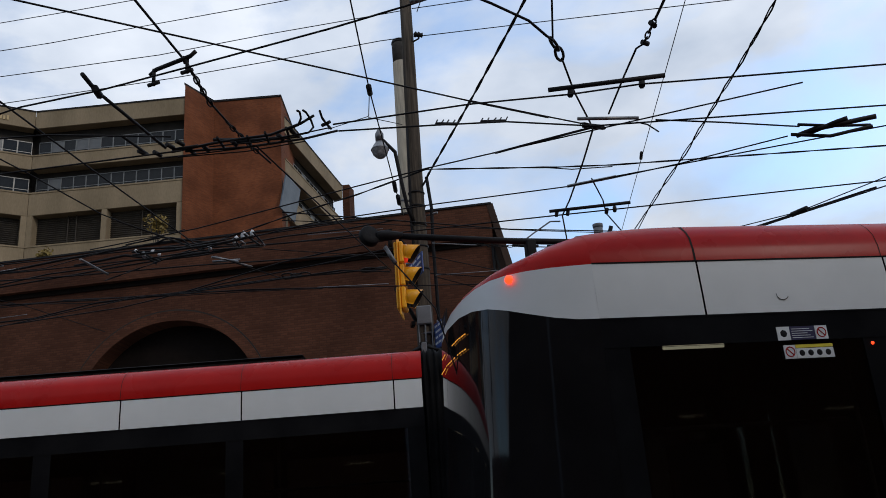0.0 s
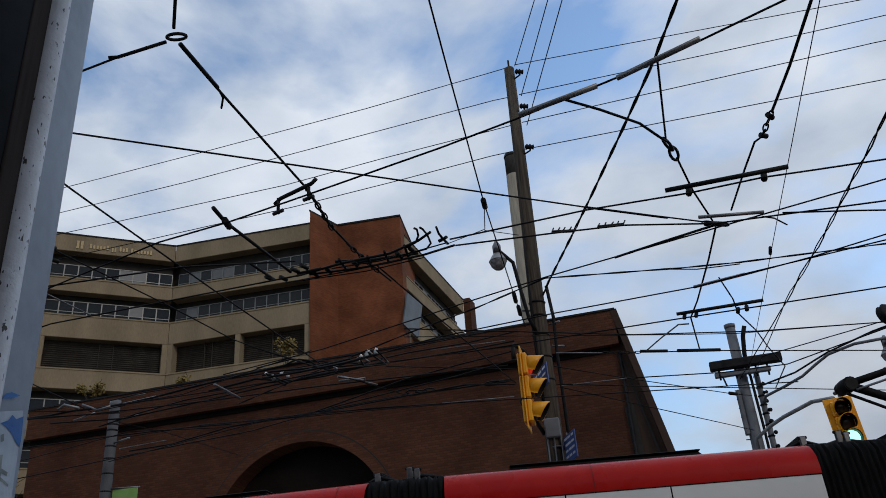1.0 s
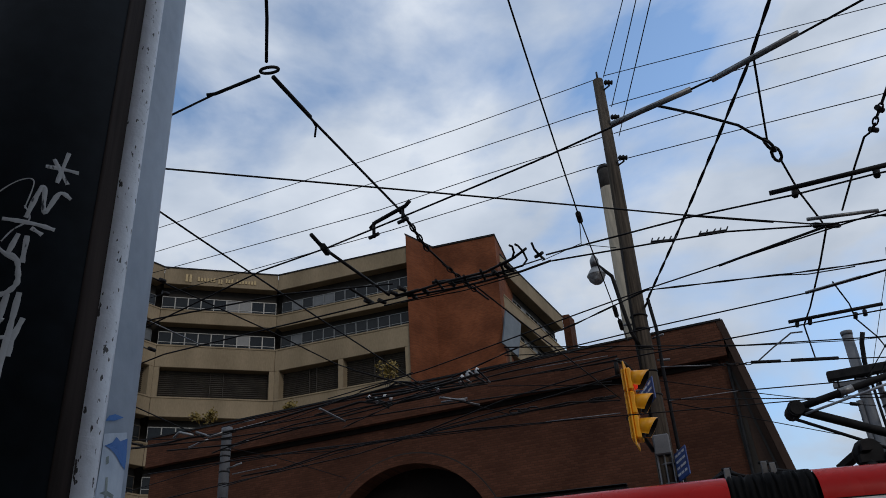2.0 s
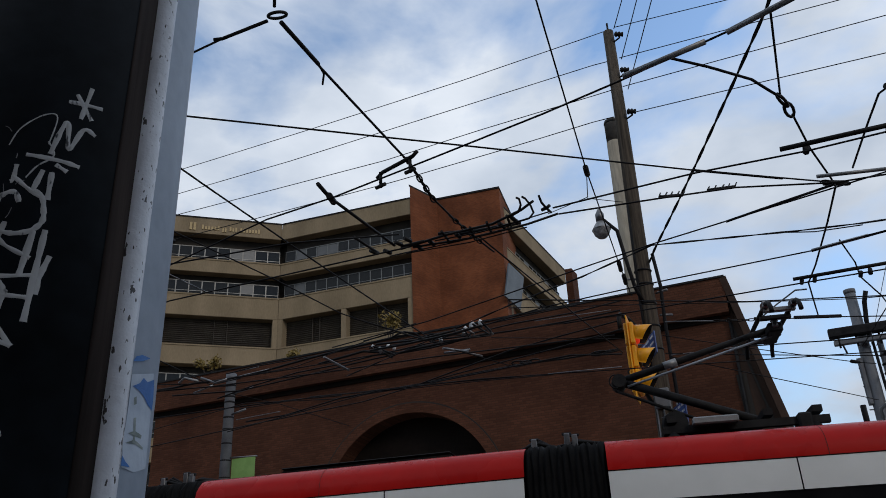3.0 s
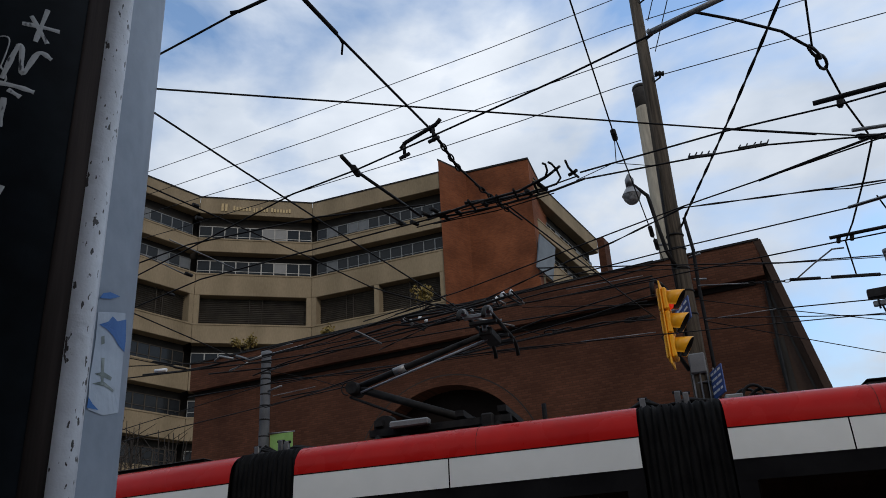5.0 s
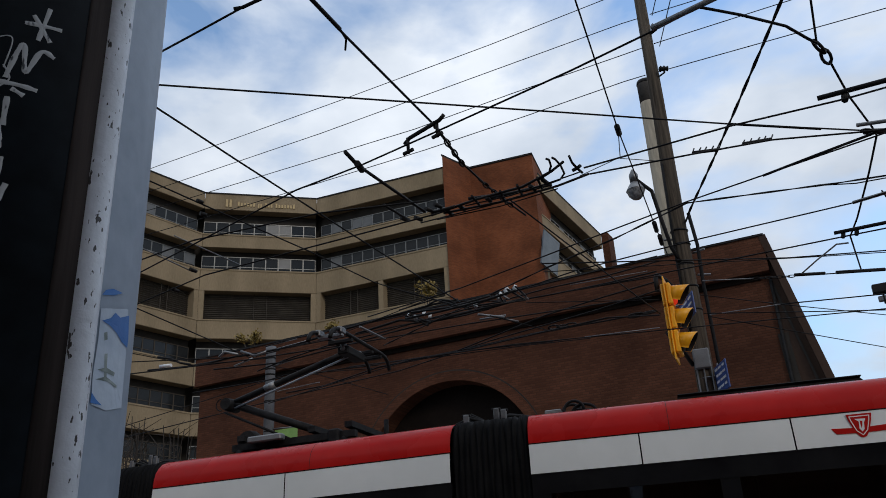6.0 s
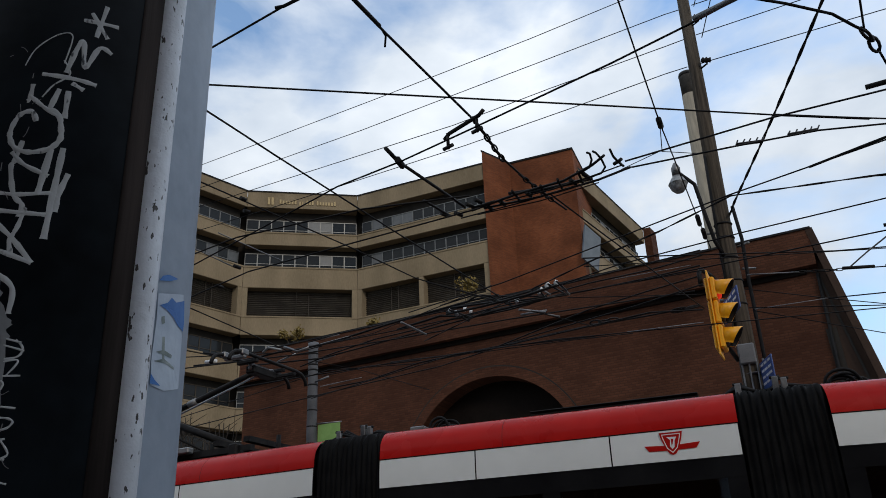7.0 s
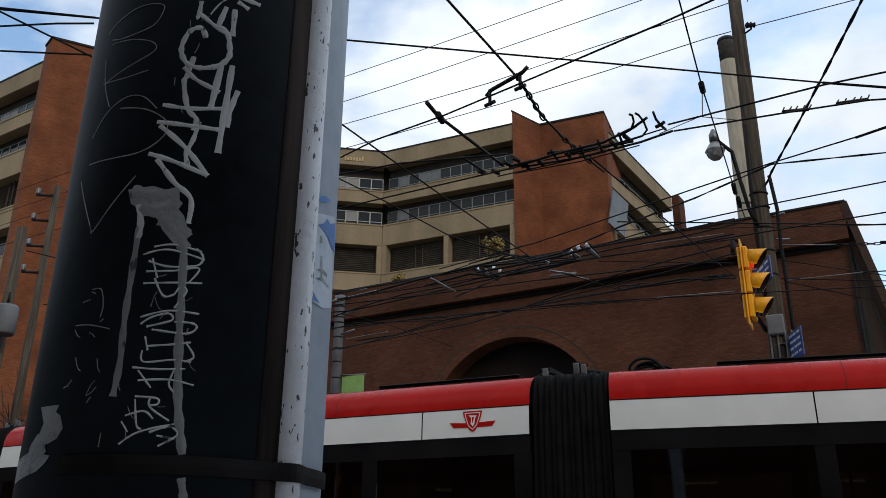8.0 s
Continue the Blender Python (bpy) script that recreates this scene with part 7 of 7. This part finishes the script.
# ---- plants, the far corner and the walls behind ----
def shrub(m, height, spread, seed, label, leafy=True):
    """Thin stems that fork, with small flat leaves along them."""
    rng = random.Random(seed)
    s = thing("shrub", m, label, "shrub", "shrubs")
    stems, leaves = bmesh.new(), bmesh.new()
    for k in range(9 if leafy else 26):
        a, lean = rng.uniform(0, 6.28), rng.uniform(0.1, 1.0) * spread
        tip = Vector((math.cos(a) * lean, math.sin(a) * lean, height * rng.uniform(0.6, 1.0)))
        mid = tip * 0.5 + Vector((rng.uniform(-0.1, 0.1), rng.uniform(-0.1, 0.1), 0.05)) * spread
        add_tube(stems, [(0, 0, 0), mid, tip], 0.014 if leafy else 0.05, 4, 0.004 if leafy else 0.016)
        for q in range(5 if leafy else 11):
            f = rng.uniform(0.0 if not leafy else 0.3, 0.95)
            b0 = mid.lerp(tip, f)
            b1 = b0 + Vector((rng.uniform(-1, 1), rng.uniform(-1, 1), rng.uniform(0.1, 0.9))) * (0.3 if leafy else 0.5) * spread
            add_tube(stems, [b0, b1], 0.006 if leafy else 0.018, 3, 0.003 if leafy else 0.009)
            if leafy:
                for w in range(9):
                    c = b0.lerp(b1, rng.random()) + Vector((rng.gauss(0, 0.07), rng.gauss(0, 0.07), rng.gauss(0, 0.07)))
                    u = Vector((rng.uniform(-1, 1), rng.uniform(-1, 1), rng.uniform(-1, 1))).normalized() * rng.uniform(0.04, 0.075)
                    v = u.orthogonal().normalized() * u.length * 0.55
                    leaves.faces.new([leaves.verts.new(c - u), leaves.verts.new(c + v), leaves.verts.new(c + u), leaves.verts.new(c - v)])
    part("stems", stems, M_TWIG, s)
    if leafy:
        o = part("leaves", leaves, M_LEAF, s, "yellowing small leaves")
        o["kind"] = "stuff"
    else:
        leaves.free()
    return s


wall_top = run((-19.4, 27.25), (1.64, 24.67))
shrub(wall_top @ pose(9.9, 0.25, 11.36), 1.25, 0.42, 1, "slender yellowing shrub growing on a brick parapet")
shrub(wall_top @ pose(1.9, 0.5, 11.36), 0.85, 0.5, 2, "bushy yellow-green shrub growing on a brick parapet")
shrub(wall_top @ pose(5.9, 0.3, 11.36), 0.35, 0.35, 3, "small weed growing on a brick parapet")
for k, (x, y, h) in enumerate(((-21.2, 28.6, 9.6), (-22.6, 28.2, 10.2), (-24.2, 27.0, 9.9), (-26.0, 26.2, 10.4), (-28.0, 24.8, 9.6))):
    shrub(pose(x, y, -0.15), h, 1.9, 20 + k, "tall bare leafless shrub beside a brick building", False)


def street_pole(x, y, top, label):
    p = thing("street_pole", pose(x, y, -0.15), label, "pole")
    part("shaft", lathe([(0.12, 0), (0.085, top)], 14), M_WOOD, p)
    for k, z in enumerate((top - 0.3, top - 1.0, top - 1.7, top - 2.4)):
        part("insulator_arm", tube([(0, -0.1, z), (-0.45, -0.2, z + 0.05)], 0.035, 6), M_IRON, p)
        part("insulator", lathe([(0.03, 0), (0.07, 0.04), (0.04, 0.08), (0.07, 0.12), (0.03, 0.18)], 10, pose(-0.42, -0.2, z + 0.06)), M_STEEL, p)
    return p


street_pole(-17.25, 14.35, 10.9, "dark wooden street pole with stacked pin insulators")
p = thing("transformer_can", pose(-11.46, 9.00, 4.91), "pale grey transformer can on a dark pole", "transformer")
part("can", lathe([(0.15, 0), (0.17, 0.03), (0.17, 0.42), (0.14, 0.47), (0.03, 0.50)], 18), M_POLEGREY, p)
part("bushing", tube([(0.06, -0.06, 0.46), (0.06, -0.06, 0.66)], 0.02, 6), M_IRON, p)
part("pole", lathe([(0.10, -5.06), (0.08, 1.9)], 14, pose(-0.28, 0.2, 0)), M_WOOD, p)
part("bracket", box((-0.28, 0.0, 0.2), (0.0, 0.2, 0.26)), M_IRON, p)

ring = thing("span_ring", pose(-2.293, 3.952, 5.52), "dark steel ring joining three span wires", "ring")
bm = bmesh.new()
loop = [(0.062 * math.cos(a), 0.052 * math.sin(a) + 0.0, 0.062 * math.sin(a) * 0.35) for a in (2 * math.pi * k / 20 for k in range(21))]
add_tube(bm, loop, 0.011, 8)
part("ring_body", bm, M_IRON, ring)

# plain unseen walls added behind and beside the camera to cut skylight and reflections
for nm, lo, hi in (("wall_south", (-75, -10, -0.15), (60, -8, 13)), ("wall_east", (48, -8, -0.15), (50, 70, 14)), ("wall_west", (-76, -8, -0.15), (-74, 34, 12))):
    tagged(part(nm, box(lo, hi), M_BROWN), "unseen plain brown brick wall added to close off skylight", "wall", kind="structure")


def bend_pose(centre, radius, s):
    """A car's root, s metres along its bend from the point nearest the camera's side."""
    a = s / radius
    return pose(centre[0] + radius * math.sin(a), centre[1] - radius * math.cos(a), 0, 0, 0, math.degrees(a))


def motions():
    far = ((0.0, 12.73), (0.5, 11.71), (1.0, 10.80), (1.5, 9.82), (2.0, 8.75), (2.2, 8.33), (3.3, 6.14), (3.5, 5.75), (4.0, 4.87), (4.5, 3.90), (5.8, 1.35), (6.0, 0.94), (6.5, -0.10), (7.0, -1.20), (7.5, -2.41), (8.0, -3.54))
    walk(far_car, [(t, bend_pose((-3.9, 50.5), FAR_R, s - L_MID)) for t, s in far])
    near = ((0.0, 3.73), (0.3, 4.77), (0.5, 5.41), (0.6, 5.74), (1.0, 6.94), (2.0, 10.0), (3.5, 14.6), (5.0, 19.2), (6.5, 23.8), (8.0, 28.4))
    walk(near_car, [(t, bend_pose((-3.9, 50.5), NEAR_R, s)) for t, s in near])


motions()
